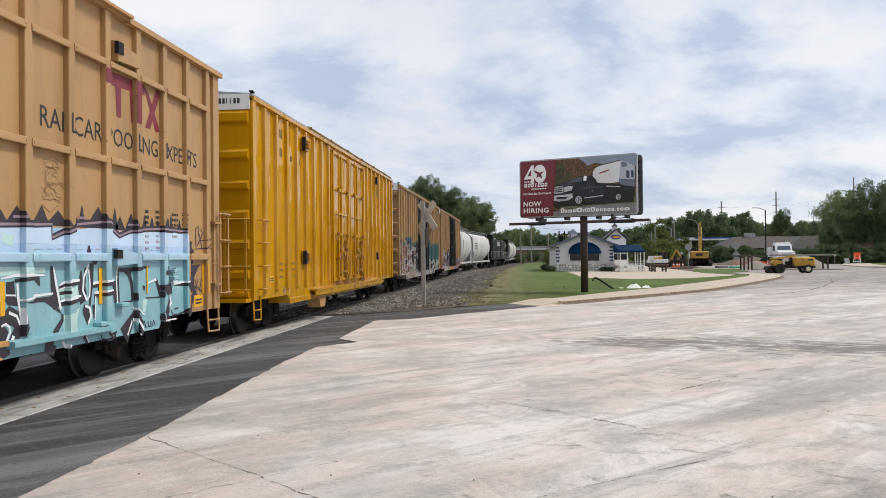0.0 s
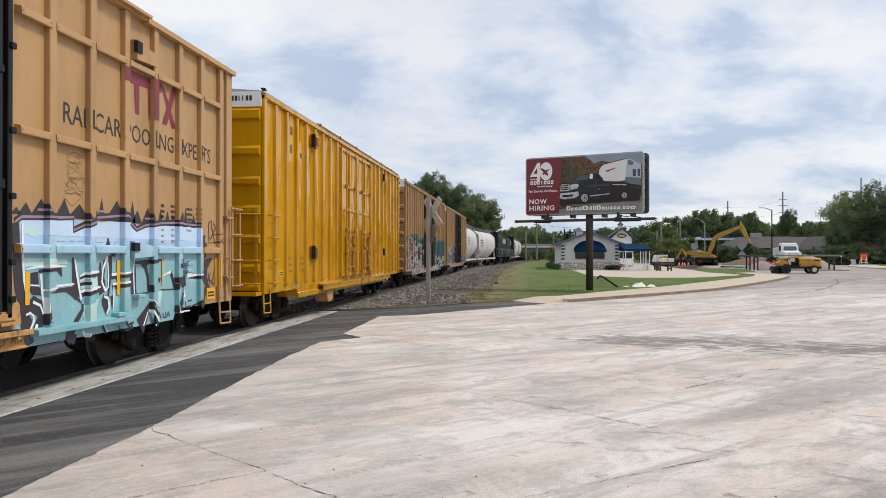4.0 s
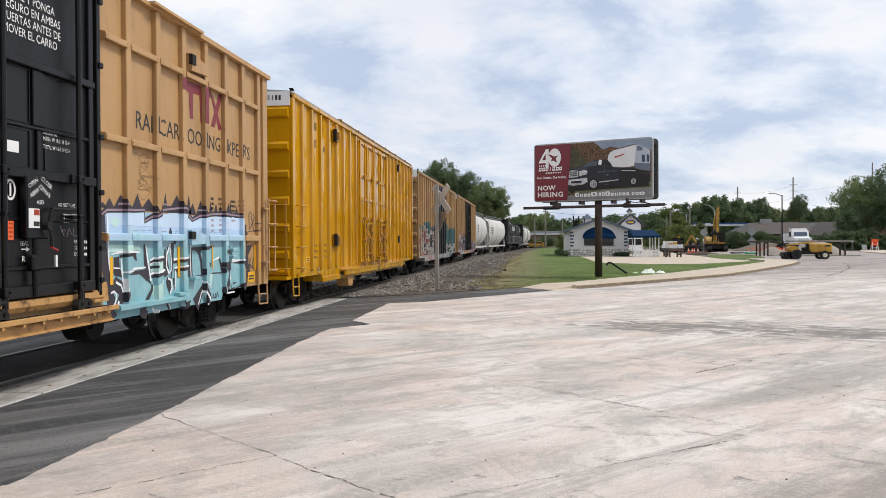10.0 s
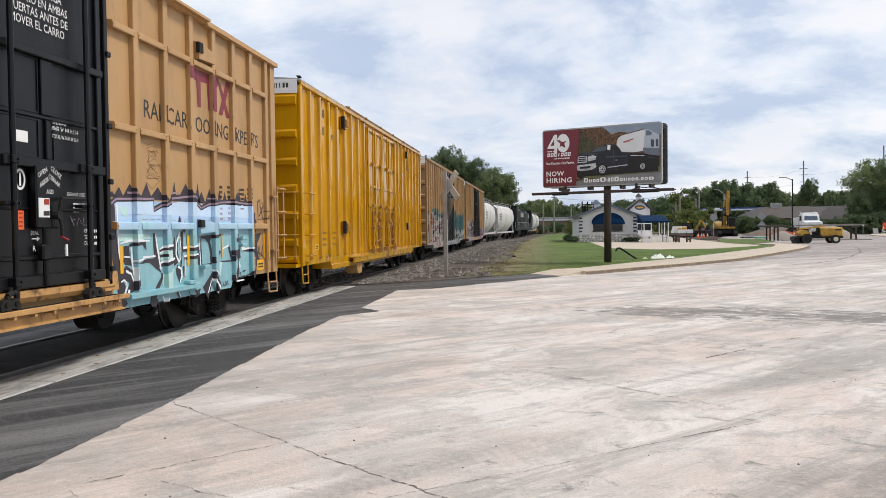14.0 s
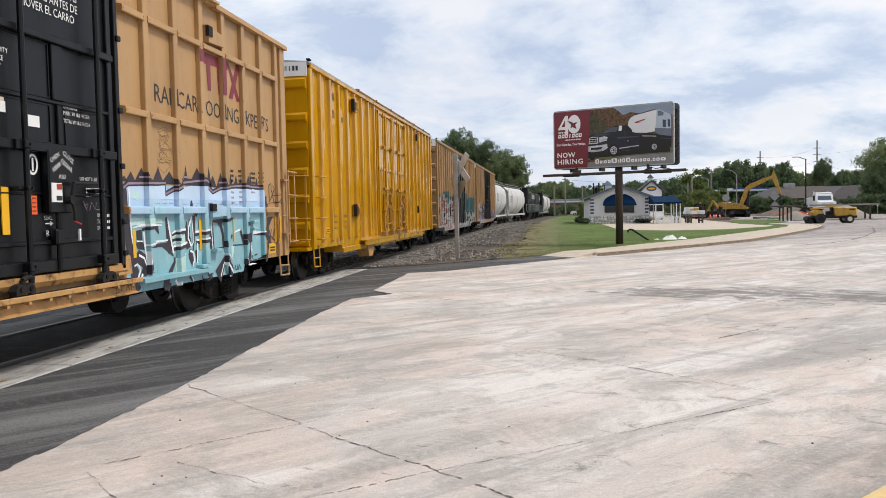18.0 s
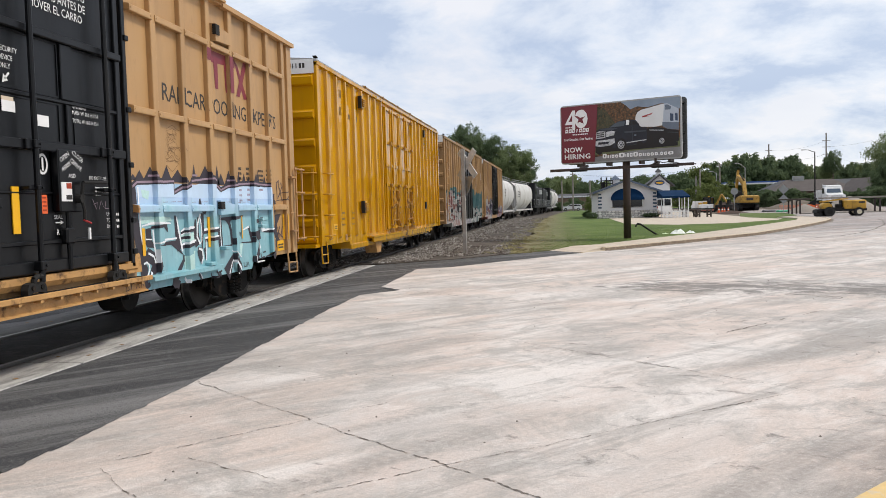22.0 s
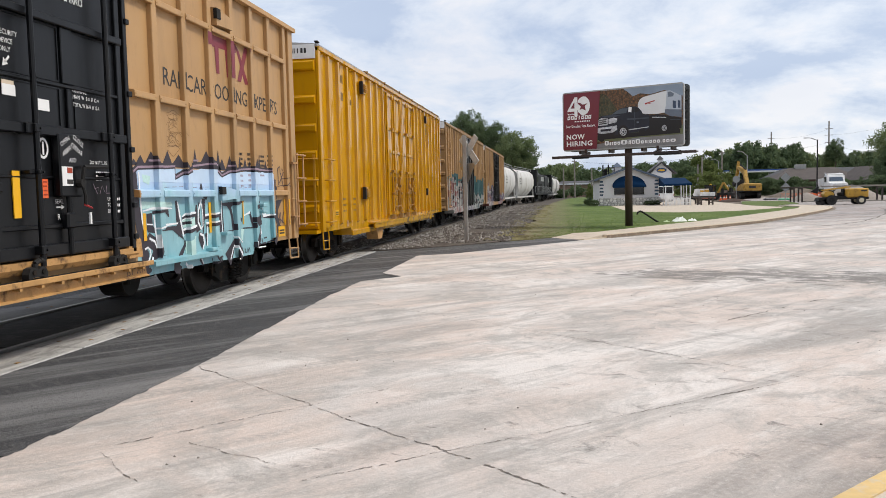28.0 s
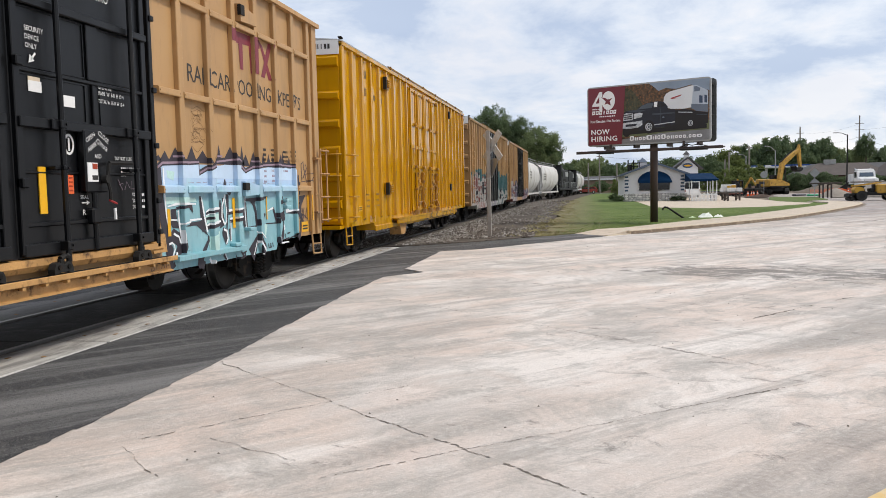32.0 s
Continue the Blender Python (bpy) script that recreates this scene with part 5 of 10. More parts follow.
decal("spray_fill", fills([(2.96, 2.07), (3.62, 2.09), (4.02, 2.10), (4.02, 1.94), (4.40, 2.05), (5.27, 2.18), (5.65, 2.0), (5.94, 2.07), (6.93, 2.14), (7.84, 2.13), (7.84, 1.9), (2.96, 1.9)]), BANDS, M["blue_paint"], tan_car, 0.003, wrap=True)
decal("spray_edge", strokes(([(2.88, 2.02), (2.90, 1.6), (2.95, 1.3), (3.02, 1.1), (3.06, 0.9), (3.14, 0.66)], [0.12, 0.15, 0.17, 0.16, 0.18, 0.16])), BANDS, M["spray_dark"], tan_car, 0.004, wrap=True)
decal("spray_edge", strokes(([(2.99, 2.03), (3.0, 1.7), (3.02, 1.4), (3.08, 1.17)], [0.03, 0.035, 0.035, 0.025])), BANDS, M["spray_white"], tan_car, 0.009)
stacked = 0


def spray(name, material, lift, tris):
    """One sprayed stroke, laid a hair above those before it."""
    global stacked
    stacked += 1
    decal(name, [[(u - 0.02, v) for u, v in t] for t in tris], BANDS, M[material], tan_car, lift + 0.00002 * stacked, wrap=True)


def dark_line(*lines):
    for line in lines:
        spray("spray_letter", "spray_dark", 0.0045, strokes((line[0], [w * 1.6 for w in line[1]] if isinstance(line[1], list) else line[1] * 1.6)))


def dark_fill(*outlines):
    for line in outlines:
        spray("spray_shape", "spray_dark", 0.0045, fills(line))


def white_line(*lines):
    for line in lines:
        spray("spray_highlight", "spray_white", 0.0085, strokes(line))


def tag_line(*lines):
    for line in lines:
        spray("spray_tag", "spray_mauve_dark", 0.0045, strokes(line))


# first letter: arms, stem and curl
dark_line(([(3.32, 1.48), (3.53, 1.5), (3.77, 1.5)], 0.025), ([(3.73, 1.51), (3.79, 1.41)], [0.071, 0.01]), ([(4.25, 1.05), (4.25, 0.98), (4.12, 0.86), (3.91, 0.61)], [0.03, 0.039, 0.059, 0.079]))
dark_fill([(3.17, 1.47), (3.31, 1.48), (3.33, 1.3), (3.39, 1.26), (3.4, 1.2), (3.2, 1.22), (3.15, 1.27), (3.17, 1.32)], [(3.41, 1.23), (3.71, 1.27), (4.04, 1.28), (4.11, 1.17), (4.25, 1.05), (4.17, 1.08), (3.88, 1.22), (3.56, 1.22)])
dark_line(([(3.08, 1.06), (3.22, 1.11), (3.36, 1.05), (3.39, 0.95), (3.33, 0.87), (3.24, 0.81)], [0.059, 0.128, 0.128, 0.108, 0.099, 0.049]), ([(3.12, 0.83), (3.14, 0.93), (3.18, 0.96)], [0.046, 0.074, 0.037]))
white_line(([(3.08, 1.51), (3.32, 1.54), (3.53, 1.54), (3.88, 1.53)], [0.015, 0.035, 0.033, 0.02]), ([(3.36, 1.45), (3.38, 1.26), (3.43, 1.0)], [0.038, 0.043, 0.024]), ([(3.16, 1.33), (3.33, 1.32)], 0.019), ([(3.39, 1.26), (3.67, 1.3), (4.05, 1.31)], [0.021, 0.034, 0.024]))
white_line(([(3.21, 1.14), (3.35, 1.09), (3.41, 0.99)], 0.034), ([(3.08, 1.0), (3.16, 1.02), (3.22, 0.98), (3.23, 0.92), (3.16, 0.83)], 0.028), ([(3.29, 0.88), (3.26, 0.82)], 0.046))
# second letter
dark_line(([(4.02, 1.64), (4.07, 1.39), (4.15, 1.14)], [0.026, 0.078, 0.124]), ([(4.19, 1.37), (4.39, 1.41), (4.64, 1.42)], 0.027), ([(4.19, 1.16), (4.42, 1.2), (4.67, 1.21)], 0.036), ([(4.19, 1.3), (4.34, 1.31)], 0.026), ([(4.68, 1.57), (4.65, 1.37), (4.72, 1.16)], [0.023, 0.063, 0.091]))
white_line(([(4.06, 1.62), (4.11, 1.43), (4.21, 1.11)], [0.028, 0.045, 0.045]), ([(4.18, 1.4), (4.34, 1.45), (4.64, 1.45)], [0.021, 0.039, 0.03]), ([(4.19, 1.2), (4.39, 1.24), (4.67, 1.25)], [0.026, 0.042, 0.029]), ([(4.18, 1.35), (4.33, 1.38), (4.34, 1.31)], 0.016))
# third letter
dark_line(([(4.78, 1.6), (4.75, 1.37), (4.79, 1.25)], 0.031), ([(4.93, 1.66), (4.93, 1.42), (4.88, 1.12)], [0.063, 0.051, 0.023]), ([(4.87, 1.89), (4.87, 1.75)], [0.023, 0.091]), ([(4.98, 1.75), (5.07, 1.67)], [0.114, 0.062]), ([(4.73, 1.11), (4.82, 1.06), (4.85, 0.88)], [0.055, 0.133, 0.039]))
white_line(([(4.85, 1.65), (4.73, 1.48), (4.71, 1.31), (4.8, 1.19)], 0.04), ([(4.8, 1.19), (4.87, 1.24), (4.88, 1.39), (4.85, 1.58)], 0.028), ([(4.76, 1.12), (4.87, 1.09), (4.9, 0.97), (4.83, 0.88)], [0.034, 0.045, 0.045, 0.034]))
# fourth letter
dark_line(([(4.96, 1.36), (5.45, 1.39)], 0.03), ([(4.99, 1.23), (5.45, 1.26)], 0.032), ([(4.97, 1.12), (5.01, 0.93)], 0.04), ([(5.52, 1.41), (5.55, 1.11)], [0.068, 0.049]))
white_line(([(4.96, 1.4), (5.43, 1.43)], [0.038, 0.025]), ([(4.99, 1.27), (5.45, 1.3)], [0.035, 0.022]), ([(5.02, 1.23), (5.0, 0.92)], 0.028), ([(5.61, 1.76), (5.57, 1.4), (5.6, 1.1)], 0.028))
# fifth letter
dark_fill([(5.57, 1.58), (6.56, 1.61), (6.55, 1.58), (6.02, 1.53), (5.94, 1.44), (5.8, 1.53), (5.58, 1.54)])
dark_line(([(5.94, 1.51), (6.02, 1.35), (6.05, 1.11)], [0.055, 0.049, 0.043]), ([(6.05, 1.11), (5.61, 1.1)], 0.016), ([(5.62, 1.53), (5.65, 1.11)], 0.025), ([(6.8, 1.4), (6.96, 1.12)], 0.045), ([(6.96, 1.12), (6.45, 1.13)], 0.013))
dark_line(([(5.78, 0.63), (5.95, 0.79), (6.13, 0.98)], [0.188, 0.119, 0.025]), ([(6.11, 0.89), (6.24, 0.63)], [0.036, 0.097]), ([(6.33, 1.32), (6.43, 1.27)], [0.016, 0.049]))
white_line(([(6.52, 1.35), (6.8, 1.4)], [0.021, 0.042]), ([(6.03, 1.02), (6.23, 0.9), (6.43, 0.89)], 0.02), ([(6.04, 0.86), (6.32, 0.61)], [0.03, 0.066]), ([(5.88, 0.63), (6.02, 0.83)], 0.032))
# sixth letter and its shadow
dark_fill([(6.86, 1.3), (7.33, 1.33), (7.38, 1.16), (7.18, 1.12), (7.03, 1.15)], [(7.91, 2.0), (8.21, 1.99), (8.08, 1.91), (8.25, 1.86), (8.21, 1.63), (8.07, 1.55), (7.98, 1.15), (7.87, 1.25), (8.08, 1.7), (7.92, 1.81)], [(8.12, 1.59), (8.52, 1.61), (8.27, 1.41), (8.25, 1.13), (8.42, 1.1), (8.26, 1.06), (8.08, 1.31)])
dark_line(([(7.21, 1.13), (7.13, 0.99), (7.0, 0.85), (6.95, 0.76)], [0.155, 0.097, 0.064, 0.039]), ([(7.01, 1.49), (7.52, 1.53)], 0.044), ([(7.12, 1.6), (7.12, 1.55)], 0.06), ([(7.46, 1.3), (7.96, 1.29), (8.28, 1.2), (8.16, 1.01), (7.99, 0.88)], [0.028, 0.048, 0.076, 0.09, 0.041]), ([(8.32, 1.16), (8.12, 0.97), (7.85, 0.78)], [0.064, 0.078, 0.071]))
white_line(([(7.24, 1.16), (7.32, 1.01), (7.16, 0.9)], [0.05, 0.064, 0.042]), ([(6.96, 0.87), (6.98, 0.75), (7.53, 0.74)], 0.024), ([(7.42, 1.47), (7.42, 1.34), (7.58, 1.34)], 0.033), ([(7.42, 1.31), (7.92, 1.33)], [0.047, 0.027]))
# drips and scrawls along the foot
dark_line(([(4.01, 0.72), (3.96, 0.6)], [0.154, 0.123]), ([(4.74, 0.74), (4.83, 0.63)], [0.058, 0.024]), ([(5.16, 0.71), (5.19, 0.63), (5.3, 0.63), (5.3, 0.71)], 0.017), ([(5.38, 0.72), (5.5, 0.62)], 0.025), ([(5.45, 0.69), (5.59, 0.71)], 0.019), ([(5.52, 0.71), (5.54, 0.62)], 0.031))
dark_line(([(6.34, 0.71), (6.39, 0.8), (6.46, 0.69)], 0.015), ([(6.52, 0.78), (6.54, 0.7), (6.62, 0.7), (6.62, 0.78)], 0.014), ([(6.65, 0.69), (6.71, 0.78), (6.76, 0.7)], 0.015), ([(7.04, 0.81), (7.2, 0.82), (7.29, 0.79)], 0.015), ([(7.35, 0.9), (7.38, 0.8), (7.56, 0.81)], 0.022), ([(7.46, 0.9), (7.61, 0.91)], 0.017), ([(7.61, 0.81), (7.83, 0.83)], 0.017))
white_line(([(4.24, 0.71), (4.31, 0.64)], 0.047), ([(4.42, 0.82), (4.46, 0.75)], 0.031), ([(4.77, 0.74), (4.85, 0.64)], 0.027))
# thin brown tag on the bare paint
tag_line(([(8.33, 2.23), (8.35, 1.9)], 0.03), ([(8.33, 2.22), (8.46, 2.27), (8.47, 2.1)], 0.028), ([(8.49, 2.13), (8.62, 1.86)], 0.03), ([(8.56, 2.22), (8.66, 2.16), (8.41, 1.94)], 0.032), ([(8.29, 1.87), (8.73, 1.9), (9.1, 1.87)], 0.013), ([(8.49, 2.02), (9.05, 2.06)], 0.013), ([(8.64, 1.87), (8.98, 2.02)], 0.019))
tag_line(([(8.31, 1.35), (8.38, 1.14)], 0.03), ([(8.42, 1.36), (8.36, 1.23), (8.6, 1.13)], 0.029), ([(8.58, 1.36), (8.48, 1.15)], 0.03))
mint = mat("pale_mint_spray", (0.50, 0.72, 0.68), 0.35, var=0.2, scale=2)
for shape in ([(3.02, 1.64), (3.86, 1.62), (3.9, 1.56), (3.02, 1.54)], [(4.20, 1.02), (4.62, 1.10), (4.52, 0.84), (4.28, 0.80)], [(6.30, 1.10), (6.50, 1.14), (6.42, 0.92), (6.24, 0.93)], [(4.16, 1.35), (4.62, 1.39), (4.64, 1.28), (4.2, 1.24)], [(3.08, 2.0), (3.3, 1.98), (3.26, 1.86), (3.1, 1.9)]):
    decal("spray_patch", fills(shape), BANDS, mint, tan_car, 0.0035, wrap=True)
for y0, y1, z0, z1 in ((5.075, 5.165, 1.12, 1.60), (8.58, 8.72, 1.10, 1.61), (3.04, 3.12, 1.11, 1.48), (6.45, 6.49, 1.20, 1.60)):
    decal("reflector", fills([(y0, z0), (y1, z0), (y1, z1), (y0, z1)]), BANDS, M["amber"], tan_car, 0.012)
decal("warning_plate", fills([(8.22, 0.88), (8.60, 0.88), (8.60, 1.08), (8.22, 1.08)]), BANDS, M["amber"], tan_car, 0.010)
decal("warning_plate_text", fills(*[[(8.27, z), (8.55, z), (8.55, z + 0.03), (8.27, z + 0.03)] for z in (0.93, 0.985)]), BANDS, M["grey_text"], tan_car, 0.014)
for k in range(3):
    bar_text("stencil_rows", 6.43, 2.40 - k * 0.085, 0.13, 0.045, 3, BANDS, M["grey_text"], tan_car, k)
    bar_text("stencil_rows", 6.78, 2.41 - k * 0.085, 0.15, 0.045, 3, BANDS, M["grey_text"], tan_car, k + 9)
    bar_text("stencil_rows", 7.37, 2.40 - k * 0.085, 0.24, 0.04, 4, BANDS, M["grey_text"], tan_car, k + 19)
    bar_text("stencil_rows", 7.76, 2.42 - k * 0.085, 0.10, 0.04, 2, BANDS, M["grey_text"], tan_car, k + 29)
    bar_text("stencil_rows", 6.43, 2.03 - k * 0.09, 0.13, 0.035, 3, BANDS, M["spray_mauve"], tan_car, k + 39)
    bar_text("stencil_rows", 6.79, 2.04 - k * 0.09, 0.13, 0.04, 3, BANDS, M["spray_mauve"], tan_car, k + 49)
bar_text("stencil_rows", 7.36, 2.05, 0.24, 0.035, 4, BANDS, M["spray_mauve"], tan_car, 59)
for p, q in zip(POSTS, POSTS[1:5]):
    decal("weld_line", strokes(([(p + 0.14, 1.83), (p + 0.36, 1.835)], 0.006), ([(p + 0.44, 1.835), (p + 0.58, 1.84)], 0.006), ([(p + 0.64, 1.84), (q - 0.12, 1.842)], 0.006)), BANDS, M["spray_mauve"], tan_car, 0.0042)

# black plug doors
def plug_door(car, s):
    """One door leaf; s = 1 for the leaf that lies further along the train."""
    y0, y1 = (0.06, 2.52) if s > 0 else (-2.52, -0.06)
    x = 1.50
    bm = B()
    box(bm, x, x + 0.05, y0, y1, 1.06, 4.98, 0.008)
    door = part("plug_door", bm, M["black"], car, "black steel plug door with locking rods")
    c = (y0 + y1) / 2
    for z, h, d in ((4.78, 0.12, 0.06), (3.615, 0.085, 0.075), (2.415, 0.105, 0.085), (1.14, 0.13, 0.06), (2.935, 0.045, 0.03), (1.395, 0.05, 0.03), (1.92, 0.03, 0.02)):
        bm = B()
        box(bm, x + 0.05, x + 0.05 + d, y0 + 0.03, y1 - 0.03, z - h / 2, z + h / 2, 0.01)
        part("door_beam", bm, M["black"], door)
    for y, w, d in ((y0 + 0.06, 0.05, 0.10), (y1 - 0.06, 0.05, 0.09), (y1 - 0.24, 0.02, 0.065)):
        bm = B()
        box(bm, x + 0.04, x + d, y - w, y + w, 1.10, 4.95, 0.008)
        part("door_stile", bm, M["black"], door)
    for z0, z1, w in ((2.96, 3.572, 0.105), (2.47, 2.91, 0.03)):
        bm = B()
        box(bm, x + 0.05, x + 0.085, c + 0.11 - w, c + 0.11 + w, z0, z1, 0.008)
        part("door_stiffener", bm, M["black"], door)
    # welded rims of the sunk panels
    for z0, z1 in ((2.97, 3.565), (2.475, 2.905)):
        for ya, yb in ((y0 + 0.13, c - 0.02), (c + 0.24, y1 - 0.28)):
            bm = B()
            for q in ((ya, yb, z0, z0 + 0.016), (ya, yb, z1 - 0.016, z1), (ya, ya + 0.016, z0 + 0.016, z1 - 0.016), (yb - 0.016, yb, z0 + 0.016, z1 - 0.016)):
                box(bm, x + 0.045, x + 0.062, *q)
            part("panel_rim", bm, M["black"], door)
    for y in (y0 + 0.605, y1 - 0.475):
        bm = B()
        rod(bm, (x + 0.17, y, 0.99), (x + 0.17, y, 4.90), 0.031, 0.031, 10)
        part("lock_rod", bm, M["black"], door)
        for z, w, h in ((4.72, 0.05, 0.04), (2.42, 0.05, 0.045), (1.97, 0.035, 0.025), (1.16, 0.045, 0.05)):
            bm = B()
            box(bm, x + 0.07, x + 0.205, y - w, y + w, z - h, z + h, 0.01)
            rod(bm, (x + 0.20, y + 0.03, z), (x + 0.218, y + 0.03, z), 0.014, 0.014, 6)
            part("rod_guide", bm, M["black"], door)
        bm = B()
        box(bm, x + 0.05, x + 0.17, y - 0.14, y - 0.035, 2.36, 2.47, 0.01)
        part("guide_lug", bm, M["black"], door)
        bm = B()
        box(bm, x + 0.05, x + 0.16, y - 0.12, y - 0.035, 1.95, 1.99, 0.006)
        part("guide_lug", bm, M["black"], door)
        # carriage: two humped cheeks that ride on the track, hooked to the rod
        yc = y + (-0.13 if y < (y0 + y1) / 2 else 0.06)
        bm = B()
        hump = [(yc - 0.15, 0.872), (yc - 0.155, 0.93), (yc - 0.125, 0.985), (yc - 0.07, 1.0), (yc - 0.02, 0.975), (yc + 0.02, 0.975), (yc + 0.07, 1.0), (yc + 0.125, 0.985), (yc + 0.155, 0.93), (yc + 0.15, 0.872), (yc + 0.06, 0.895), (yc - 0.06, 0.895)]
        extrude_x(bm, hump, x + 0.12, x + 0.20)
        part("door_roller", bm, M["dark"], door)
        for yy in (yc - 0.075, yc + 0.075):
            bm = B()
            rod(bm, (x + 0.19, yy, 0.945), (x + 0.215, yy, 0.945), 0.026, 0.026, 8)
            part("roller_pin", bm, M["under"], door)
        bm = B()
        path_tube(bm, [(x + 0.17, y, 0.99), (x + 0.17, y, 1.05), (x + 0.17, (y + yc) / 2, 1.06), (x + 0.16, yc, 1.03), (x + 0.16, yc, 0.96)], 0.03, 8)
        part("roller_hook", bm, M["dark"], door)
    return door


for s in (1, -1):
    d = plug_door(tan_car, s)
    if s < 0:
        continue
    near = d
X0 = 1.555
flat = [(-3, 3, X0)]
# gear box, handle and crank on the leaf
bm = B()
box(bm, X0, X0 + 0.10, 1.06, 1.46, 1.71, 2.40, 0.015)
gear = part("gear_box", bm, M["black"], near)
bm = B()
rod(bm, (X0 + 0.08, 1.37, 1.86), (X0 + 0.17, 1.37, 1.86), 0.05, 0.05, 10)
path_tube(bm, [(X0 + 0.15, 1.37, 1.86), (X0 + 0.17, 1.39, 2.04), (X0 + 0.17, 1.86, 2.05)], 0.022, 6)
path_tube(bm, [(X0 + 0.15, 1.37, 1.86), (X0 + 0.16, 1.41, 1.72), (X0 + 0.15, 1.42, 1.62)], 0.018, 6)
part("crank_handle", bm, M["dark"], near)
bm = B()
rod(bm, (X0 + 0.06, 1.25, 1.08), (X0 + 0.06, 1.25, 1.74), 0.03, 0.03, 8)
box(bm, X0, X0 + 0.10, 1.16, 1.32, 1.36, 1.54, 0.02)
part("lower_lock", bm, M["black"], near)
bm = B()
rod(bm, (X0 + 0.15, 1.40, 1.62), (X0 + 0.15, 1.54, 1.58), 0.012, 0.012, 6)
part("handle_grip", bm, mat("red_painted_grip", (0.35, 0.02, 0.02), 0.5), near)
bm = B()
box(bm, X0 + 0.145, X0 + 0.165, 1.475, 1.505, 1.40, 1.53)
part("seal_tag", bm, M["white"], near)


def sticker(y0, y1, z0, z1, material, name="sticker", lift=0.006, x=X0):
    bm = B()
    box(bm, x, x + lift, y0, y1, z0, z1)
    return part(name, bm, material, near)


sticker(0.40, 0.51, 1.50, 1.98, M["amber"], "reflector", 0.012)
sticker(0.86, 0.96, 1.70, 1.90, M["orange"], "orange_label", 0.012)
for k in range(4):
    sticker(0.88, 0.94, 1.73 + k * 0.045, 1.745 + k * 0.045, mat("label_print", (0.35, 0.04, 0.01), 0.6) if k == 0 else bpy.data.materials["label_print"], "label_bar", 0.016)
sticker(1.08, 1.27, 1.83, 2.04, M["white"], "white_label", 0.008, X0 + 0.10)
sticker(1.17, 1.26, 1.97, 2.03, bpy.data.materials["label_print"], "label_bar", 0.012, X0 + 0.10)
sticker(1.16, 1.26, 1.85, 1.90, M["grey_text"], "label_bar", 0.012, X0 + 0.10)
sticker(0.33, 0.53, 2.73, 2.84, M["offwhite"], "worn_label")
sticker(0.33, 0.51, 2.84, 2.88, mat("aged_paper", (0.6, 0.5, 0.38), 0.8), "worn_label")
sticker(0.80, 1.07, 2.63, 2.75, M["white"], "worn_label")


def stencil(text, y, z, size, squeeze=0.8, turn=0.0, x=None, align="LEFT"):
    c, s = math.cos(radians(turn)), math.sin(radians(turn))
    tri = [[(y + u * c - v * s, z + u * s + v * c) for u, v in t] for t in letters(text, size, align, 1.0, squeeze)]
    for word in words_of(tri, size * 0.28) if not turn else [tri]:
        decal("stencil", word, [(-9, 9, X0 if x is None else x)], M["offwhite"], near, 0.008)


for k, line in enumerate(("CIERRE Y PONGA", "SEGURO EN AMBAS", "PUERTAS ANTES DE", "MOVER EL CARRO")):
    stencil(line, 0.82, 4.27 - k * 0.128, 0.092, 0.88)
for k, line in enumerate(("SECURITY", "DEVICE", "ONLY")):
    stencil(line, 0.31, 3.33 - k * 0.085, 0.050, 0.9)
decal("arrow", strokes(([(0.46, 3.12), (0.39, 3.05)], 0.025)) + fills([(0.35, 3.01), (0.44, 3.04), (0.375, 3.10)]), flat, M["offwhite"], near, 0.008)
stencil("OPENING", 1.50, 2.89, 0.045, 0.95)
stencil("MAIN  W  8-0  H 12-4", 1.50, 2.82, 0.045, 0.85)
stencil("TOTAL W 16-0  H 12-4", 1.50, 2.73, 0.045, 0.80)
XG = X0 + 0.104
stencil("OPEN", 1.08, 2.25, 0.05, 1.0, 28, XG)
stencil("CLOSE", 1.29, 2.36, 0.05, 1.0, -28, XG)
stencil("ABRIR", 1.11, 2.15, 0.05, 0.9, 28, XG)
stencil("CERRAR", 1.25, 2.27, 0.05, 0.85, -28, XG)
stencil("ASD", 1.21, 2.09, 0.045, 1.1, 0, XG)
stencil("SEAL", 1.07, 1.64, 0.045, 1.1)
decal("arrow", strokes(([(1.09, 1.60), (1.19, 1.60)], 0.014)) + fills([(1.18, 1.575), (1.24, 1.60), (1.18, 1.625)]), flat, M["offwhite"], near, 0.008)
stencil("R", 1.10, 1.465, 0.06, 1.1)
stencil("DO NOT LUBE", 1.77, 2.09, 0.042, 0.9)
for k, line in enumerate(("UN", "TO", "DO")):
    stencil(line, 2.10, 1.66 - k * 0.075, 0.045, 0.9)
for k in range(3):
    bar_text("small_stencil", 1.89, 1.99 - k * 0.045, 0.38 if k < 2 else 0.12, 0.017, 9 if k < 2 else 3, [(-9, 9, X0 + 0.002)], M["offwhite"], near, 40 + k)
for k in range(3):
    bar_text("small_stencil", 2.32, 1.66 - k * 0.075, 0.07, 0.034, 2, [(-9, 9, X0 + 0.002)], M["offwhite"], near, 50 + k)
oval = [(0.92 + 0.075 * math.cos(a), 2.23 + 0.10 * math.sin(a)) for a in np.linspace(0, 6.2832, 20)]
decal("oval_mark", strokes((oval, 0.028)) + fills([(0.905, 2.16), (0.935, 2.16), (0.935, 2.30), (0.905, 2.30)]), flat, M["offwhite"], near, 0.008)
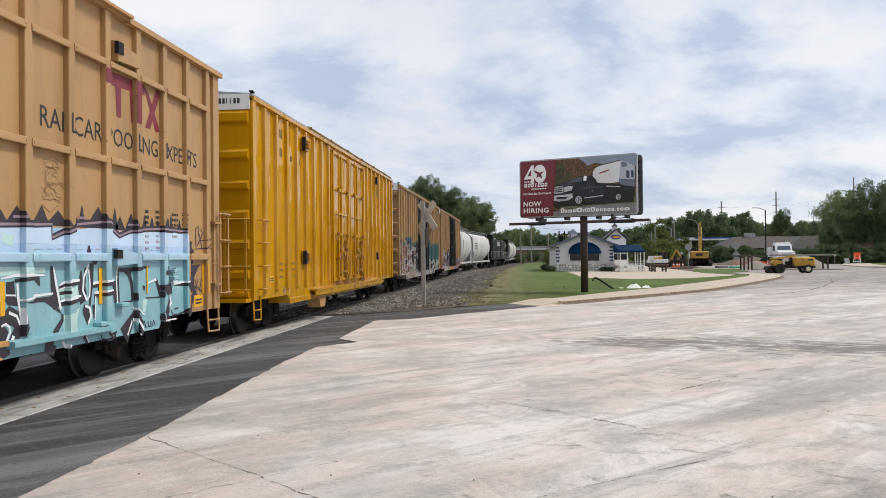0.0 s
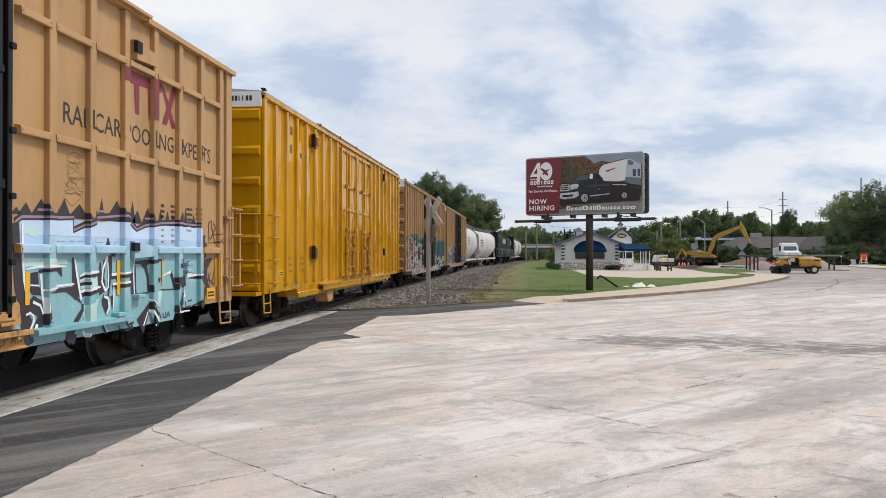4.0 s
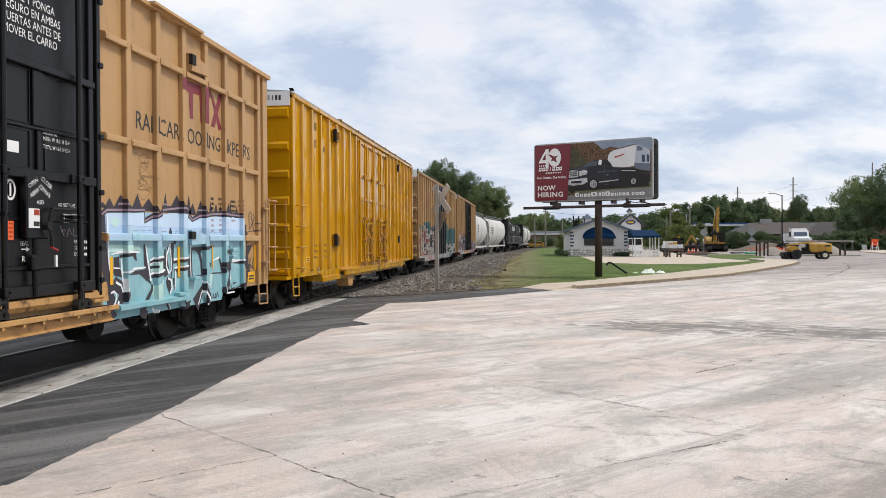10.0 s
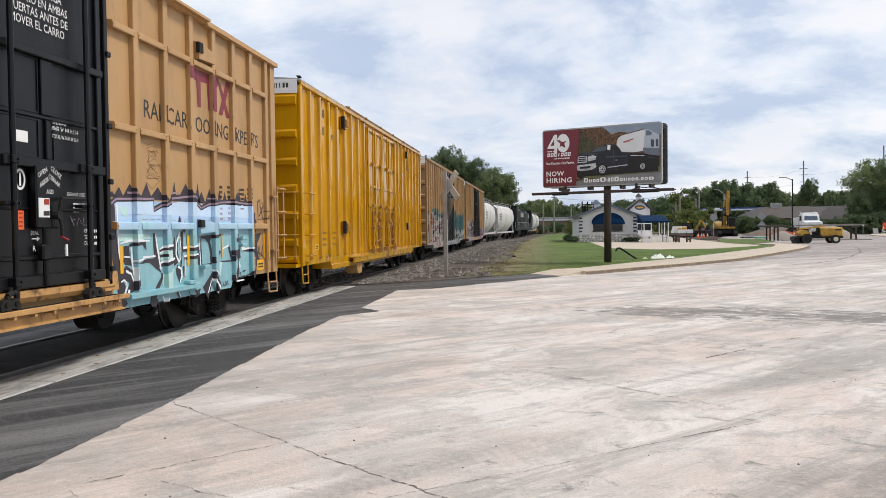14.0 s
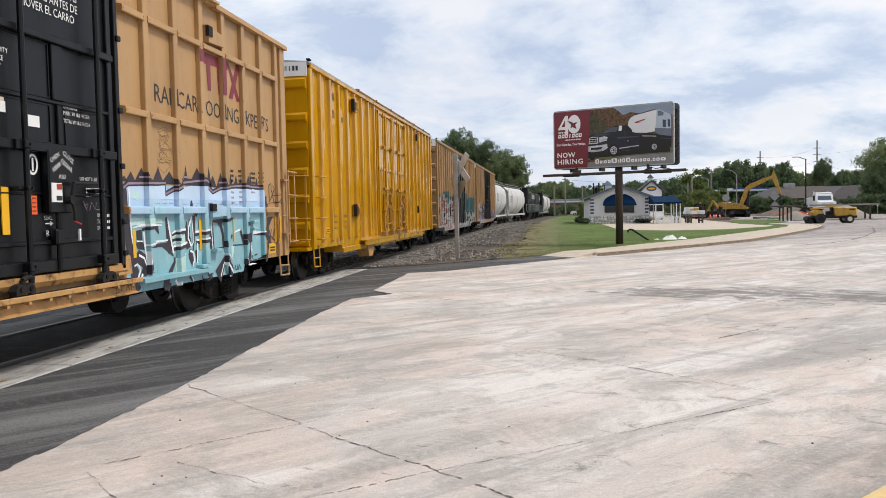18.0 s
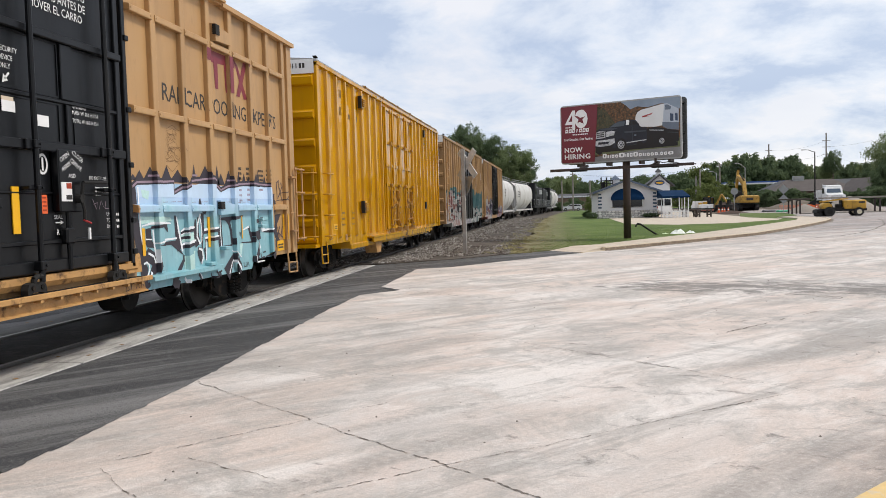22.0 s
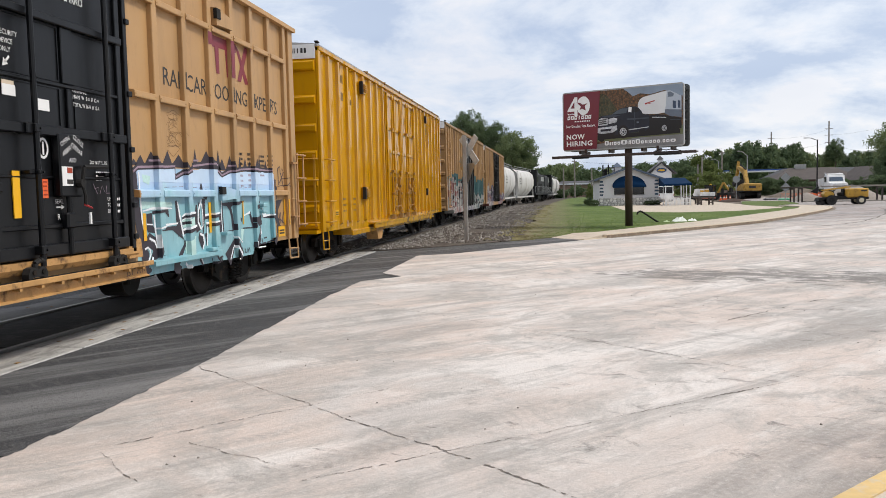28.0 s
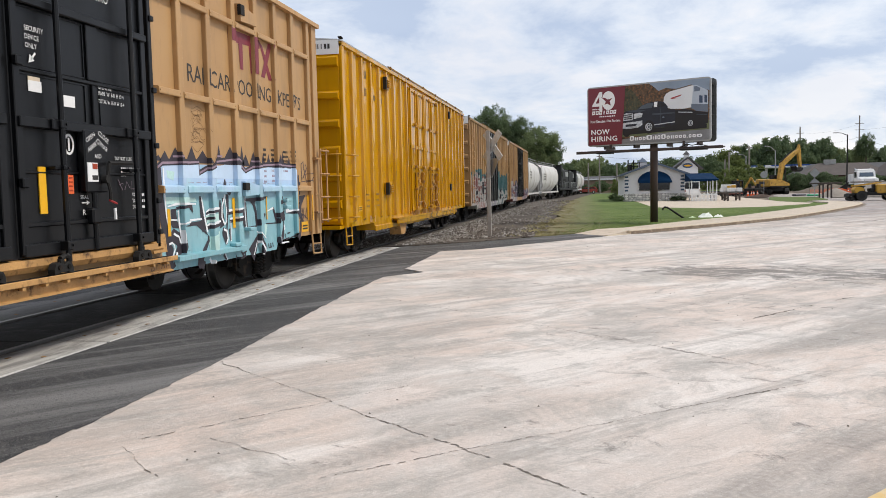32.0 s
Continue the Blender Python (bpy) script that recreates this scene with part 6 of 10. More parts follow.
decal("chalk_tag", strokes(([(1.82, 1.86), (1.9, 1.74), (1.92, 1.82), (1.84, 1.80)], 0.008), ([(1.95, 1.74), (2.0, 1.84), (2.06, 1.76)], 0.008), ([(2.1, 1.84), (2.08, 1.75), (2.18, 1.75), (2.2, 1.83), (2.3, 1.76)], 0.008)), flat, M["spray_mauve"], near, 0.006)
# door frame, sill and track
bm = B()
box(bm, 1.49, 1.545, -0.058, 0.058, 1.06, 5.0, 0.006)
part("centre_post", bm, M["black"], tan_car)
for z in (1.81, 3.0):
    bm = B()
    box(bm, X0, X0 + 0.09, 0.07, 0.16, z - 0.05, z + 0.05, 0.012)
    part("hinge_block", bm, M["black"], near)
bm = B()
for y in (-2.66, 2.58):
    box(bm, 1.49, 1.60, y - 0.04 if y < 0 else y - 0.0, y + 0.0 if y < 0 else y + 0.08, 1.0, 5.02, 0.008)
box(bm, 1.49, 1.60, -2.66, 2.66, 4.98, 5.06)
door_frame = part("door_frame", bm, M["black"], tan_car)
for z in (4.7, 3.9, 3.0, 2.3, 1.6, 1.2):
    bm = B()
    box(bm, 1.57, 1.63, 2.60, 2.69, z - 0.035, z + 0.035, 0.01)
    part("door_stop", bm, M["black"], door_frame)
bm = B()
extrude_y(bm, [(1.49, 0.92), (1.56, 0.92), (1.60, 0.98), (1.60, 1.05), (1.49, 1.06)], -2.75, 2.72)
part("door_sill", bm, M["rust_yellow"], tan_car, "chipped rusty yellow door sill")
bm = B()
extrude_x(bm, [(2.50, 0.92), (2.84, 0.92), (2.80, 1.15), (2.72, 1.20), (2.66, 1.08), (2.50, 1.065)], 1.47, 1.585)
part("sill_gusset", bm, M["rust_yellow"], tan_car)
bm = B()
box(bm, 1.685, 1.72, -5.4, 2.86, 0.812, 0.872, 0.006)
box(bm, 1.50, 1.685, -5.4, 2.86, 0.835, 0.850)
extrude_y(bm, [(1.58, 0.835), (1.62, 0.835), (1.62, 0.70), (1.66, 0.685), (1.66, 0.67), (1.58, 0.67)], -5.4, 2.84)
for k in range(24):
    y = -5.2 + k * 0.34
    box(bm, 1.66, 1.71, y - 0.022, y + 0.022, 0.778, 0.815)
    rod(bm, (1.62, y, 0.795), (1.70, y, 0.795), 0.016, 0.016, 6)
track_ = part("door_track", bm, M["rust_yellow"], tan_car, "rusty yellow door track along the sill")
# black sheet for the dirty track top and the deep shade between flanges
bm = B()
box(bm, 1.52, 1.684, -5.4, 2.86, 0.8505, 0.862)
part("grease", bm, M["under"], track_, "black grime and painted shade on the track")
decal("spray_tag", strokes(([(2.35, 0.71), (2.38, 0.79), (2.44, 0.72), (2.36, 0.71)], 0.012), ([(2.48, 0.72), (2.5, 0.80), (2.56, 0.79)], 0.012), ([(2.6, 0.72), (2.64, 0.80), (2.68, 0.72)], 0.012), ([(2.72, 0.72), (2.74, 0.8), (2.78, 0.74), (2.82, 0.8), (2.84, 0.72)], 0.012), ([(2.88, 0.72), (2.92, 0.8), (2.97, 0.72)], 0.012)),
      [(-9, 9, 1.62)], M["spray_dark"], tan_car, 0.004)
underframe(tan_car, HALF)
for y in (-7.12, 7.12):
    bogie(tan_car, y)
for s in (1, -1):
    coupler(tan_car, s * HALF, s)
bm = B()
rod(bm, (0.7, 3.45, 0.58), (1.05, 3.45, 0.58), 0.25, 0.25, 16)
path_tube(bm, [(1.2, 1.6, 0.62), (1.3, 2.9, 0.60)], 0.02)
rod(bm, (1.3, 2.9, 0.55), (1.3, 2.9, 0.66), 0.05, 0.03, 8)
part("brake_linkage", bm, M["under"], tan_car)


# --- ribbed boxcars ---
def rib_car(s_near, length, paint, label, door, n_side, white_top=True, step_sill=True, gloss_name="side"):
    """A high boxcar with vertical ribs; s_near is the near end's place along the track."""
    half = length / 2
    car = thing("boxcar", track_pose(s_near + half), label, "boxcar", "freight cars of the train")
    xp, xo = 1.50, 1.575
    bm = B()
    prof = [(-half, 0.82), (-half + 2.7, 0.82), (-half + 2.78, 0.62), (half - 2.78, 0.62), (half - 2.7, 0.82), (half, 0.82), (half, 5.08), (-half, 5.08)]
    extrude_x(bm, prof, -xp, xp)
    part("body", bm, paint, car)
    car_roof(car, half, 5.08, 5.20, 1.53, M["galv"] if white_top else paint)
    d0, d1 = door
    posts = []
    step = 0.85
    y = -half + 0.82
    while y < d0 - 0.3:
        posts.append(y)
        y += step
    y = half - 0.82
    while y > d1 + 0.3:
        posts.append(y)
        y -= step
    for p in sorted(posts):
        bm = B()
        # pressed rib with sloping flanks
        slab(bm, [(xp - 0.01, p - 0.075), (xo - 0.008, p - 0.056), (xo, p - 0.042), (xo, p + 0.042), (xo - 0.008, p + 0.062), (xp - 0.01, p + 0.19)], 0.93, 5.02)
        for v in bm.verts:
            if v.co.x > xp:
                v.co.z += 0.06 if v.co.z < 2 else -0.05
        part("side_post", bm, paint, car)
    for e in (-half, half):
        bm = B()
        yy = e + (0.09 if e < 0 else -0.09)
        box(bm, xp - 0.02, xo - 0.01, yy - 0.09, yy + 0.09, 0.82, 5.06, 0.012)
        part("corner_post", bm, paint, car)
        bm = B()
        box(bm, -xo + 0.01, -xp + 0.02, yy - 0.09, yy + 0.09, 0.82, 5.06, 0.012)
        part("corner_post", bm, paint, car)
    bm = B()
    box(bm, 1.40, 1.575, -half * 0.52, half - 0.3, 5.125, 5.165)
    for y in np.arange(-half * 0.5, half - 0.5, 2.35):
        box(bm, 1.50, 1.60, y - 0.03, y + 0.03, 5.10, 5.18)
    part("roof_rail", bm, M["rust_brown"], car, "rusty brown rail along the roof edge")
    bm = B()
    extrude_x(bm, [(-half - 0.08, 5.185), (-half + 0.05, 5.165), (-half + 0.05, 5.14), (-half - 0.05, 5.165)], 1.50, 1.59)
    part("corner_cap", bm, M["dark"], car)
    bm = B()
    extrude_y(bm, [(xp - 0.01, 4.98), (xo + 0.01, 5.0), (xo + 0.02, 5.08), (xp - 0.01, 5.10)], -half, half)
    part("top_chord", bm, paint, car)
    # end wall with deep horizontal ribs, on the end that faces back along the train
    bm = B()
    box(bm, -1.48, 1.48, -half - 0.02, -half + 0.05, 0.9, 5.0)
    end = part("end_wall", bm, paint, car)
    for z0, z1 in ((4.54, 4.76), (3.79, 3.96), (3.15, 3.31), (2.54, 2.70), (1.91, 2.08), (1.29, 1.45), (0.90, 1.02)):
        bm = B()
        extrude_x(bm, [(-half - 0.02, z0 - 0.02), (-half - 0.10, z0), (-half - 0.115, z0 + 0.02), (-half - 0.115, z1 - 0.045), (-half - 0.10, z1 - 0.02), (-half - 0.02, z1 + 0.02)], -1.47, 1.47)
        part("end_rib", bm, paint, end)
    if white_top:
        bm = B()
        box(bm, -1.50, 1.50, -half - 0.05, -half - 0.021, 4.80, 5.12)
        plate = part("end_plate", bm, M["white"], end, "white plate across the top of the car end")
        for k in range(6):
            x = 0.85 + k * 0.079
            bm = B()
            box(bm, x, x + (0.022 if k in (2, 3) else 0.052), -half - 0.054, -half - 0.05, 4.925, 5.035)
            part("number_bar", bm, M["grey_text"], plate)
    return car, half, xp, xo, posts


def rib_bands(posts, half, xp, xo):
    return bands_of(sorted(posts), 0.045, -half, half, xp, xo)


yel, YH, yxp, yxo, yposts = rib_car(18.05, 18.72, M["yellow"], "glossy yellow high boxcar with ribbed sides, on the rails", (-2.25, 2.75), 7)
for z, y in ((4.62, -5.33), (1.72, -5.30)):
    bm = B()
    box(bm, yxp, yxo + 0.06, y - 0.18, y + 0.20, z - 0.17, z + 0.17, 0.02)
    v = part("vent_box", bm, M["yellow"], yel)
    bm = B()
    box(bm, yxo - 0.02, yxo + 0.075, y - 0.21, y - 0.12, z - 0.17, z + 0.17)
    part("vent_mouth", bm, M["dark"], v)
    for k in range(4):
        bm = B()
        box(bm, yxo + 0.0, yxo + 0.10, y - 0.08, y + 0.24, z - 0.10 + k * 0.058, z - 0.075 + k * 0.058)
        part("vent_louvre", bm, M["chipped_yellow"], v)
for z, y in ((4.66, 5.25), (1.75, 5.3)):
    bm = B()
    box(bm, yxp, yxo + 0.05, y - 0.16, y + 0.16, z - 0.14, z + 0.14, 0.02)
    v = part("vent_box", bm, M["yellow"], yel)
    bm = B()
    box(bm, yxo, yxo + 0.06, y - 0.18, y - 0.0, z - 0.14, z + 0.14)
    part("vent_mouth", bm, M["dark"], v)
# yellow double doors
for s, (a, b) in ((0, (-2.2, 0.18)), (1, (0.22, 2.70))):
    bm = B()
    box(bm, 1.50, 1.545, a, b, 0.95, 4.92, 0.01)
    door = part("plug_door", bm, M["yellow"], yel)
    for z in (4.85, 3.77, 3.05, 2.42, 1.05):
        bm = B()
        box(bm, 1.545, 1.585, a + 0.03, b - 0.03, z - 0.05, z + 0.05, 0.008)
        part("door_beam", bm, M["yellow"], door)
    for y in (a + 0.08, (a + b) / 2, b - 0.08):
        bm = B()
        box(bm, 1.54, 1.60, y - 0.05, y + 0.05, 1.0, 4.9, 0.01)
        part("door_stile", bm, M["yellow"], door)
    for y in (a + 0.55, b - 0.55):
        bm = B()
        rod(bm, (1.63, y, 0.92), (1.63, y, 4.85), 0.025, 0.025, 8)
        part("lock_rod", bm, M["yellow"], door)
        for z in (4.75, 3.77, 2.42, 1.7, 1.1):
            bm = B()
            box(bm, 1.58, 1.67, y - 0.06, y + 0.06, z - 0.04, z + 0.04, 0.01)
            part("rod_guide", bm, M["chipped_yellow"], door)
        bm = B()
        extrude_x(bm, [(y - 0.13, 0.88), (y + 0.13, 0.88), (y + 0.06, 1.02), (y - 0.06, 1.02)], 1.56, 1.68)
        part("door_roller", bm, M["rust_brown"], door)
    bm = B()
    c = (a + b) / 2
    box(bm, 1.54, 1.62, c - 0.14, c + 0.14, 1.66, 2.02, 0.015)
    rod(bm, (1.60, c, 1.84), (1.68, c, 1.84), 0.07, 0.07, 10)
    path_tube(bm, [(1.66, c, 1.84), (1.67, c + 0.10, 1.62), (1.66, c + 0.12, 1.36)], 0.02)
    path_tube(bm, [(1.63, c - 0.48, 1.74), (1.65, c - 0.2, 1.80), (1.65, c + 0.2, 1.80), (1.63, c + 0.48, 1.74)], 0.018)
    path_tube(bm, [(1.63, c - 0.46, 1.30), (1.64, c, 1.26), (1.63, c + 0.46, 1.30)], 0.018)
    for yy in (c - 0.46, c + 0.46):
        box(bm, 1.56, 1.65, yy - 0.035, yy + 0.035, 1.06, 2.26, 0.01)
        for zz in (1.2, 1.5, 1.95, 2.2):
            box(bm, 1.60, 1.68, yy - 0.06, yy + 0.06, zz - 0.03, zz + 0.03)
    part("lock_gear", bm, M["chipped_yellow"], door, "chipped yellow lock gear with rust showing")
bm = B()
box(bm, 1.50, 1.70, -4.65, 6.2, 0.83, 0.87)
box(bm, 1.64, 1.68, -4.65, 6.2, 0.70, 0.84)
part("door_track", bm, M["yellow"], yel)
bm = B()
box(bm, 1.49, 1.53, -6.6, 6.6, 0.60, 0.74, 0.01)
part("side_sill", bm, M["yellow"], yel)
bm = B()
extrude_x(bm, [(-3.9, 0.72), (-2.9, 0.72), (-3.2, 0.34), (-3.7, 0.34)], 1.2, 1.55)
part("jacking_pad", bm, M["rust_yellow"], yel)
for k in range(4):
    z = 1.05 + 0.49 * k
    bm = B()
    path_tube(bm, [(1.52, -YH + 0.36, z), (1.63, -YH + 0.37, z), (1.63, -YH + 0.88, z), (1.52, -YH + 0.89, z)], 0.019)
    box(bm, 1.49, 1.56, -YH + 0.82, -YH + 0.95, z - 0.035, z + 0.035, 0.008)
    part("side_rung", bm, M["yellow_rail"], yel)
# end ladder, handrails and step at the corner
bm = B()
for x in (0.98, 1.42):
    box(bm, x - 0.025, x + 0.025, -YH - 0.14, -YH - 0.11, 0.95, 2.62)
el_ = part("end_ladder", bm, M["yellow_rail"], yel)
for k in range(4):
    z = 1.05 + k * 0.49
    bm = B()
    path_tube(bm, [(0.93, -YH - 0.12, z), (0.98, -YH - 0.17, z), (1.42, -YH - 0.17, z), (1.52, -YH - 0.12, z)], 0.02)
    part("rung", bm, M["yellow_rail"], el_)
bm = B()
box(bm, -1.45, 1.5, -YH - 0.35, -YH, 0.80, 0.88)
part("end_platform", bm, M["yellow"], yel)
bm = B()
path_tube(bm, [(1.52, -YH + 0.05, 0.9), (1.54, -YH + 0.05, 0.42), (1.54, -YH + 0.5, 0.40), (1.52, -YH + 0.52, 0.9)], 0.018)
path_tube(bm, [(1.54, -YH + 0.05, 0.62), (1.54, -YH + 0.5, 0.61)], 0.016)
part("stirrup_step", bm, M["yellow"], yel)
YB = rib_bands(yposts, YH, yxp, yxo)
bar_text("reporting_marks", -YH + 2.08, 4.52, 0.22, 0.20, 2, YB, M["brown_text"], yel, 3)
bar_text("reporting_marks", -YH + 2.08, 4.08, 0.22, 0.20, 2, YB, M["brown_text"], yel, 4)
bar_text("reporting_marks", -YH + 2.95, 4.06, 0.18, 0.13, 2, YB, M["brown_text"], yel, 5)
bar_text("reporting_marks", -YH + 3.80, 4.06, 0.09, 0.15, 1, YB, M["brown_text"], yel, 6)
for k in range(3):
    bar_text("stencil_rows", -YH + 2.0, 1.55 - k * 0.15, 0.30, 0.045, 3, YB, M["brown_text"], yel, 60 + k)
    bar_text("stencil_rows", -YH + 3.0, 1.55 - k * 0.15, 0.30, 0.045, 3, YB, M["brown_text"], yel, 70 + k)
    bar_text("stencil_rows", 5.6, 4.4 - k * 0.15, 0.4, 0.09, 3, YB, M["brown_text"], yel, 80 + k)
decal("warning_plate", fills([(-YH + 1.22, 1.16), (-YH + 1.55, 1.16), (-YH + 1.55, 1.30), (-YH + 1.22, 1.30)]), YB, M["amber"], yel, 0.008)
decal("warning_plate_text", fills(*[[(-YH + 1.27, z), (-YH + 1.5, z), (-YH + 1.5, z + 0.025), (-YH + 1.27, z + 0.025)] for z in (1.19, 1.24)]), YB, M["grey_text"], yel, 0.012)
decal("card_holder", fills([(-YH + 2.25, 0.86), (-YH + 2.52, 0.86), (-YH + 2.52, 1.02), (-YH + 2.25, 1.02)]), YB, M["rust_yellow"], yel, 0.012)
underframe(yel, YH)
for y in (-7.0, 7.0):
    bogie(yel, y)
for s in (1, -1):
    coupler(yel, s * YH, s)

def far_graffiti(name, zones):
    """Weathered tan paint whose foot is sprayed in many colours; zones: (y0, y1, top, colours)."""
    m, nt, b, vec = start(name, 0.6)
    sep = nd(nt, "ShaderNodeSeparateXYZ", {"Vector": vec})
    big, st = noise_of(nt, vec, 0.9, 3), noise_of(nt, stretched(nt, vec, 1, 1, 0.15), 1.8, 6, 0.65)
    c = mixc(nt, ramp(nt, big, 0.3, 0.7), (0.30, 0.175, 0.072, 1), (0.40, 0.24, 0.10, 1))
    c = mixc(nt, ramp(nt, st, 0.5, 0.68, 0, 0.75), c, (0.19, 0.11, 0.06, 1))
    wob = nd(nt, "ShaderNodeMath", {0: noise_of(nt, stretched(nt, vec, 1, 0.6, 1), 1.3, 4, 0.6), 1: -1.6, 2: sep.outputs["Z"]}, operation="MULTIPLY_ADD").outputs[0]
    for y0, y1, top, cols in zones:
        n = noise_of(nt, stretched(nt, vec, 0, 1.0, 0.55), 1.9, 4, 0.55, 0.8)
        g = c4(cols[0])
        for k, col in enumerate(cols[1:]):
            at = 0.40 + 0.22 * k / max(1, len(cols) - 2)
            g = mixc(nt, ramp(nt, n, at - 0.01, at + 0.01), g, c4(col))
        f = ramp(nt, wob, top - 0.84, top - 0.80, 1, 0)
        for v, at, up in ((sep.outputs["Y"], y0, True), (sep.outputs["Y"], y1, False), (sep.outputs["X"], 1.0, True)):
            f = nd(nt, "ShaderNodeMath", {0: f, 1: ramp(nt, v, at - 0.02, at + 0.02, 0 if up else 1, 1 if up else 0)}, operation="MULTIPLY").outputs[0]
        c = mixc(nt, f, c, g)
    nt.links.new(c, b.inputs["Base Color"])
    return m


WHITE_, TEAL_, NAVY_, PINK_, LILAC_ = (0.38, 0.375, 0.35), (0.03, 0.10, 0.105), (0.018, 0.018, 0.024), (0.20, 0.075, 0.065), (0.15, 0.13, 0.18)
M["tan3"] = far_graffiti("tan_paint_with_sprayed_foot", [(-9.4, 9.4, 2.6, [TEAL_, (0.05, 0.12, 0.125), TEAL_]), (-9.3, -2.2, 2.35, [NAVY_, WHITE_, PINK_, WHITE_, NAVY_]), (-2.2, 2.8, 2.3, [NAVY_, LILAC_, WHITE_, NAVY_]), (2.8, 9.3, 1.6, [TEAL_, WHITE_, NAVY_, TEAL_])])
M["tan4"] = far_graffiti("tan_paint_with_faded_spray", [(-8.5, -2.6, 2.2, [NAVY_, LILAC_, WHITE_, PINK_, LILAC_]), (2.6, 9.3, 1.6, [WHITE_, LILAC_, PINK_, NAVY_])])
# third car: weathered tan, graffiti along its foot
car3, H3, xp3, xo3, posts3 = rib_car(38.75, 19.3, M["tan3"], "weathered tan boxcar with colourful graffiti along its foot", (-2.3, 2.3), 8)
B3 = rib_bands(posts3, H3, xp3, xo3)
bm = B()
box(bm, 1.50, 1.56, -2.3, 2.3, 0.95, 4.95, 0.01)
part("plug_door", bm, M["black"], car3, "dark plug doors")
for y in (-2.2, -1.2, 0, 1.2, 2.2):
    bm = B()
    rod(bm, (1.6, y, 0.9), (1.6, y, 4.9), 0.03, 0.03, 6)
    part("lock_rod", bm, M["dark"], car3)
ladder(car3, -H3 + 0.4, -H3 + 0.9, 1.6, 0.95, 4.6, 11, M["tan2"])
# fourth car: tan with black doors
car4, H4, xp4, xo4, posts4 = rib_car(59.55, 19.3, M["tan4"], "tan boxcar with black plug doors and faded graffiti", (-2.5, 2.5), 8)
bm = B()
box(bm, 1.50, 1.58, -2.5, 2.5, 0.95, 4.98, 0.01)
part("plug_door", bm, M["black"], car4, "black plug doors")
for y in (-2.4, -1.3, -0.1, 0.1, 1.3, 2.4):
    bm = B()
    rod(bm, (1.62, y, 0.9), (1.62, y, 4.95), 0.035, 0.035, 6)
    part("lock_rod", bm, M["dark"], car4)
for z in (1.3, 2.5, 3.7, 4.8):
    bm = B()
    box(bm, 1.58, 1.62, -2.45, 2.45, z - 0.06, z + 0.06)
    part("door_beam", bm, M["dark"], car4)
B4 = rib_bands(posts4, H4, xp4, xo4)
for car, bands, h in ((car3, B3, H3), (car4, B4, H4)):
    decal("placard", fills([(h - 1.7, 3.5), (h - 1.15, 3.5), (h - 1.15, 3.95), (h - 1.7, 3.95)]), bands, M["offwhite"], car, 0.01)
    decal("placard_mark", fills([(h - 1.55, 3.6), (h - 1.3, 3.6), (h - 1.3, 3.85), (h - 1.55, 3.85)]), bands, M["grey_text"], car, 0.014)
for car, bands, h in ((car3, B3, H3), (car4, B4, H4)):
    underframe(car, h)
    for y in (-h + 2.3, h - 2.3):
        bogie(car, y, True)
    for s in (1, -1):
        coupler(car, s * h, s)
    for k in range(4):
        bar_text("stencil_rows", h - 4.5, 4.4 - k * 0.5, 0.9, 0.22, 3, bands, M["grey_text"], car, 90 + k)


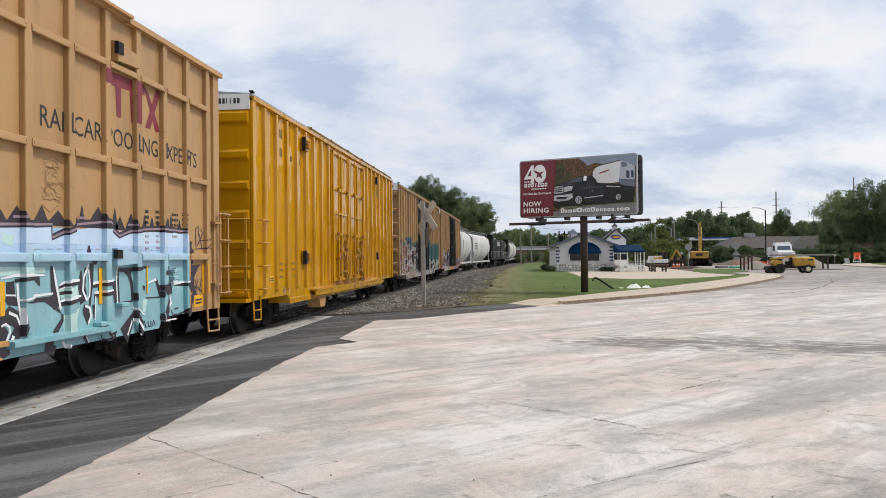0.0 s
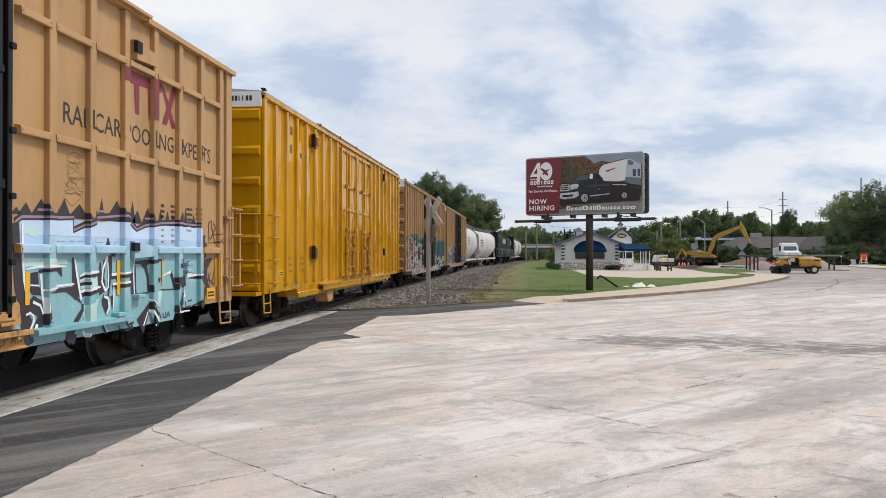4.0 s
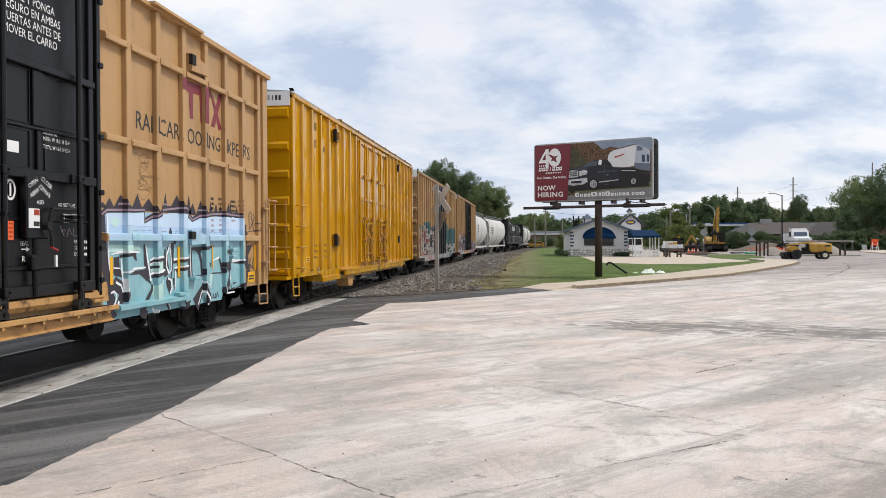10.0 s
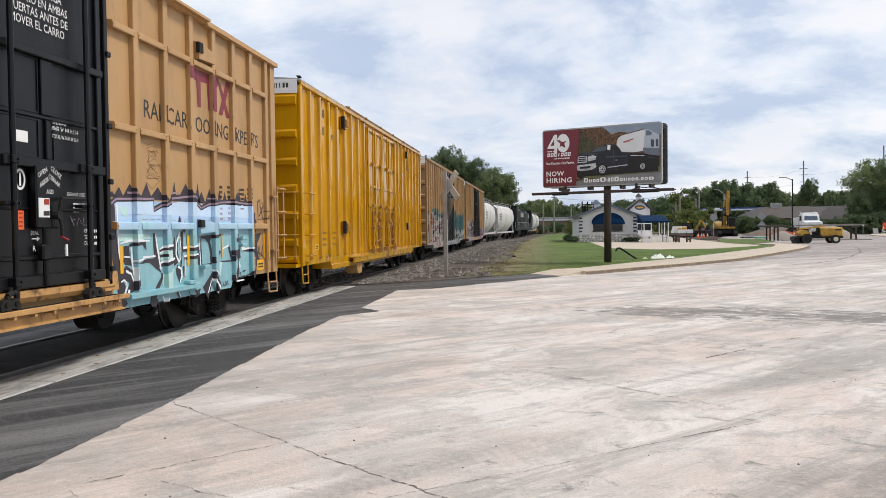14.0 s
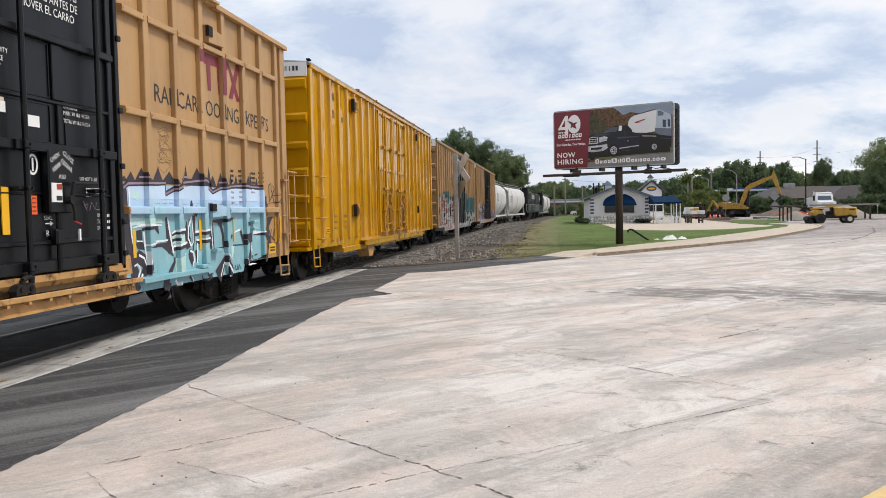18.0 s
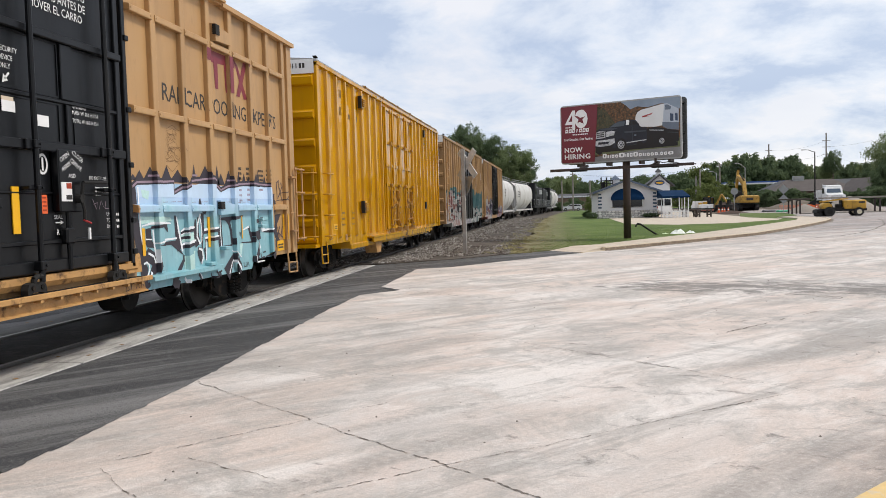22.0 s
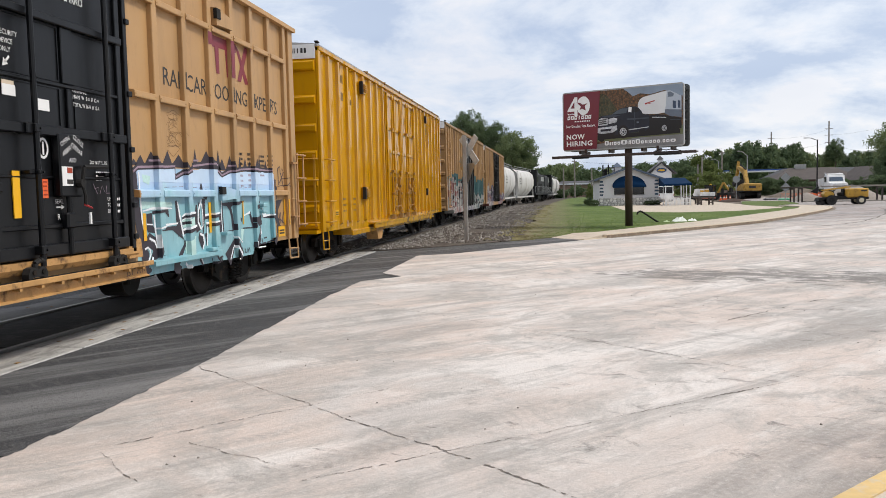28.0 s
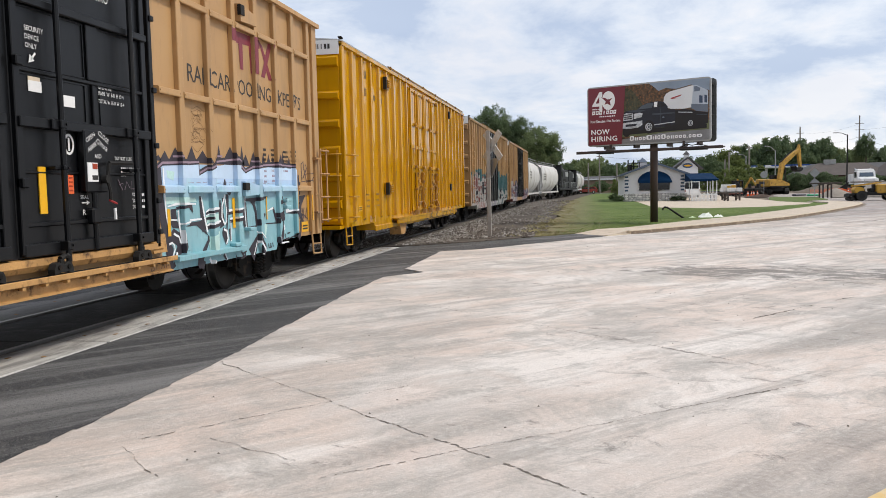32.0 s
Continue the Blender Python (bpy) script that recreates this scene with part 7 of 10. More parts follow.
# --- covered hoppers ---
def hopper(s_near, length, label, z_top=4.55):
    half = length / 2
    car = thing("hopper_car", track_pose(s_near + half), label, "hopper car", "freight cars of the train")
    bm = B()
    prof = [(-0.55, 0.85), (-1.35, 1.75), (-1.56, 2.5), (-1.58, 3.2), (-1.42, 4.0), (-0.9, z_top - 0.1), (0, z_top), (0.9, z_top - 0.1), (1.42, 4.0), (1.58, 3.2), (1.56, 2.5), (1.35, 1.75), (0.55, 0.85)]
    rings = []
    for y in (-half + 0.45, half - 0.45):
        rings.append([bm.verts.new((x, y * (1.0 if z > 1.9 else 0.72), z)) for x, z in prof])
    n = len(prof)
    for k in range(n):
        bm.faces.new((rings[0][k], rings[1][k], rings[1][(k + 1) % n], rings[0][(k + 1) % n]))
    bm.faces.new(rings[0])
    bm.faces.new(rings[1][::-1])
    bmesh.ops.recalc_face_normals(bm, faces=bm.faces[:])
    body = part("hopper_body", bm, M["hopper"], car, "", True)
    mod = body.modifiers.new("edges", "EDGE_SPLIT")
    mod.split_angle = radians(40)
    bm = B()
    box(bm, -1.55, 1.55, -half, -half + 0.3, 0.9, 1.15)
    box(bm, -1.55, 1.55, half - 0.3, half, 0.9, 1.15)
    for y in (-half + 0.15, half - 0.15):
        for x in (-1.4, 1.4):
            bar(bm, (x, y, 1.1), (x * 0.95, y * 0.94, 3.9), 0.12, 0.12)
    box(bm, 1.38, 1.5, -half + 0.3, half - 0.3, 0.95, 1.12)
    box(bm, -1.5, -1.38, -half + 0.3, half - 0.3, 0.95, 1.12)
    part("side_frame", bm, M["hopper"], car)
    bm = B()
    for y in np.linspace(-half + 0.6, half - 0.6, 7):
        for x in (-1.15, 1.15):
            rod(bm, (x, y, z_top - 0.15), (x, y, z_top + 0.22), 0.03, 0.03, 5)
    for x in (-1.15, 1.15):
        rod(bm, (x, -half + 0.4, z_top + 0.2), (x, half - 0.4, z_top + 0.2), 0.03, 0.03, 5)
    box(bm, -0.9, 0.9, -half + 0.4, half - 0.4, z_top + 0.02, z_top + 0.08)
    part("roof_walk", bm, M["galv"], car)
    for y in (-half * 0.36, half * 0.36):
        bm = B()
        rings = [[bm.verts.new((sx * a, y + sy * b, z)) for sx, sy in ((-1, -1), (1, -1), (1, 1), (-1, 1))] for a, b, z in ((0.8, half * 0.3, 1.6), (0.35, 0.35, 0.45))]
        for k in range(4):
            bm.faces.new((rings[0][k], rings[0][(k + 1) % 4], rings[1][(k + 1) % 4], rings[1][k]))
        part("discharge_chute", bm, M["hopper"], car)
    for k in range(3):
        bar_text("stencil_rows", -half + 2.2, 3.2 - k * 0.3, 1.6, 0.15, 5, [(-9, 9, 1.585)], M["grey_text"], car, 100 + k)
    ladder(car, -half + 0.1, -half + 0.5, 1.55, 1.0, 4.2, 9, M["hopper"])
    for y in (-half + 1.9, half - 1.9):
        bogie(car, y, True)
    for s in (1, -1):
        coupler(car, s * half, s)
    return car, half


cars = [(tan_car, TAN_END - 9.3), (yel, 18.05 + YH), (car3, 38.75 + H3), (car4, 59.55 + H4)]
for s0, ln, text in ((80.6, 15.4, "dull white covered hopper car with rounded sides"), (97.6, 17.2, "pale grey covered hopper car with rounded sides"), (159.5, 15.5, "dull white covered hopper car far along the train"), (176.5, 16.0, "dull white covered hopper car at the train's far end")):
    c, h = hopper(s0, ln, text)
    cars.append((c, s0 + h))

# --- locomotives ---
def locomotive(s_near, length, label, cab_first=True):
    half = length / 2
    car = thing("locomotive", track_pose(s_near + half), label, "locomotive", "locomotives of the train")
    bm = B()
    box(bm, -1.5, 1.5, -half, half, 1.15, 1.45, 0.03)
    box(bm, -1.1, 1.1, -2.4, 2.4, 0.45, 1.15, 0.1)
    part("frame", bm, M["loco"], car)
    bm = B()
    box(bm, -1.0, 1.0, -half + 3.8 if cab_first else -half + 1.0, half - 1.0 if cab_first else half - 3.8, 1.45, 4.35, 0.12)
    hood = part("long_hood", bm, M["loco"], car)
    y0 = -half + 1.6 if cab_first else half - 3.8
    bm = B()
    box(bm, -1.5, 1.5, y0, y0 + 2.2, 1.45, 4.75, 0.15)
    cab = part("cab", bm, M["loco"], car)
    for dy in (0.35, 1.2):
        bm = B()
        box(bm, 1.5, 1.515, y0 + dy, y0 + dy + 0.6, 3.1, 3.85)
        part("window", bm, M["glass"], cab)
    bm = B()
    box(bm, -1.52, 1.52, y0 - 0.15, y0 + 2.3, 4.72, 4.80, 0.03)
    part("cab_roof", bm, M["dark"], cab)
    bm = B()
    box(bm, -0.25, 0.25, 0.5, 1.5, 4.3, 4.75, 0.04)
    part("exhaust_stack", bm, M["dark"], hood)
    bm = B()
    box(bm, -0.6, 0.6, half - 6.6, half - 4.4, 4.3, 4.55, 0.05)
    part("blower_housing", bm, M["grey_frame"], hood)
    for k in range(6):
        bm = B()
        box(bm, 0.99, 1.03, half - 6.5 + k * 0.85, half - 5.8 + k * 0.85, 3.3, 4.0)
        part("radiator_grille", bm, M["grey_frame"], hood)
    bm = B()
    box(bm, -0.8, 0.8, -half + 0.5, -half + 1.6, 1.45, 2.9, 0.1)
    part("short_hood", bm, M["loco"], car)
    for k in range(3):
        bm = B()
        y = half - 2.5 - k * 1.6
        rod(bm, (0, y, 4.3), (0, y, 4.6), 0.65, 0.65, 14)
        part("roof_fan", bm, M["dark"], hood)
    for x in (1.42,):
        bm = B()
        for y in np.linspace(-half + 0.3, half - 0.3, 10):
            rod(bm, (x, y, 1.45), (x, y, 2.4), 0.02, 0.02, 5)
        rod(bm, (x, -half + 0.3, 2.4), (x, half - 0.3, 2.4), 0.02, 0.02, 5)
        part("handrail", bm, M["grey_frame"], car)
    for k in range(7):
        bm = B()
        y = -1.0 + k * 0.9
        box(bm, 0.99, 1.02, y, y + 0.7, 1.7, 2.9)
        part("hood_door", bm, M["dark"], hood)
    for y in (-half + 3.2, half - 3.2):
        bogie(car, y, True)
    for s in (1, -1):
        coupler(car, s * half, s)
    return car, half


for s0, ln, first in ((116.6, 20.0, True), (138.2, 19.8, False)):
    c, h = locomotive(s0, ln, "black diesel locomotive with grey handrails, coupled in the train", first)
    cars.append((c, s0 + h))

# ---- roadside things ----
# railway crossing sign
xb = thing("crossing_sign", pose(-3.27, 27.87, -0.03), "weathered grey crossbuck on a wooden post with a yield board", "road sign")
bm = B()
box(bm, -0.068, 0.068, -0.068, 0.068, -0.2, 3.68, 0.012)
part("post", bm, mat("grey_weathered_post", (0.33, 0.315, 0.29), 0.85, var=0.2, scale=3, dirt=(0.2, 0.15, 0.12), dirt_amount=0.3, dirt_scale=6, streak=True), xb)
bm = B()
box(bm, -0.075, -0.069, -0.05, 0.05, 0.9, 2.2)
part("reflective_strip", bm, mat("faded_red_strip", (0.30, 0.10, 0.09), 0.6), xb)
bm = B()
box(bm, -0.075, 0.075, -0.076, -0.069, 2.02, 2.06)
part("strap", bm, M["galv"], xb)
tilt = radians(47)
for s, back in ((1, 0.0), (-1, 0.03)):
    bm = B()
    d = Vector((math.cos(tilt) * 0.62 * 0.9, 0, math.sin(tilt) * 0.62))
    bar(bm, (0.07 - d.x * s, 0.12 + back, 3.17 - d.z), (0.07 + d.x * s, 0.12 + back, 3.17 + d.z), 0.03, 0.23)
    b = part("crossbuck_board", bm, mat("aged_white_board", (0.48, 0.48, 0.47), 0.6, var=0.25, scale=3), xb)
    b.rotation_euler = (0, 0, radians(-38))
bm = B()
extrude_y(bm, [(-0.34, 2.72), (0.34, 2.72), (0.40, 2.64), (0.05, 2.06), (-0.05, 2.06), (-0.40, 2.64)], 0.10, 0.115)
y_ = part("yield_board", bm, M["galv"], xb, "bare metal back of a yield board")
y_.rotation_euler = (0, 0, radians(-45))

# billboard: local x runs along the face, -y faces the road
BW, BH = 5.56, 2.66
bb = thing("billboard", pose(2.67, 36.55, 0, 0, 0, -24.5), "roadside billboard with a maroon hiring advertisement on a brown steel post", "billboard")
bm = B()
rod(bm, (0.18, 0.42, -0.2), (0.18, 0.42, 5.6), 0.165, 0.165, 20)
part("post", bm, M["brown_steel"], bb, "", True)
ZB = 3.45


def rounded(w, h, r, n=5):
    out = []
    for cx, cz, a0 in ((w / 2 - r, h / 2 - r, 0), (-w / 2 + r, h / 2 - r, 90), (-w / 2 + r, -h / 2 + r, 180), (w / 2 - r, -h / 2 + r, 270)):
        out += [(cx + r * math.cos(radians(a0 + 90 * k / n)), cz + r * math.sin(radians(a0 + 90 * k / n))) for k in range(n + 1)]
    return out


bm = B()
extrude_y(bm, [(x, z + ZB + BH / 2) for x, z in rounded(BW, BH, 0.14)], 0.0, 0.10)
panel = part("panel_frame", bm, M["grey_frame"], bb, "grey rounded metal frame")
bm = B()
extrude_y(bm, [(x + 0.02, z + ZB + BH / 2) for x, z in rounded(BW, BH, 0.14)], 0.68, 0.78)
rear = part("rear_panel", bm, mat("dark_grey_sheet", (0.085, 0.09, 0.09), 0.5, var=0.2, scale=2), bb, "dark grey rear panel")
for k in range(6):
    bm = B()
    z = ZB + 0.25 + k * 0.43
    box(bm, -BW / 2 + 0.1, BW / 2 - 0.06, 0.10, 0.68, z - 0.03, z + 0.03)
    part("stringer", bm, M["dark"], rear)
bm = B()
for x in (-2.0, -0.6, 0.9, 2.2):
    box(bm, x - 0.05, x + 0.05, 0.12, 0.66, ZB - 0.15, ZB + BH - 0.1)
part("upright", bm, M["brown_steel"], rear)
bm = B()
box(bm, -3.05, 3.45, -0.62, -0.30, 3.14, 3.19)
box(bm, -3.05, 3.45, -0.63, -0.59, 3.10, 3.22)
walkway = part("catwalk", bm, M["brown_steel"], bb)
for x in (-1.65, 1.65):
    bm = B()
    bar(bm, (x, -0.5, 3.17), (x, 0.4, 3.35), 0.09, 0.12)
    box(bm, x - 0.05, x + 0.05, -0.06, 0.05, 3.16, 3.5)
    part("walkway_bracket", bm, M["brown_steel"], walkway)
for x0, x1 in ((-1.95, -1.25), (1.75, 2.85)):
    bm = B()
    box(bm, x0, x1, -0.95, -0.6, 3.06, 3.14, 0.02)
    part("floodlight", bm, M["dark"], walkway)
bm = B()
path_tube(bm, [(1.8, -0.8, 3.2), (2.0, -0.8, 3.32), (2.25, -0.8, 3.26), (2.5, -0.8, 3.3), (2.9, -0.8, 3.2)], 0.02)
part("cable", bm, M["dark"], walkway)


def face(name, poly, material, level=1, parent=None):
    """A flat printed shape; poly in shares of the face's width and height from its lower left."""
    bm = B()
    for t in triangles([(-BW / 2 + 0.06 + u * (BW - 0.12), ZB + 0.06 + v * (BH - 0.12)) for u, v in poly]):
        f = bm.faces.new([bm.verts.new((x, -0.002 - 0.0025 * level, z)) for x, z in t])
        f.normal_update()
        if f.normal.y > 0:
            f.normal_flip()
    return part(name, bm, material, parent or panel)


def printmat(name, col, **k):
    return mat(name, col, k.pop("rough", 0.45), **k)


def rect(u0, v0, u1, v1):
    return [(u0, v0), (u1, v0), (u1, v1), (u0, v1)]


def disc(u, v, ru, rv, n=16, a0=0, a1=360):
    return [(u + ru * math.cos(radians(a0 + (a1 - a0) * k / n)), v + rv * math.sin(radians(a0 + (a1 - a0) * k / n))) for k in range(n)]


p_maroon = printmat("print_maroon", (0.17, 0.020, 0.034), var=0.04)
p_white = printmat("print_white", (0.86, 0.86, 0.86), var=0.03)
p_trees = mat("print_autumn_trees", (0.085, 0.055, 0.032), 0.6, var=0.6, scale=5, dirt=(0.26, 0.12, 0.05), dirt_amount=0.6, dirt_scale=11)
p_green = mat("print_dark_trees", (0.055, 0.058, 0.032), 0.6, var=0.5, scale=5, dirt=(0.17, 0.11, 0.05), dirt_amount=0.5, dirt_scale=12)
p_sky = printmat("print_grey_sky", (0.24, 0.30, 0.38))
p_navy = mat("print_navy_truck", (0.012, 0.016, 0.028), 0.5, var=0.3, scale=2)
p_sheen = mat("print_truck_sheen", (0.045, 0.055, 0.075), 0.5, var=0.3, scale=3)
p_black = printmat("print_black", (0.007, 0.007, 0.009))
p_chrome = mat("print_chrome", (0.55, 0.57, 0.60), 0.5, var=0.45, scale=7)
p_trailer = mat("print_trailer_white", (0.70, 0.71, 0.72), 0.5, var=0.06)
p_grey = printmat("print_trailer_grey", (0.13, 0.16, 0.21))
p_road = printmat("print_road_grey", (0.24, 0.24, 0.245), var=0.25)
p_grass = printmat("print_verge", (0.13, 0.15, 0.07), var=0.2)
p_red = printmat("print_red", (0.35, 0.03, 0.03))
face("printed_sheet", rect(0, 0, 1, 1), p_trees, 0)
face("printed_sky", [(0.60, 0.86), (0.66, 0.90), (0.74, 0.87), (0.86, 0.92), (1, 0.80), (1, 1), (0.52, 1), (0.56, 0.94)], p_sky, 1)
face("printed_wood", [(0.30, 0.36), (0.46, 0.42), (0.47, 0.66), (0.42, 0.80), (0.38, 0.92), (0.33, 0.96), (0.30, 0.94)], p_green, 1)
face("printed_verge", rect(0.28, 0.12, 1, 0.32), p_grass, 1)
face("printed_shadow", [(0.30, 0.15), (0.98, 0.19), (0.98, 0.26), (0.30, 0.23)], p_black, 4)
face("printed_road", [(0.27, 0), (1, 0), (1, 0.17), (0.62, 0.15), (0.27, 0.07)], p_road, 2)
# camper trailer: rounded white shell, shaded flank with windows, dark foot and running gear
face("printed_trailer", [(0.648, 0.58), (0.640, 0.66), (0.645, 0.745), (0.660, 0.80), (0.69, 0.835), (0.78, 0.87), (0.865, 0.905), (0.875, 0.905), (0.868, 0.70), (0.86, 0.545), (0.80, 0.53), (0.70, 0.545)], p_trailer, 2)
face("printed_trailer_side", [(0.875, 0.905), (0.90, 0.905), (0.935, 0.865), (0.99, 0.80), (0.99, 0.47), (0.90, 0.50), (0.86, 0.545), (0.868, 0.70)], printmat("print_trailer_shade", (0.44, 0.49, 0.56)), 2)
face("printed_trailer_foot", [(0.86, 0.60), (0.99, 0.575), (0.99, 0.45), (0.90, 0.48), (0.86, 0.53)], p_grey, 3)
face("printed_window", [(0.882, 0.885), (0.905, 0.885), (0.932, 0.845), (0.925, 0.80), (0.885, 0.80)], p_grey, 4)
for u0, u1 in ((0.922, 0.948), (0.962, 0.982)):
    face("printed_window", [(u0, 0.61), (u1, 0.60), (u1, 0.72), (u0, 0.735)], printmat("print_blue_pane", (0.04, 0.065, 0.12)) if u0 < 0.93 else bpy.data.materials["print_blue_pane"], 4)
face("printed_stripe", [(0.698, 0.725), (0.70, 0.70), (0.712, 0.715), (0.775, 0.745), (0.785, 0.77)], p_red, 4)
face("printed_stripe", [(0.705, 0.705), (0.75, 0.715), (0.752, 0.722), (0.712, 0.715)], p_red, 4)
face("printed_gear", [(0.68, 0.50), (0.80, 0.53), (0.90, 0.48), (0.99, 0.44), (0.99, 0.27), (0.90, 0.23), (0.72, 0.20), (0.68, 0.30)], p_black, 3)
face("printed_frame_rail", [(0.755, 0.475), (0.87, 0.455), (0.87, 0.468), (0.755, 0.488)], p_chrome, 4)
face("printed_axle_glint", [(0.90, 0.42), (0.985, 0.40), (0.985, 0.41), (0.90, 0.43)], p_sheen, 4)
# pick-up truck: bonnet, cab, bed, then glass, bright grille and bumper
face("printed_truck", [(0.300, 0.42), (0.312, 0.53), (0.335, 0.565), (0.42, 0.575), (0.46, 0.635), (0.51, 0.675), (0.585, 0.69), (0.64, 0.675), (0.672, 0.60), (0.68, 0.545), (0.735, 0.53), (0.735, 0.30), (0.70, 0.255), (0.56, 0.24), (0.44, 0.21), (0.305, 0.19), (0.296, 0.28)], p_navy, 5)
face("printed_bonnet", [(0.335, 0.56), (0.42, 0.57), (0.50, 0.555), (0.44, 0.525), (0.36, 0.535)], p_sheen, 6)
face("printed_window", [(0.425, 0.575), (0.465, 0.635), (0.51, 0.668), (0.56, 0.665), (0.545, 0.585)], printmat("print_windscreen", (0.075, 0.095, 0.12)), 6)
face("printed_window", [(0.572, 0.585), (0.582, 0.665), (0.605, 0.665), (0.612, 0.59)], p_black, 6)
face("printed_window", [(0.62, 0.59), (0.615, 0.66), (0.637, 0.655), (0.658, 0.60)], p_black, 6)
face("printed_seam", [(0.612, 0.585), (0.616, 0.585), (0.618, 0.31), (0.614, 0.31)], p_sheen, 6)
face("printed_flank", [(0.55, 0.46), (0.73, 0.465), (0.73, 0.485), (0.55, 0.49)], p_sheen, 6)
face("printed_mirror", [(0.562, 0.60), (0.588, 0.595), (0.592, 0.68), (0.566, 0.685)], p_white, 7)
face("printed_door_mark", rect(0.632, 0.40, 0.648, 0.425), p_grey, 7)
face("printed_lamp", [(0.395, 0.415), (0.462, 0.44), (0.47, 0.50), (0.44, 0.52), (0.395, 0.505)], p_chrome, 6)
face("printed_grille", [(0.305, 0.395), (0.388, 0.40), (0.388, 0.515), (0.335, 0.525), (0.312, 0.51)], p_chrome, 6)
for k in range(3):
    face("printed_grille_bar", [(0.314, 0.415 + k * 0.034), (0.378, 0.42 + k * 0.033), (0.378, 0.438 + k * 0.033), (0.314, 0.433 + k * 0.034)], p_black, 7)
face("printed_bumper", [(0.300, 0.27), (0.34, 0.25), (0.43, 0.265), (0.468, 0.31), (0.466, 0.385), (0.40, 0.37), (0.302, 0.36)], p_chrome, 6)
face("printed_bumper_gap", [(0.325, 0.29), (0.41, 0.295), (0.425, 0.335), (0.325, 0.33)], p_navy, 7)
face("printed_chin", [(0.305, 0.19), (0.44, 0.21), (0.45, 0.27), (0.34, 0.248), (0.300, 0.265)], p_black, 6)
face("printed_step", [(0.565, 0.285), (0.73, 0.315), (0.73, 0.33), (0.565, 0.302)], p_chrome, 6)
for u, v, r in ((0.520, 0.265, 0.052), (0.675, 0.245, 0.030), (0.855, 0.285, 0.036), (0.905, 0.285, 0.030), (0.335, 0.185, 0.032)):
    face("printed_tyre", disc(u, v, r * 0.9, r * 2.2), p_black, 7)
    if u in (0.520, 0.855):
        face("printed_rim", disc(u, v, r * 0.56, r * 1.36), p_chrome, 8)
        for k in range(8):
            face("printed_hub_hole", disc(u + r * 0.36 * math.cos(k * 0.785), v + r * 0.87 * math.sin(k * 0.785), r * 0.09, r * 0.22, 8), p_black, 9)
        face("printed_hub", disc(u, v, r * 0.16, r * 0.4, 10), p_sheen, 9)
# maroon field and its writing
face("maroon_field", [(0, 0), (0.292, 0), (0.325, 1), (0, 1)], p_maroon, 9)


def printed(text, u, v, cap, width, material=p_white, level=10):
    tri = letters(text, 1.0, "LEFT", 1.08, 1.0, 0.035)
    wide = max(a for t in tri for a, b in t)
    bm = B()
    for t in tri:
        f = bm.faces.new([bm.verts.new((-BW / 2 + 0.06 + (u + a / wide * width) * (BW - 0.12), -0.002 - 0.0025 * level, ZB + 0.06 + (v + b * cap) * (BH - 0.12))) for a, b in t])
        f.normal_update()
        if f.normal.y > 0:
            f.normal_flip()
    part("lettering", bm, material, panel)


printed("NOW", 0.022, 0.185, 0.085, 0.165)
printed("HIRING", 0.022, 0.065, 0.085, 0.232)
printed("Four Decades. One Passion.", 0.02, 0.395, 0.042, 0.262)
# plain shapes for the mark: a numeral-like angle, an oval with a bird, two bars of lettering
face("mark_shape", [(0.035, 0.70), (0.10, 0.93), (0.125, 0.93), (0.125, 0.60), (0.098, 0.60), (0.098, 0.68), (0.035, 0.68)], p_white, 10)
face("mark_cut", [(0.065, 0.735), (0.098, 0.735), (0.098, 0.85)], p_maroon, 11)
face("mark_oval", disc(0.178, 0.77, 0.058, 0.165, 20), p_white, 10)
face("mark_bird", [(0.115, 0.84), (0.15, 0.82), (0.172, 0.79), (0.215, 0.81), (0.19, 0.76), (0.20, 0.68), (0.165, 0.72), (0.145, 0.70), (0.155, 0.76)], p_maroon, 11)
for k in range(4):
    face("mark_dot", disc(0.042 + k * 0.017, 0.632, 0.006, 0.014, 8), p_white, 10)
for k, w in enumerate((0.024, 0.026, 0.024, 0.008, 0.024, 0.026, 0.024)):
    u = 0.033 + 0.031 * k + (0.008 if k == 3 else 0)
    face("name_bar", [(u, 0.535), (u + w, 0.535), (u + w + 0.004, 0.60), (u + 0.004, 0.60)], p_white, 10)
    if w > 0.02:
        face("name_bar_gap", [(u + 0.009, 0.556), (u + w - 0.005, 0.556), (u + w - 0.003, 0.580), (u + 0.010, 0.580)], p_maroon, 11)
for k in range(9):
    face("name_bar", rect(0.100 + k * 0.0155, 0.487, 0.110 + k * 0.0155, 0.508), p_white, 10)
x = 0.362
for k, w in enumerate((0.034, 0.014, 0.007, 0.024, 0.024, 0.048, 0.007, 0.014, 0.024, 0.036, 0.026, 0.014, 0.007, 0.022, 0.026, 0.024, 0.006, 0.022, 0.026, 0.042)):
    tall = 0.125 if k in (0, 5, 9) else 0.115 if k in (7, 8) else 0.062 if k == 16 else 0.100
    face("address_bar", [(x, 0.048 + 0.01 * (w > 0.02)), (x + w * 0.2, 0.046), (x + w * 0.8, 0.046), (x + w, 0.048 + 0.01 * (w > 0.02)), (x + w, tall - 0.01), (x + w * 0.8, tall), (x + w * 0.2, tall), (x, tall - 0.01)], p_white, 10)
    if w > 0.02:
        face("address_gap", rect(x + w * 0.34, 0.064, x + w * 0.68, tall - 0.018), p_road, 11)
    x += w + 0.0072

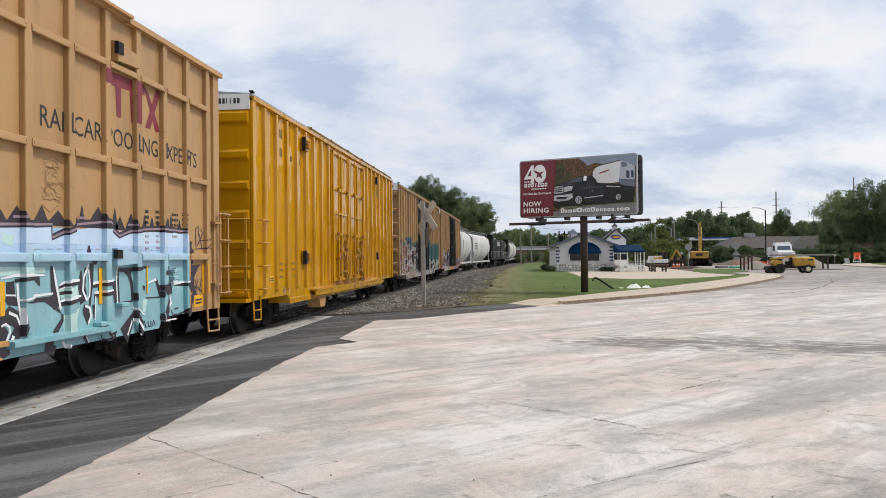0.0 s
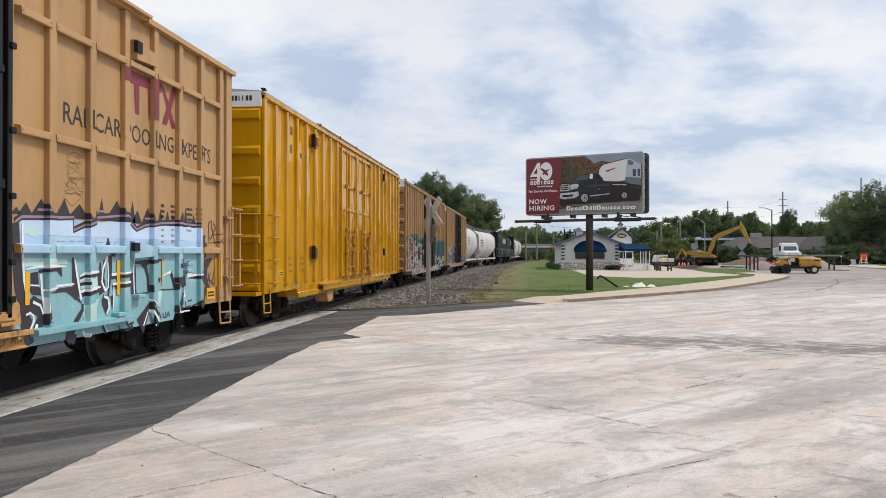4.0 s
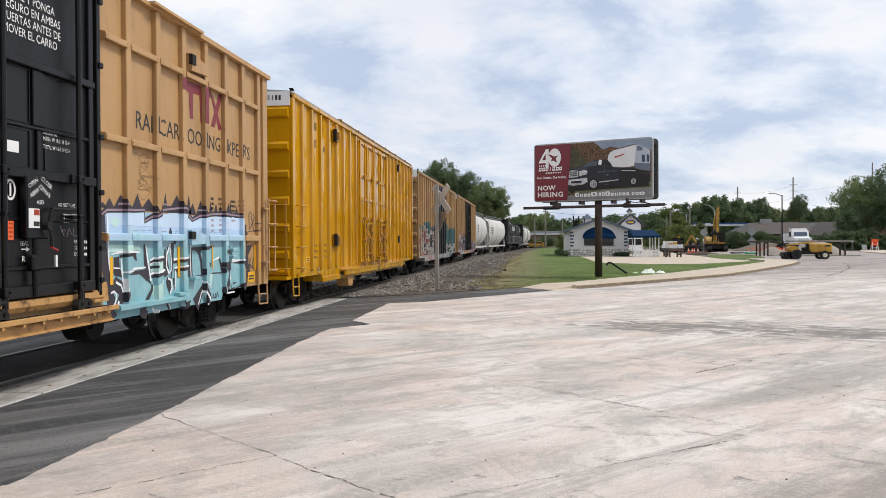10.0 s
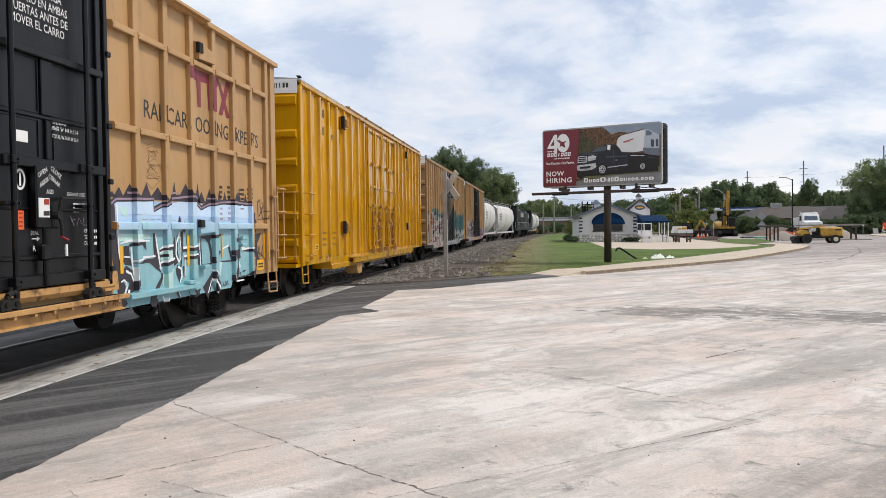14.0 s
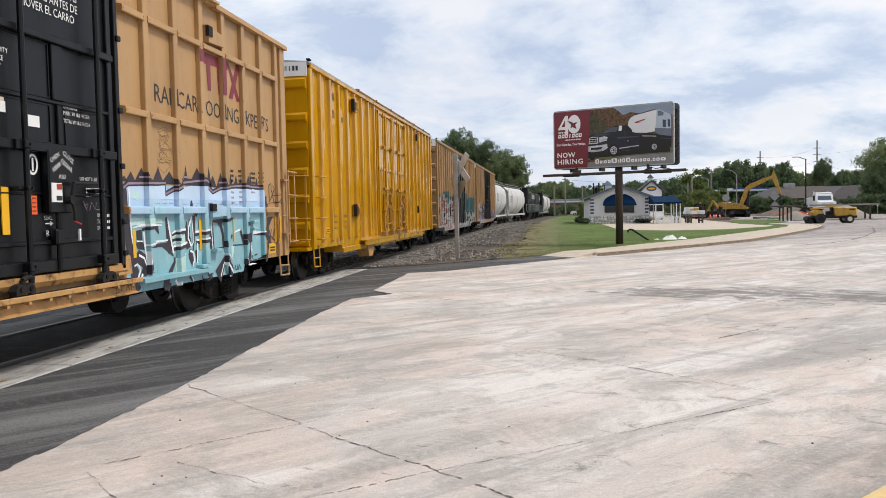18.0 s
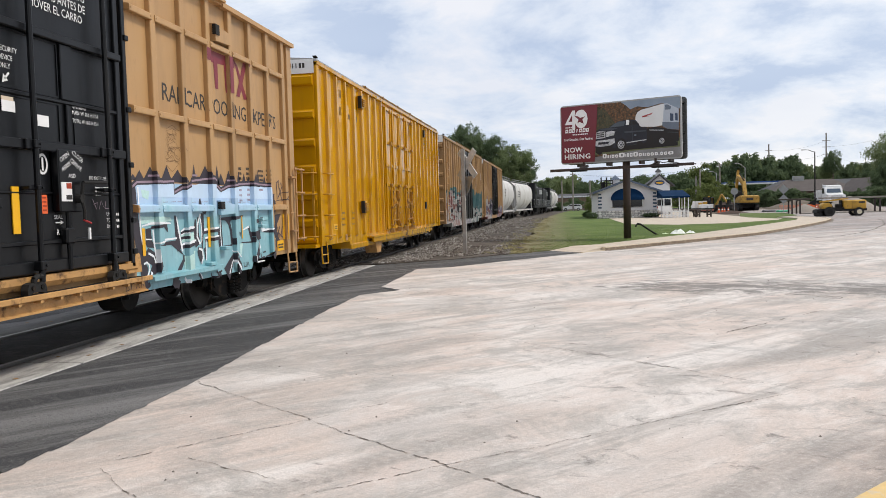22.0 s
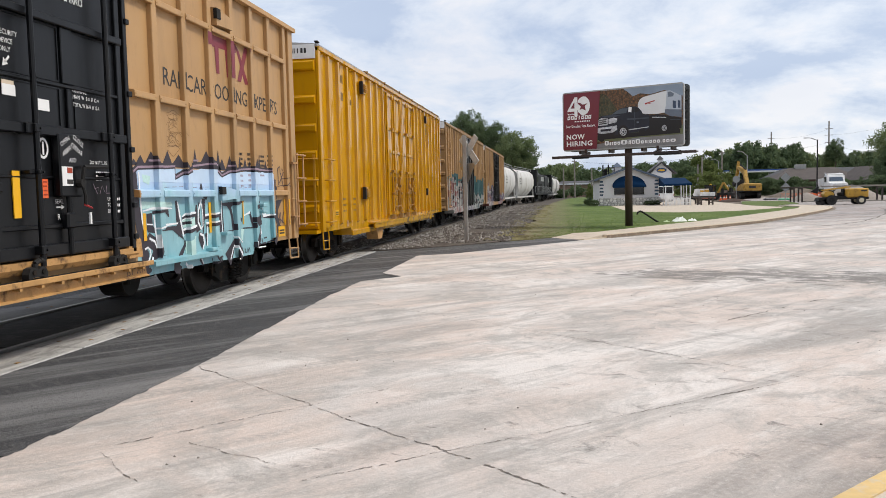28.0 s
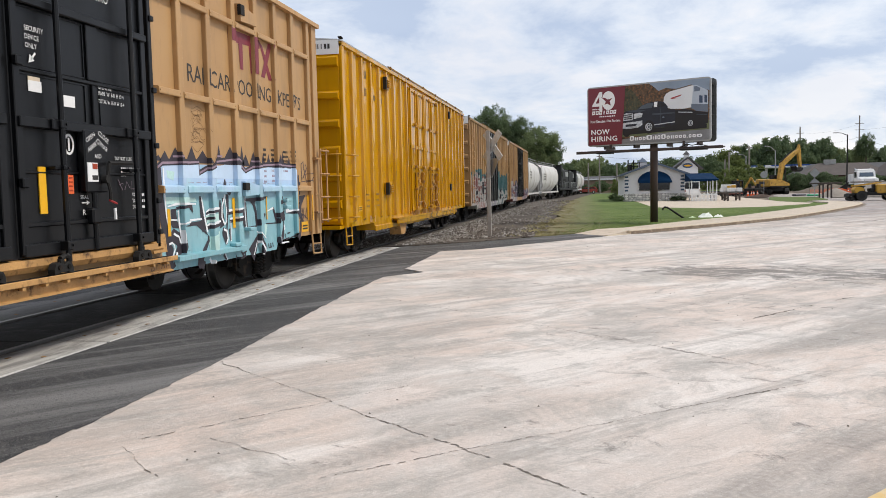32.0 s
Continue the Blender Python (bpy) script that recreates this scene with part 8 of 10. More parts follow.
# bent pipe and plastic sheet on the lawn
cane = thing("bent_pipe", pose(3.7, 40.4, 0.0), "black bent metal pipe leaning out of the lawn", "pipe")
bm = B()
path_tube(bm, [(1.05, 0, -0.02), (0.30, 0, 0.50), (0.18, 0, 0.57), (0.06, 0, 0.56), (0.0, 0, 0.48), (0.0, 0, 0.42)], 0.045, 8)
part("pipe", bm, M["dark"], cane, "", True)
rs = random.Random(3)


def crumple(name, m, w, d, h, material, label, category, seed):
    t = thing(name, m, label, category)
    r = random.Random(seed)
    bm = B()
    n, k = 9, 6
    rows_ = []
    for j in range(k):
        rows_.append([bm.verts.new(((i / (n - 1) - 0.5) * w, (j / (k - 1) - 0.5) * d, max(0.0, h * (1 - (2 * i / (n - 1) - 1) ** 2) * (1 - (2 * j / (k - 1) - 1) ** 2) * r.uniform(0.35, 1.3)))) for i in range(n)])
    for j in range(k - 1):
        for i in range(n - 1):
            bm.faces.new((rows_[j][i], rows_[j][i + 1], rows_[j + 1][i + 1], rows_[j + 1][i]))
    part("sheet", bm, material, t)
    return t


crumple("plastic_sheet", pose(5.78, 41.0, 0.03, 0, 0, 12), 0.68, 0.5, 0.26, M["plastic_bag"], "crumpled white plastic sheet lying on the lawn", "plastic sheet", 2)
crumple("plastic_sheet", pose(6.45, 41.4, 0.03, 0, 0, -8), 0.45, 0.3, 0.12, M["plastic_bag"], "small crumpled white plastic sheet on the lawn", "plastic sheet", 5)
crumple("plastic_sheet", pose(5.15, 40.9, 0.03, 0, 0, 20), 0.3, 0.25, 0.06, mat("pale_green_plastic", (0.5, 0.62, 0.35), 0.5), "scrap of pale green plastic on the lawn", "plastic scrap", 6)

# grass blades near the kerb and along the cinders
def blades(name, n, place, hmin, hmax, material, label, seed):
    r = random.Random(seed)
    vs, fs = [], []
    while len(fs) < n:
        p = place(r)
        if p is None:
            continue
        x, y, z = p
        h, w, a = r.uniform(hmin, hmax), r.uniform(0.012, 0.03), r.uniform(0, 6.28)
        lx, ly = r.uniform(-0.5, 0.5) * h, r.uniform(-0.5, 0.5) * h
        b = len(vs)
        vs += [(x - w * math.cos(a), y - w * math.sin(a), z), (x + w * math.cos(a), y + w * math.sin(a), z), (x + lx, y + ly, z + h)]
        fs.append((b, b + 1, b + 2))
    me = bpy.data.meshes.new(name)
    me.from_pydata(vs, [], fs)
    me.materials.append(material)
    return tagged(new(name, me), label, "grass", "", "stuff")


def on_lawn(r):
    y = 27 + 45 * r.random() ** 1.5
    x0 = -2.4 - 0.004 * (y - 31)
    x1 = np.interp(y, [27, 29.1, 31, 35.6, 40.2, 48, 54, 59.3, 64, 72], [-1.4, -0.4, 1.3, 3.3, 5.6, 9.8, 13.1, 15.9, 17.4, 17.2])
    x = r.uniform(x0, x1)
    if 56 < y < 84 and x > np.interp(y, [56, 60.5, 84], [7.9, 4.9, 5.0]) and not (x > np.interp(y, [56, 57, 62.8, 66.6, 73], [7.9, 11.7, 16.1, 17.4, 17.5])):
        return None
    if x < 0.3 and (r.random() < min(0.95, 0.5 - 0.3 * x) or (x < -1.0 and noise.noise(Vector((x * 0.8, y * 0.35, 0))) < 0.15)):
        return None
    return x, y, 0.03


blades("lawn_grass", 12000, on_lawn, 0.008, 0.018, mat("grass_blade", (0.15, 0.21, 0.062), 0.9, var=0.12, scale=0.4, spec=0.1), "short green grass blades on the lawn", 11)



def by_cinders(r):
    y = 27.5 + 70 * r.random() ** 1.4
    x = -1.55 - 0.003 * (y - 31) + r.gauss(0.1, 0.55)
    if y < 29 and x > -0.9 or noise.noise(Vector((x * 0.9, y * 0.4, 3))) < -0.1:
        return None
    return x, y, 0.02


blades("dry_grass", 7000, by_cinders, 0.015, 0.06, mat("dry_stalk", (0.34, 0.31, 0.15), 0.85, var=0.45, scale=0.6, spec=0.2), "dry yellow-brown grass along the cinders", 12)
# ---- the small restaurant ----
house = thing("restaurant", pose(3.95, 84.2, 0), "small white stucco restaurant with blue awnings and a stone foot", "restaurant")
HW, HD = 5.9, 16.0
bm = B()
# front wall with its window opening, gabled
for poly in ([(0, 0.8), (HW, 0.8), (HW, 1.15), (0, 1.15)], [(0, 1.15), (1.4, 1.15), (1.4, 2.3), (0, 2.3)], [(4.5, 1.15), (HW, 1.15), (HW, 2.3), (4.5, 2.3)], [(0, 2.3), (HW, 2.3), (HW, 2.72), (HW / 2, 3.82), (0, 2.72)]):
    extrude_y(bm, poly, 0, 0.25)
part("front_wall", bm, M["stucco"], house)
bm = B()
box(bm, 0, 0.25, 0.25, HD, 0, 2.72)
box(bm, HW - 0.25, HW, 0.25, HD, 0, 2.72)
extrude_y(bm, [(0, 0), (HW, 0), (HW, 2.72), (HW / 2, 3.82), (0, 2.72)], HD, HD + 0.25)
part("side_wall", bm, M["stucco"], house)
bm = B()
box(bm, -0.05, HW + 0.05, -0.06, 0.25, -0.2, 0.80)
foot = part("stone_foot", bm, mat("stone_mortar", (0.34, 0.33, 0.31), 0.95), house)
rs = random.Random(5)
STONE = B()
bmesh.ops.create_icosphere(STONE, subdivisions=1, radius=0.5)
stone_me = bpy.data.meshes.new("stone")
STONE.to_mesh(stone_me)
STONE.free()
stone_me.materials.append(M["fieldstone"])
for row in range(4):
    x = -0.02 + rs.uniform(0, 0.1)
    while x < HW - 0.1:
        w = rs.uniform(0.22, 0.42)
        o = new("stone", stone_me)
        o.parent = foot
        o.location = (x + w / 2, -0.06, 0.11 + row * 0.2 + rs.uniform(-0.03, 0.03))
        o.scale = (w * 1.05, 0.10, rs.uniform(0.19, 0.25))
        x += w
bm = B()
box(bm, 1.4, 4.5, 0.10, 0.13, 1.15, 2.3)
win = part("window", bm, M["glass"], house, "wide dark window")
bm = B()
for x in (1.4, 2.9, 4.5):
    box(bm, x - 0.05, x + 0.05, 0.02, 0.12, 1.15, 2.3)
box(bm, 1.35, 4.55, 0.0, 0.12, 1.08, 1.16)
part("window_frame", bm, M["white"], win)
# half-round canvas awning
bm = B()
n = 16
outer, inner = [], []
for k in range(n + 1):
    a = math.pi * k / n
    x = 2.95 - 1.66 * math.cos(a)
    z = 1.98 + 1.10 * math.sin(a)
    outer.append((bm.verts.new((x, -0.02, z)), bm.verts.new((x, -0.75 - 0.0 * k, 1.98 + 0.25 * math.sin(a)))))
for a, b in zip(outer, outer[1:]):
    bm.faces.new((a[0], b[0], b[1], a[1]))
front = [o[1] for o in outer]
drop = [bm.verts.new((v.co.x, v.co.y, 1.86)) for v in front]
for k in range(n):
    bm.faces.new((front[k], front[k + 1], drop[k + 1], drop[k]))
part("awning", bm, M["blue"], house, "navy blue half-round canvas awning", True)
for x0 in (0.0, HW - 0.42):
    for k in range(5):
        bm = B()
        box(bm, x0 + (0.0 if k % 2 else 0.03), x0 + (0.42 if k % 2 else 0.36), -0.03, 0.02, 1.05 + k * 0.34, 1.22 + k * 0.34, 0.01)
        part("quoin", bm, mat("slate_blue_quoin", (0.05, 0.08, 0.13), 0.8) if k == 0 and x0 == 0 else bpy.data.materials["slate_blue_quoin"], house)
for s in (-1, 1):
    bm = B()
    x0, x1 = (HW / 2, HW / 2 + s * (HW / 2 + 0.5))
    extrude_y(bm, [(x0, 3.86), (x1, 2.62), (x1, 2.74), (x0, 4.0)], -0.45, HD + 0.4)
    part("roof_slope", bm, M["roof"], house)
    bm = B()
    extrude_y(bm, [(x0, 3.78), (x1, 2.54), (x1, 2.72), (x0, 3.97)], -0.50, -0.45)
    part("bargeboard", bm, mat("slate_trim", (0.09, 0.12, 0.17), 0.7) if s < 0 else bpy.data.materials["slate_trim"], house)
for x, y, w, h in ((2.3, 7.8, 0.45, 0.6), (3.8, 7.8, 0.28, 0.5)):
    bm = B()
    box(bm, x - w, x + w, y - w, y + w, 3.5, 3.9 + h * 0.45)
    cup = part("cupola", bm, M["stucco"], house)
    bm = B()
    v = [bm.verts.new((x + a * w * 1.2, y + b * w * 1.2, 3.9 + h * 0.45)) for a, b in ((-1, -1), (1, -1), (1, 1), (-1, 1))]
    top = bm.verts.new((x, y, 3.95 + h * 1.25))
    for k in range(4):
        bm.faces.new((v[k], v[(k + 1) % 4], top))
    bm.faces.new(v[::-1])
    part("cupola_roof", bm, bpy.data.materials["slate_trim"], cup)
bm = B()
for x in (0.75, 1.35, 1.95):
    for y in (7.0, 8.2):
        box(bm, x - 0.04, x + 0.04, y - 0.04, y + 0.04, 2.9, 4.45 if x < 1.9 else 4.15)
for z in (3.75, 4.1):
    for y in (7.0, 8.2):
        box(bm, 0.72, 1.98, y - 0.03, y + 0.03, z - 0.03, z + 0.03)
box(bm, 0.85, 1.2, 7.2, 7.9, 3.1, 3.95, 0.03)
part("roof_frame", bm, M["dark"], house, "dark steel frame with a vent on the roof")
# tower behind
tower = thing("entrance_tower", pose(12.5, 104, 0), "white gabled tower of the restaurant with an oval sign", "tower")
bm = B()
extrude_y(bm, [(-1.25, -0.1), (1.25, -0.1), (1.25, 3.7), (0, 4.85), (-1.25, 3.7)], 0, 3)
part("wall", bm, M["stucco"], tower)
for s in (-1, 1):
    bm = B()
    extrude_y(bm, [(0, 4.82), (s * 1.85, 3.45), (s * 1.85, 3.62), (0, 5.02)], -0.4, 3.4)
    part("roof_slope", bm, M["roof"], tower)
bm = B()
extrude_y(bm, [(0.62 * math.cos(a), 3.95 + 0.3 * math.sin(a)) for a in np.linspace(0, 2 * math.pi, 17)[:-1]], -0.06, 0.0)
sg = part("oval_sign", bm, mat("sign_navy", (0.03, 0.07, 0.16), 0.5), tower)
bm = B()
extrude_y(bm, [(0.45 * math.cos(a), 3.95 + 0.12 * math.sin(a)) for a in np.linspace(0, 2 * math.pi, 13)[:-1]], -0.08, -0.06)
part("sign_band", bm, M["amber"], sg)
bm = B()
box(bm, -0.28, 0.28, 1.0, 1.6, 4.6, 5.35)
part("cupola", bm, M["stucco"], tower)
bm = B()
v = [bm.verts.new((a * 0.4, 1.3 + b * 0.4, 5.35)) for a, b in ((-1, -1), (1, -1), (1, 1), (-1, 1))]
top = bm.verts.new((0, 1.3, 5.85))
for k in range(4):
    bm.faces.new((v[k], v[(k + 1) % 4], top))
part("cupola_roof", bm, M["roof"], tower)
# terrace with a blue canopy
terrace = thing("terrace_canopy", pose(9.85, 81.2, 0), "blue canvas terrace canopy on white posts", "canopy")
bm = B()
extrude_x(bm, [(-1.6, 1.95), (-1.6, 2.10), (3.2, 2.72), (3.2, 1.9)], 0.0, 2.55)
part("canvas", bm, M["blue"], terrace)
for x in (0.12, 0.8, 1.55, 2.05, 2.4):
    bm = B()
    box(bm, x - 0.04, x + 0.04, -1.5, -1.42, -0.05, 2.0)
    part("post", bm, M["white"], terrace)
for x in (0.4, 2.4):
    bm = B()
    box(bm, x - 0.04, x + 0.04, 2.6, 2.68, -0.05, 2.2)
    part("post", bm, M["white"], terrace)
fence = thing("picket_fence", pose(9.85, 79.55, 0), "white wooden picket fence round the terrace", "fence")
for z in (0.22, 0.60):
    bm = B()
    box(bm, 0, 2.45, 0.02, 0.05, z, z + 0.07)
    part("fence_rail", bm, M["white"], fence)
pm = B()
extrude_y(pm, [(-0.035, 0.03), (0.035, 0.03), (0.035, 0.74), (0, 0.80), (-0.035, 0.74)], 0, 0.02)
pk_me = bpy.data.meshes.new("picket")
pm.to_mesh(pk_me)
pm.free()
pk_me.materials.append(M["white"])
for k in range(20):
    o = new("picket", pk_me)
    o.parent = fence
    o.location = (0.06 + k * 0.122, 0, 0)


def bench(x, y, a):
    t = thing("garden_table", pose(x, y, 0.03, 0, 0, a), "dark brown heavy timber table on the drive", "table", "timber tables")
    bm = B()
    box(bm, -0.75, 0.75, -0.38, 0.38, 0.66, 0.76, 0.015)
    part("tabletop", bm, M["timber"], t)
    for sx in (-1, 1):
        for sy in (-1, 1):
            bm = B()
            box(bm, sx * 0.62 - 0.07, sx * 0.62 + 0.07, sy * 0.28 - 0.06, sy * 0.28 + 0.06, 0.0, 0.66, 0.01)
            part("leg", bm, M["timber"], t)
        bm = B()
        box(bm, sx * 0.62 - 0.04, sx * 0.62 + 0.04, -0.22, 0.22, 0.18, 0.28)
        part("crossbar", bm, M["timber"], t)
    return t


bench(12.75, 82.0, 25)
bench(13.5, 79.0, 25)

# ---- vehicles ----
def car(name, m, paint, label, category, length=4.8, width=1.9, height=1.75, hood=1.2, back=0.3, box_rear=False):
    t = thing(name, m, label, category)
    h = length / 2
    bm = B()
    prof = [(-h, 0.35), (h, 0.35), (h, 0.80), (h - 0.1, 0.98), (h - hood, 1.05), (h - hood - 0.75, height), (-h + back + 0.2, height), (-h + 0.02, 1.05), (-h, 0.8)]
    extrude_x(bm, prof, -width / 2, width / 2)
    bmesh.ops.bevel(bm, geom=bm.edges[:], offset=0.05, segments=2, affect="EDGES")
    body = part("body", bm, paint, t, "", False)
    for s in (-1, 1):
        bm = B()
        extrude_x(bm, [(h - hood - 0.15, 1.08), (h - hood - 0.75, height - 0.12), (-h + back + 0.35, height - 0.12), (-h + 0.3, 1.08)], s * width / 2 - 0.01, s * width / 2 + 0.012)
        part("side_window", bm, M["glass"], body)
    bm = B()
    v = [bm.verts.new(c) for c in ((-width / 2 + 0.12, h - hood + 0.0, 1.08), (width / 2 - 0.12, h - hood + 0.0, 1.08), (width / 2 - 0.2, h - hood - 0.66, height - 0.08), (-width / 2 + 0.2, h - hood - 0.66, height - 0.08))]
    for q in v:
        q.co.y += 0.03
    bm.faces.new(v)
    part("windscreen", bm, M["glass"], body)
    bm = B()
    box(bm, -width / 2 + 0.15, width / 2 - 0.15, -h - 0.012, -h + 0.06, 1.08, height - 0.15)
    part("rear_window", bm, M["glass"], body)
    for s in (-1, 1):
        for y in (-h + 0.85, h - 0.85):
            bm = B()
            rod(bm, (s * (width / 2 - 0.22), y, 0.34), (s * (width / 2 + 0.01), y, 0.34), 0.34, 0.34, 18)
            w = part("wheel", bm, M["rubber"], t)
            bm = B()
            rod(bm, (s * (width / 2 - 0.1), y, 0.34), (s * (width / 2 + 0.02), y, 0.34), 0.2, 0.2, 14)
            part("rim", bm, M["chrome"], w)
        bm = B()
        box(bm, s * (width / 2 - 0.3) - 0.18, s * (width / 2 - 0.3) + 0.18, h - 0.03, h + 0.012, 0.66, 0.80)
        part("headlight", bm, M["white"], body)
        bm = B()
        box(bm, s * (width / 2 - 0.12) - 0.08, s * (width / 2 - 0.12) + 0.08, -h - 0.012, -h + 0.03, 0.75, 1.0)
        part("tail_light", bm, mat("red_lens", (0.25, 0.01, 0.01), 0.3) if "red_lens" not in bpy.data.materials else bpy.data.materials["red_lens"], body)
    return t


passing = []
for paint, label in ((M["machine"], "yellow car driving past on the far street"), (M["white"], "white car driving past on the far street"), (M["red_car"], "dull red car driving past on the far street")):
    passing.append(car("passing_car", pose(22, 181, 0.036, 0, 0, 90), paint, label, "car", 4.5, 1.8, 1.5))
car("van", pose(12.1, 103, 0.03, 0, 0, 12), M["white"], "white van parked behind the terrace", "van", 5.0, 2.0, 2.0, 0.9)


def wheel_part(t, x, y, z, r, w, rim, parent=None):
    bm = B()
    rod(bm, (x - w / 2, y, z), (x + w / 2, y, z), r, r, 20)
    for k in range(20):
        a = 2 * math.pi * k / 20
        c = Vector((x, y + math.cos(a) * r, z + math.sin(a) * r))
        bar(bm, c - Vector((w / 2, 0, 0)), c + Vector((w / 2, 0, 0)), 0.04, 0.05)
    tyre = part("wheel", bm, M["rubber"], t)
    bm = B()
    rod(bm, (x - w / 2 - 0.015, y, z), (x + w / 2 + 0.015, y, z), r * 0.56, r * 0.56, 16)
    rod(bm, (x - w / 2 - 0.04, y, z), (x + w / 2 + 0.04, y, z), r * 0.2, r * 0.2, 10)
    part("rim", bm, rim, tyre)


# road sweeper: rubber-tyred yellow machine at the kerb; its length runs along local y
sw = thing("road_sweeper", pose(23.18, 71.3, 0, 0, 0, -93), "yellow self-propelled road sweeper parked on the concrete road", "road machine")
cream = mat("cream_rim", (0.62, 0.56, 0.42), 0.6)
for x in (-0.75, 0.75):
    wheel_part(sw, x, -1.0, 0.39, 0.39, 0.28, M["dark"])
    wheel_part(sw, x, 1.25, 0.34, 0.34, 0.26, cream)
bm = B()
box(bm, -0.6, 0.6, -1.7, 1.9, 0.42, 0.62, 0.02)
part("chassis", bm, M["dark"], sw)
bm = B()
box(bm, -0.68, 0.68, 0.15, 1.85, 0.58, 1.32, 0.08)
hood = part("engine_hood", bm, M["machine"], sw)
for k in range(3):
    for x in (-0.70, 0.68):
        bm = B()
        box(bm, x, x + 0.02, 0.35 + k * 0.42, 0.65 + k * 0.42, 0.75, 1.2)
        part("hood_panel", bm, M["machine"], hood)
for x in (-0.705, 0.69):
    bm = B()
    box(bm, x, x + 0.015, 1.25, 1.7, 1.06, 1.18)
    part("name_bar", bm, M["grey_text"], hood)
bm = B()
box(bm, -0.62, 0.62, -0.75, 0.15, 0.60, 0.72)
box(bm, -0.3, 0.3, -0.35, 0.1, 0.72, 1.0, 0.05)
box(bm, -0.3, 0.3, -0.02, 0.12, 0.95, 1.35, 0.04)
part("operator_seat", bm, M["dark"], sw)
bm = B()
rod(bm, (0, -0.55, 0.7), (0, -0.75, 1.15), 0.04, 0.04)
rod(bm, (-0.2, -0.72, 1.17), (0.2, -0.72, 1.17), 0.025, 0.025)
part("steering_column", bm, M["dark"], sw)
bm = B()
extrude_x(bm, [(-1.4, 0.6), (-0.75, 0.62), (-0.75, 0.95), (-1.0, 1.12), (-1.4, 1.10), (-1.55, 0.9)], -0.55, 0.55)
bmesh.ops.bevel(bm, geom=bm.edges[:], offset=0.04, segments=1, affect="EDGES")
part("front_cowl", bm, M["machine"], sw)
bm = B()
bar(bm, (-0.5, -1.5, 1.2), (-0.5, 0.5, 1.45), 0.10, 0.10)
bar(bm, (0.5, -1.5, 1.2), (0.5, 0.5, 1.45), 0.10, 0.10)
part("boom_arm", bm, M["machine"], sw)
bm = B()
rod(bm, (-0.8, -1.70, 0.18), (0.8, -1.70, 0.18), 0.18, 0.18, 16)
part("brush", bm, M["dark"], sw)
bm = B()
extrude_x(bm, [(-2.0, 0.3), (-1.95, 0.55), (-1.75, 0.62), (-1.5, 0.5)], -0.75, 0.75)
part("brush_hood", bm, M["dark"], sw)

# plank platform on steel trestles with a gravel heap behind
pf = thing("platform", pose(23.9, 85.0, 0, 0, 0, -3), "long weathered plank platform on dark steel trestles", "platform")
for x0, x1, z in ((-1.9, 0.75, 1.38), (1.9, 7.9, 1.42)):
    for k in range(5):
        bm = B()
        box(bm, x0, x1, -0.85 + k * 0.36, -0.52 + k * 0.36, z, z + 0.15, 0.01)
        part("plank", bm, M["wood"] if x0 > 0 else M["timber"], pf)
for x in (-0.95, -0.2, 7.1):
    bm = B()
    for yy in (-0.75, 0.8):
        box(bm, x - 0.07, x + 0.07, yy - 0.07, yy + 0.07, -0.05, 1.38)
    box(bm, x - 0.05, x + 0.05, -0.75, 0.8, 1.26, 1.38)
    part("trestle", bm, M["brown_steel"], pf)
bm = B()
box(bm, 0.2, 8.4, -1.3, 0.9, -0.02, 0.07)
part("base_plate", bm, M["wood"], pf)
bm = B()
extrude_y(bm, [(0.5, 1.0), (1.3, 1.55), (1.15, 0.8)], -1.0, -0.9)
part("dark_flag", bm, M["dark"], pf)


def heap(name, x, y, r, h, material, label, seed, cat="heap"):
    bm = B()
    n, rings_ = 22, 7
    rr = random.Random(seed)
    prev = [bm.verts.new((x, y, h))] * n
    for j in range(1, rings_ + 1):
        f = j / rings_
        cur = [bm.verts.new((x + r * f * math.cos(2 * math.pi * k / n) * rr.uniform(0.9, 1.1), y + r * f * math.sin(2 * math.pi * k / n) * rr.uniform(0.9, 1.1), h * (1 - f ** 1.35) + rr.uniform(-0.04, 0.04) * (1 - f) - 0.05 * f)) for k in range(n)]
        for k in range(n):
            if j == 1:
                bm.faces.new((prev[k], cur[k], cur[(k + 1) % n]))
            else:
                bm.faces.new((prev[k], cur[k], cur[(k + 1) % n], prev[(k + 1) % n]))
        prev = cur
    return tagged(link(name, bm, material, None, "", True), label, cat)


heap("spoil_heap", 30.2, 90.0, 3.4, 1.62, M["gravel"], "heap of tan gravel behind the platform", 3)
heap("spoil_heap", 25.9, 90.5, 2.0, 0.9, M["gravel"], "low heap of tan gravel beside the platform", 4)
barrier = thing("orange_barrier", pose(27.2, 93, 0), "orange plastic road barrier at the building site", "barrier")
bm = B()
extrude_y(bm, [(-0.55, 0), (0.55, 0), (0.45, 0.35), (0.36, 0.8), (-0.36, 0.8), (-0.45, 0.35)], -0.2, 0.2)
part("shell", bm, M["orange"], barrier)

# white dump truck
dt = thing("dump_truck", pose(38.05, 121.4, 0, 0, 0, 175), "white dump truck parked on the far side of the site", "truck")
bm = B()
extrude_x(bm, [(0.6, 0.9), (4.3, 0.9), (4.3, 1.9), (2.6, 2.05), (2.3, 3.0), (0.6, 3.0)], -1.15, 1.15)
bmesh.ops.bevel(bm, geom=bm.edges[:], offset=0.08, segments=2, affect="EDGES")
cab = part("cab", bm, M["white"], dt)
bm = B()
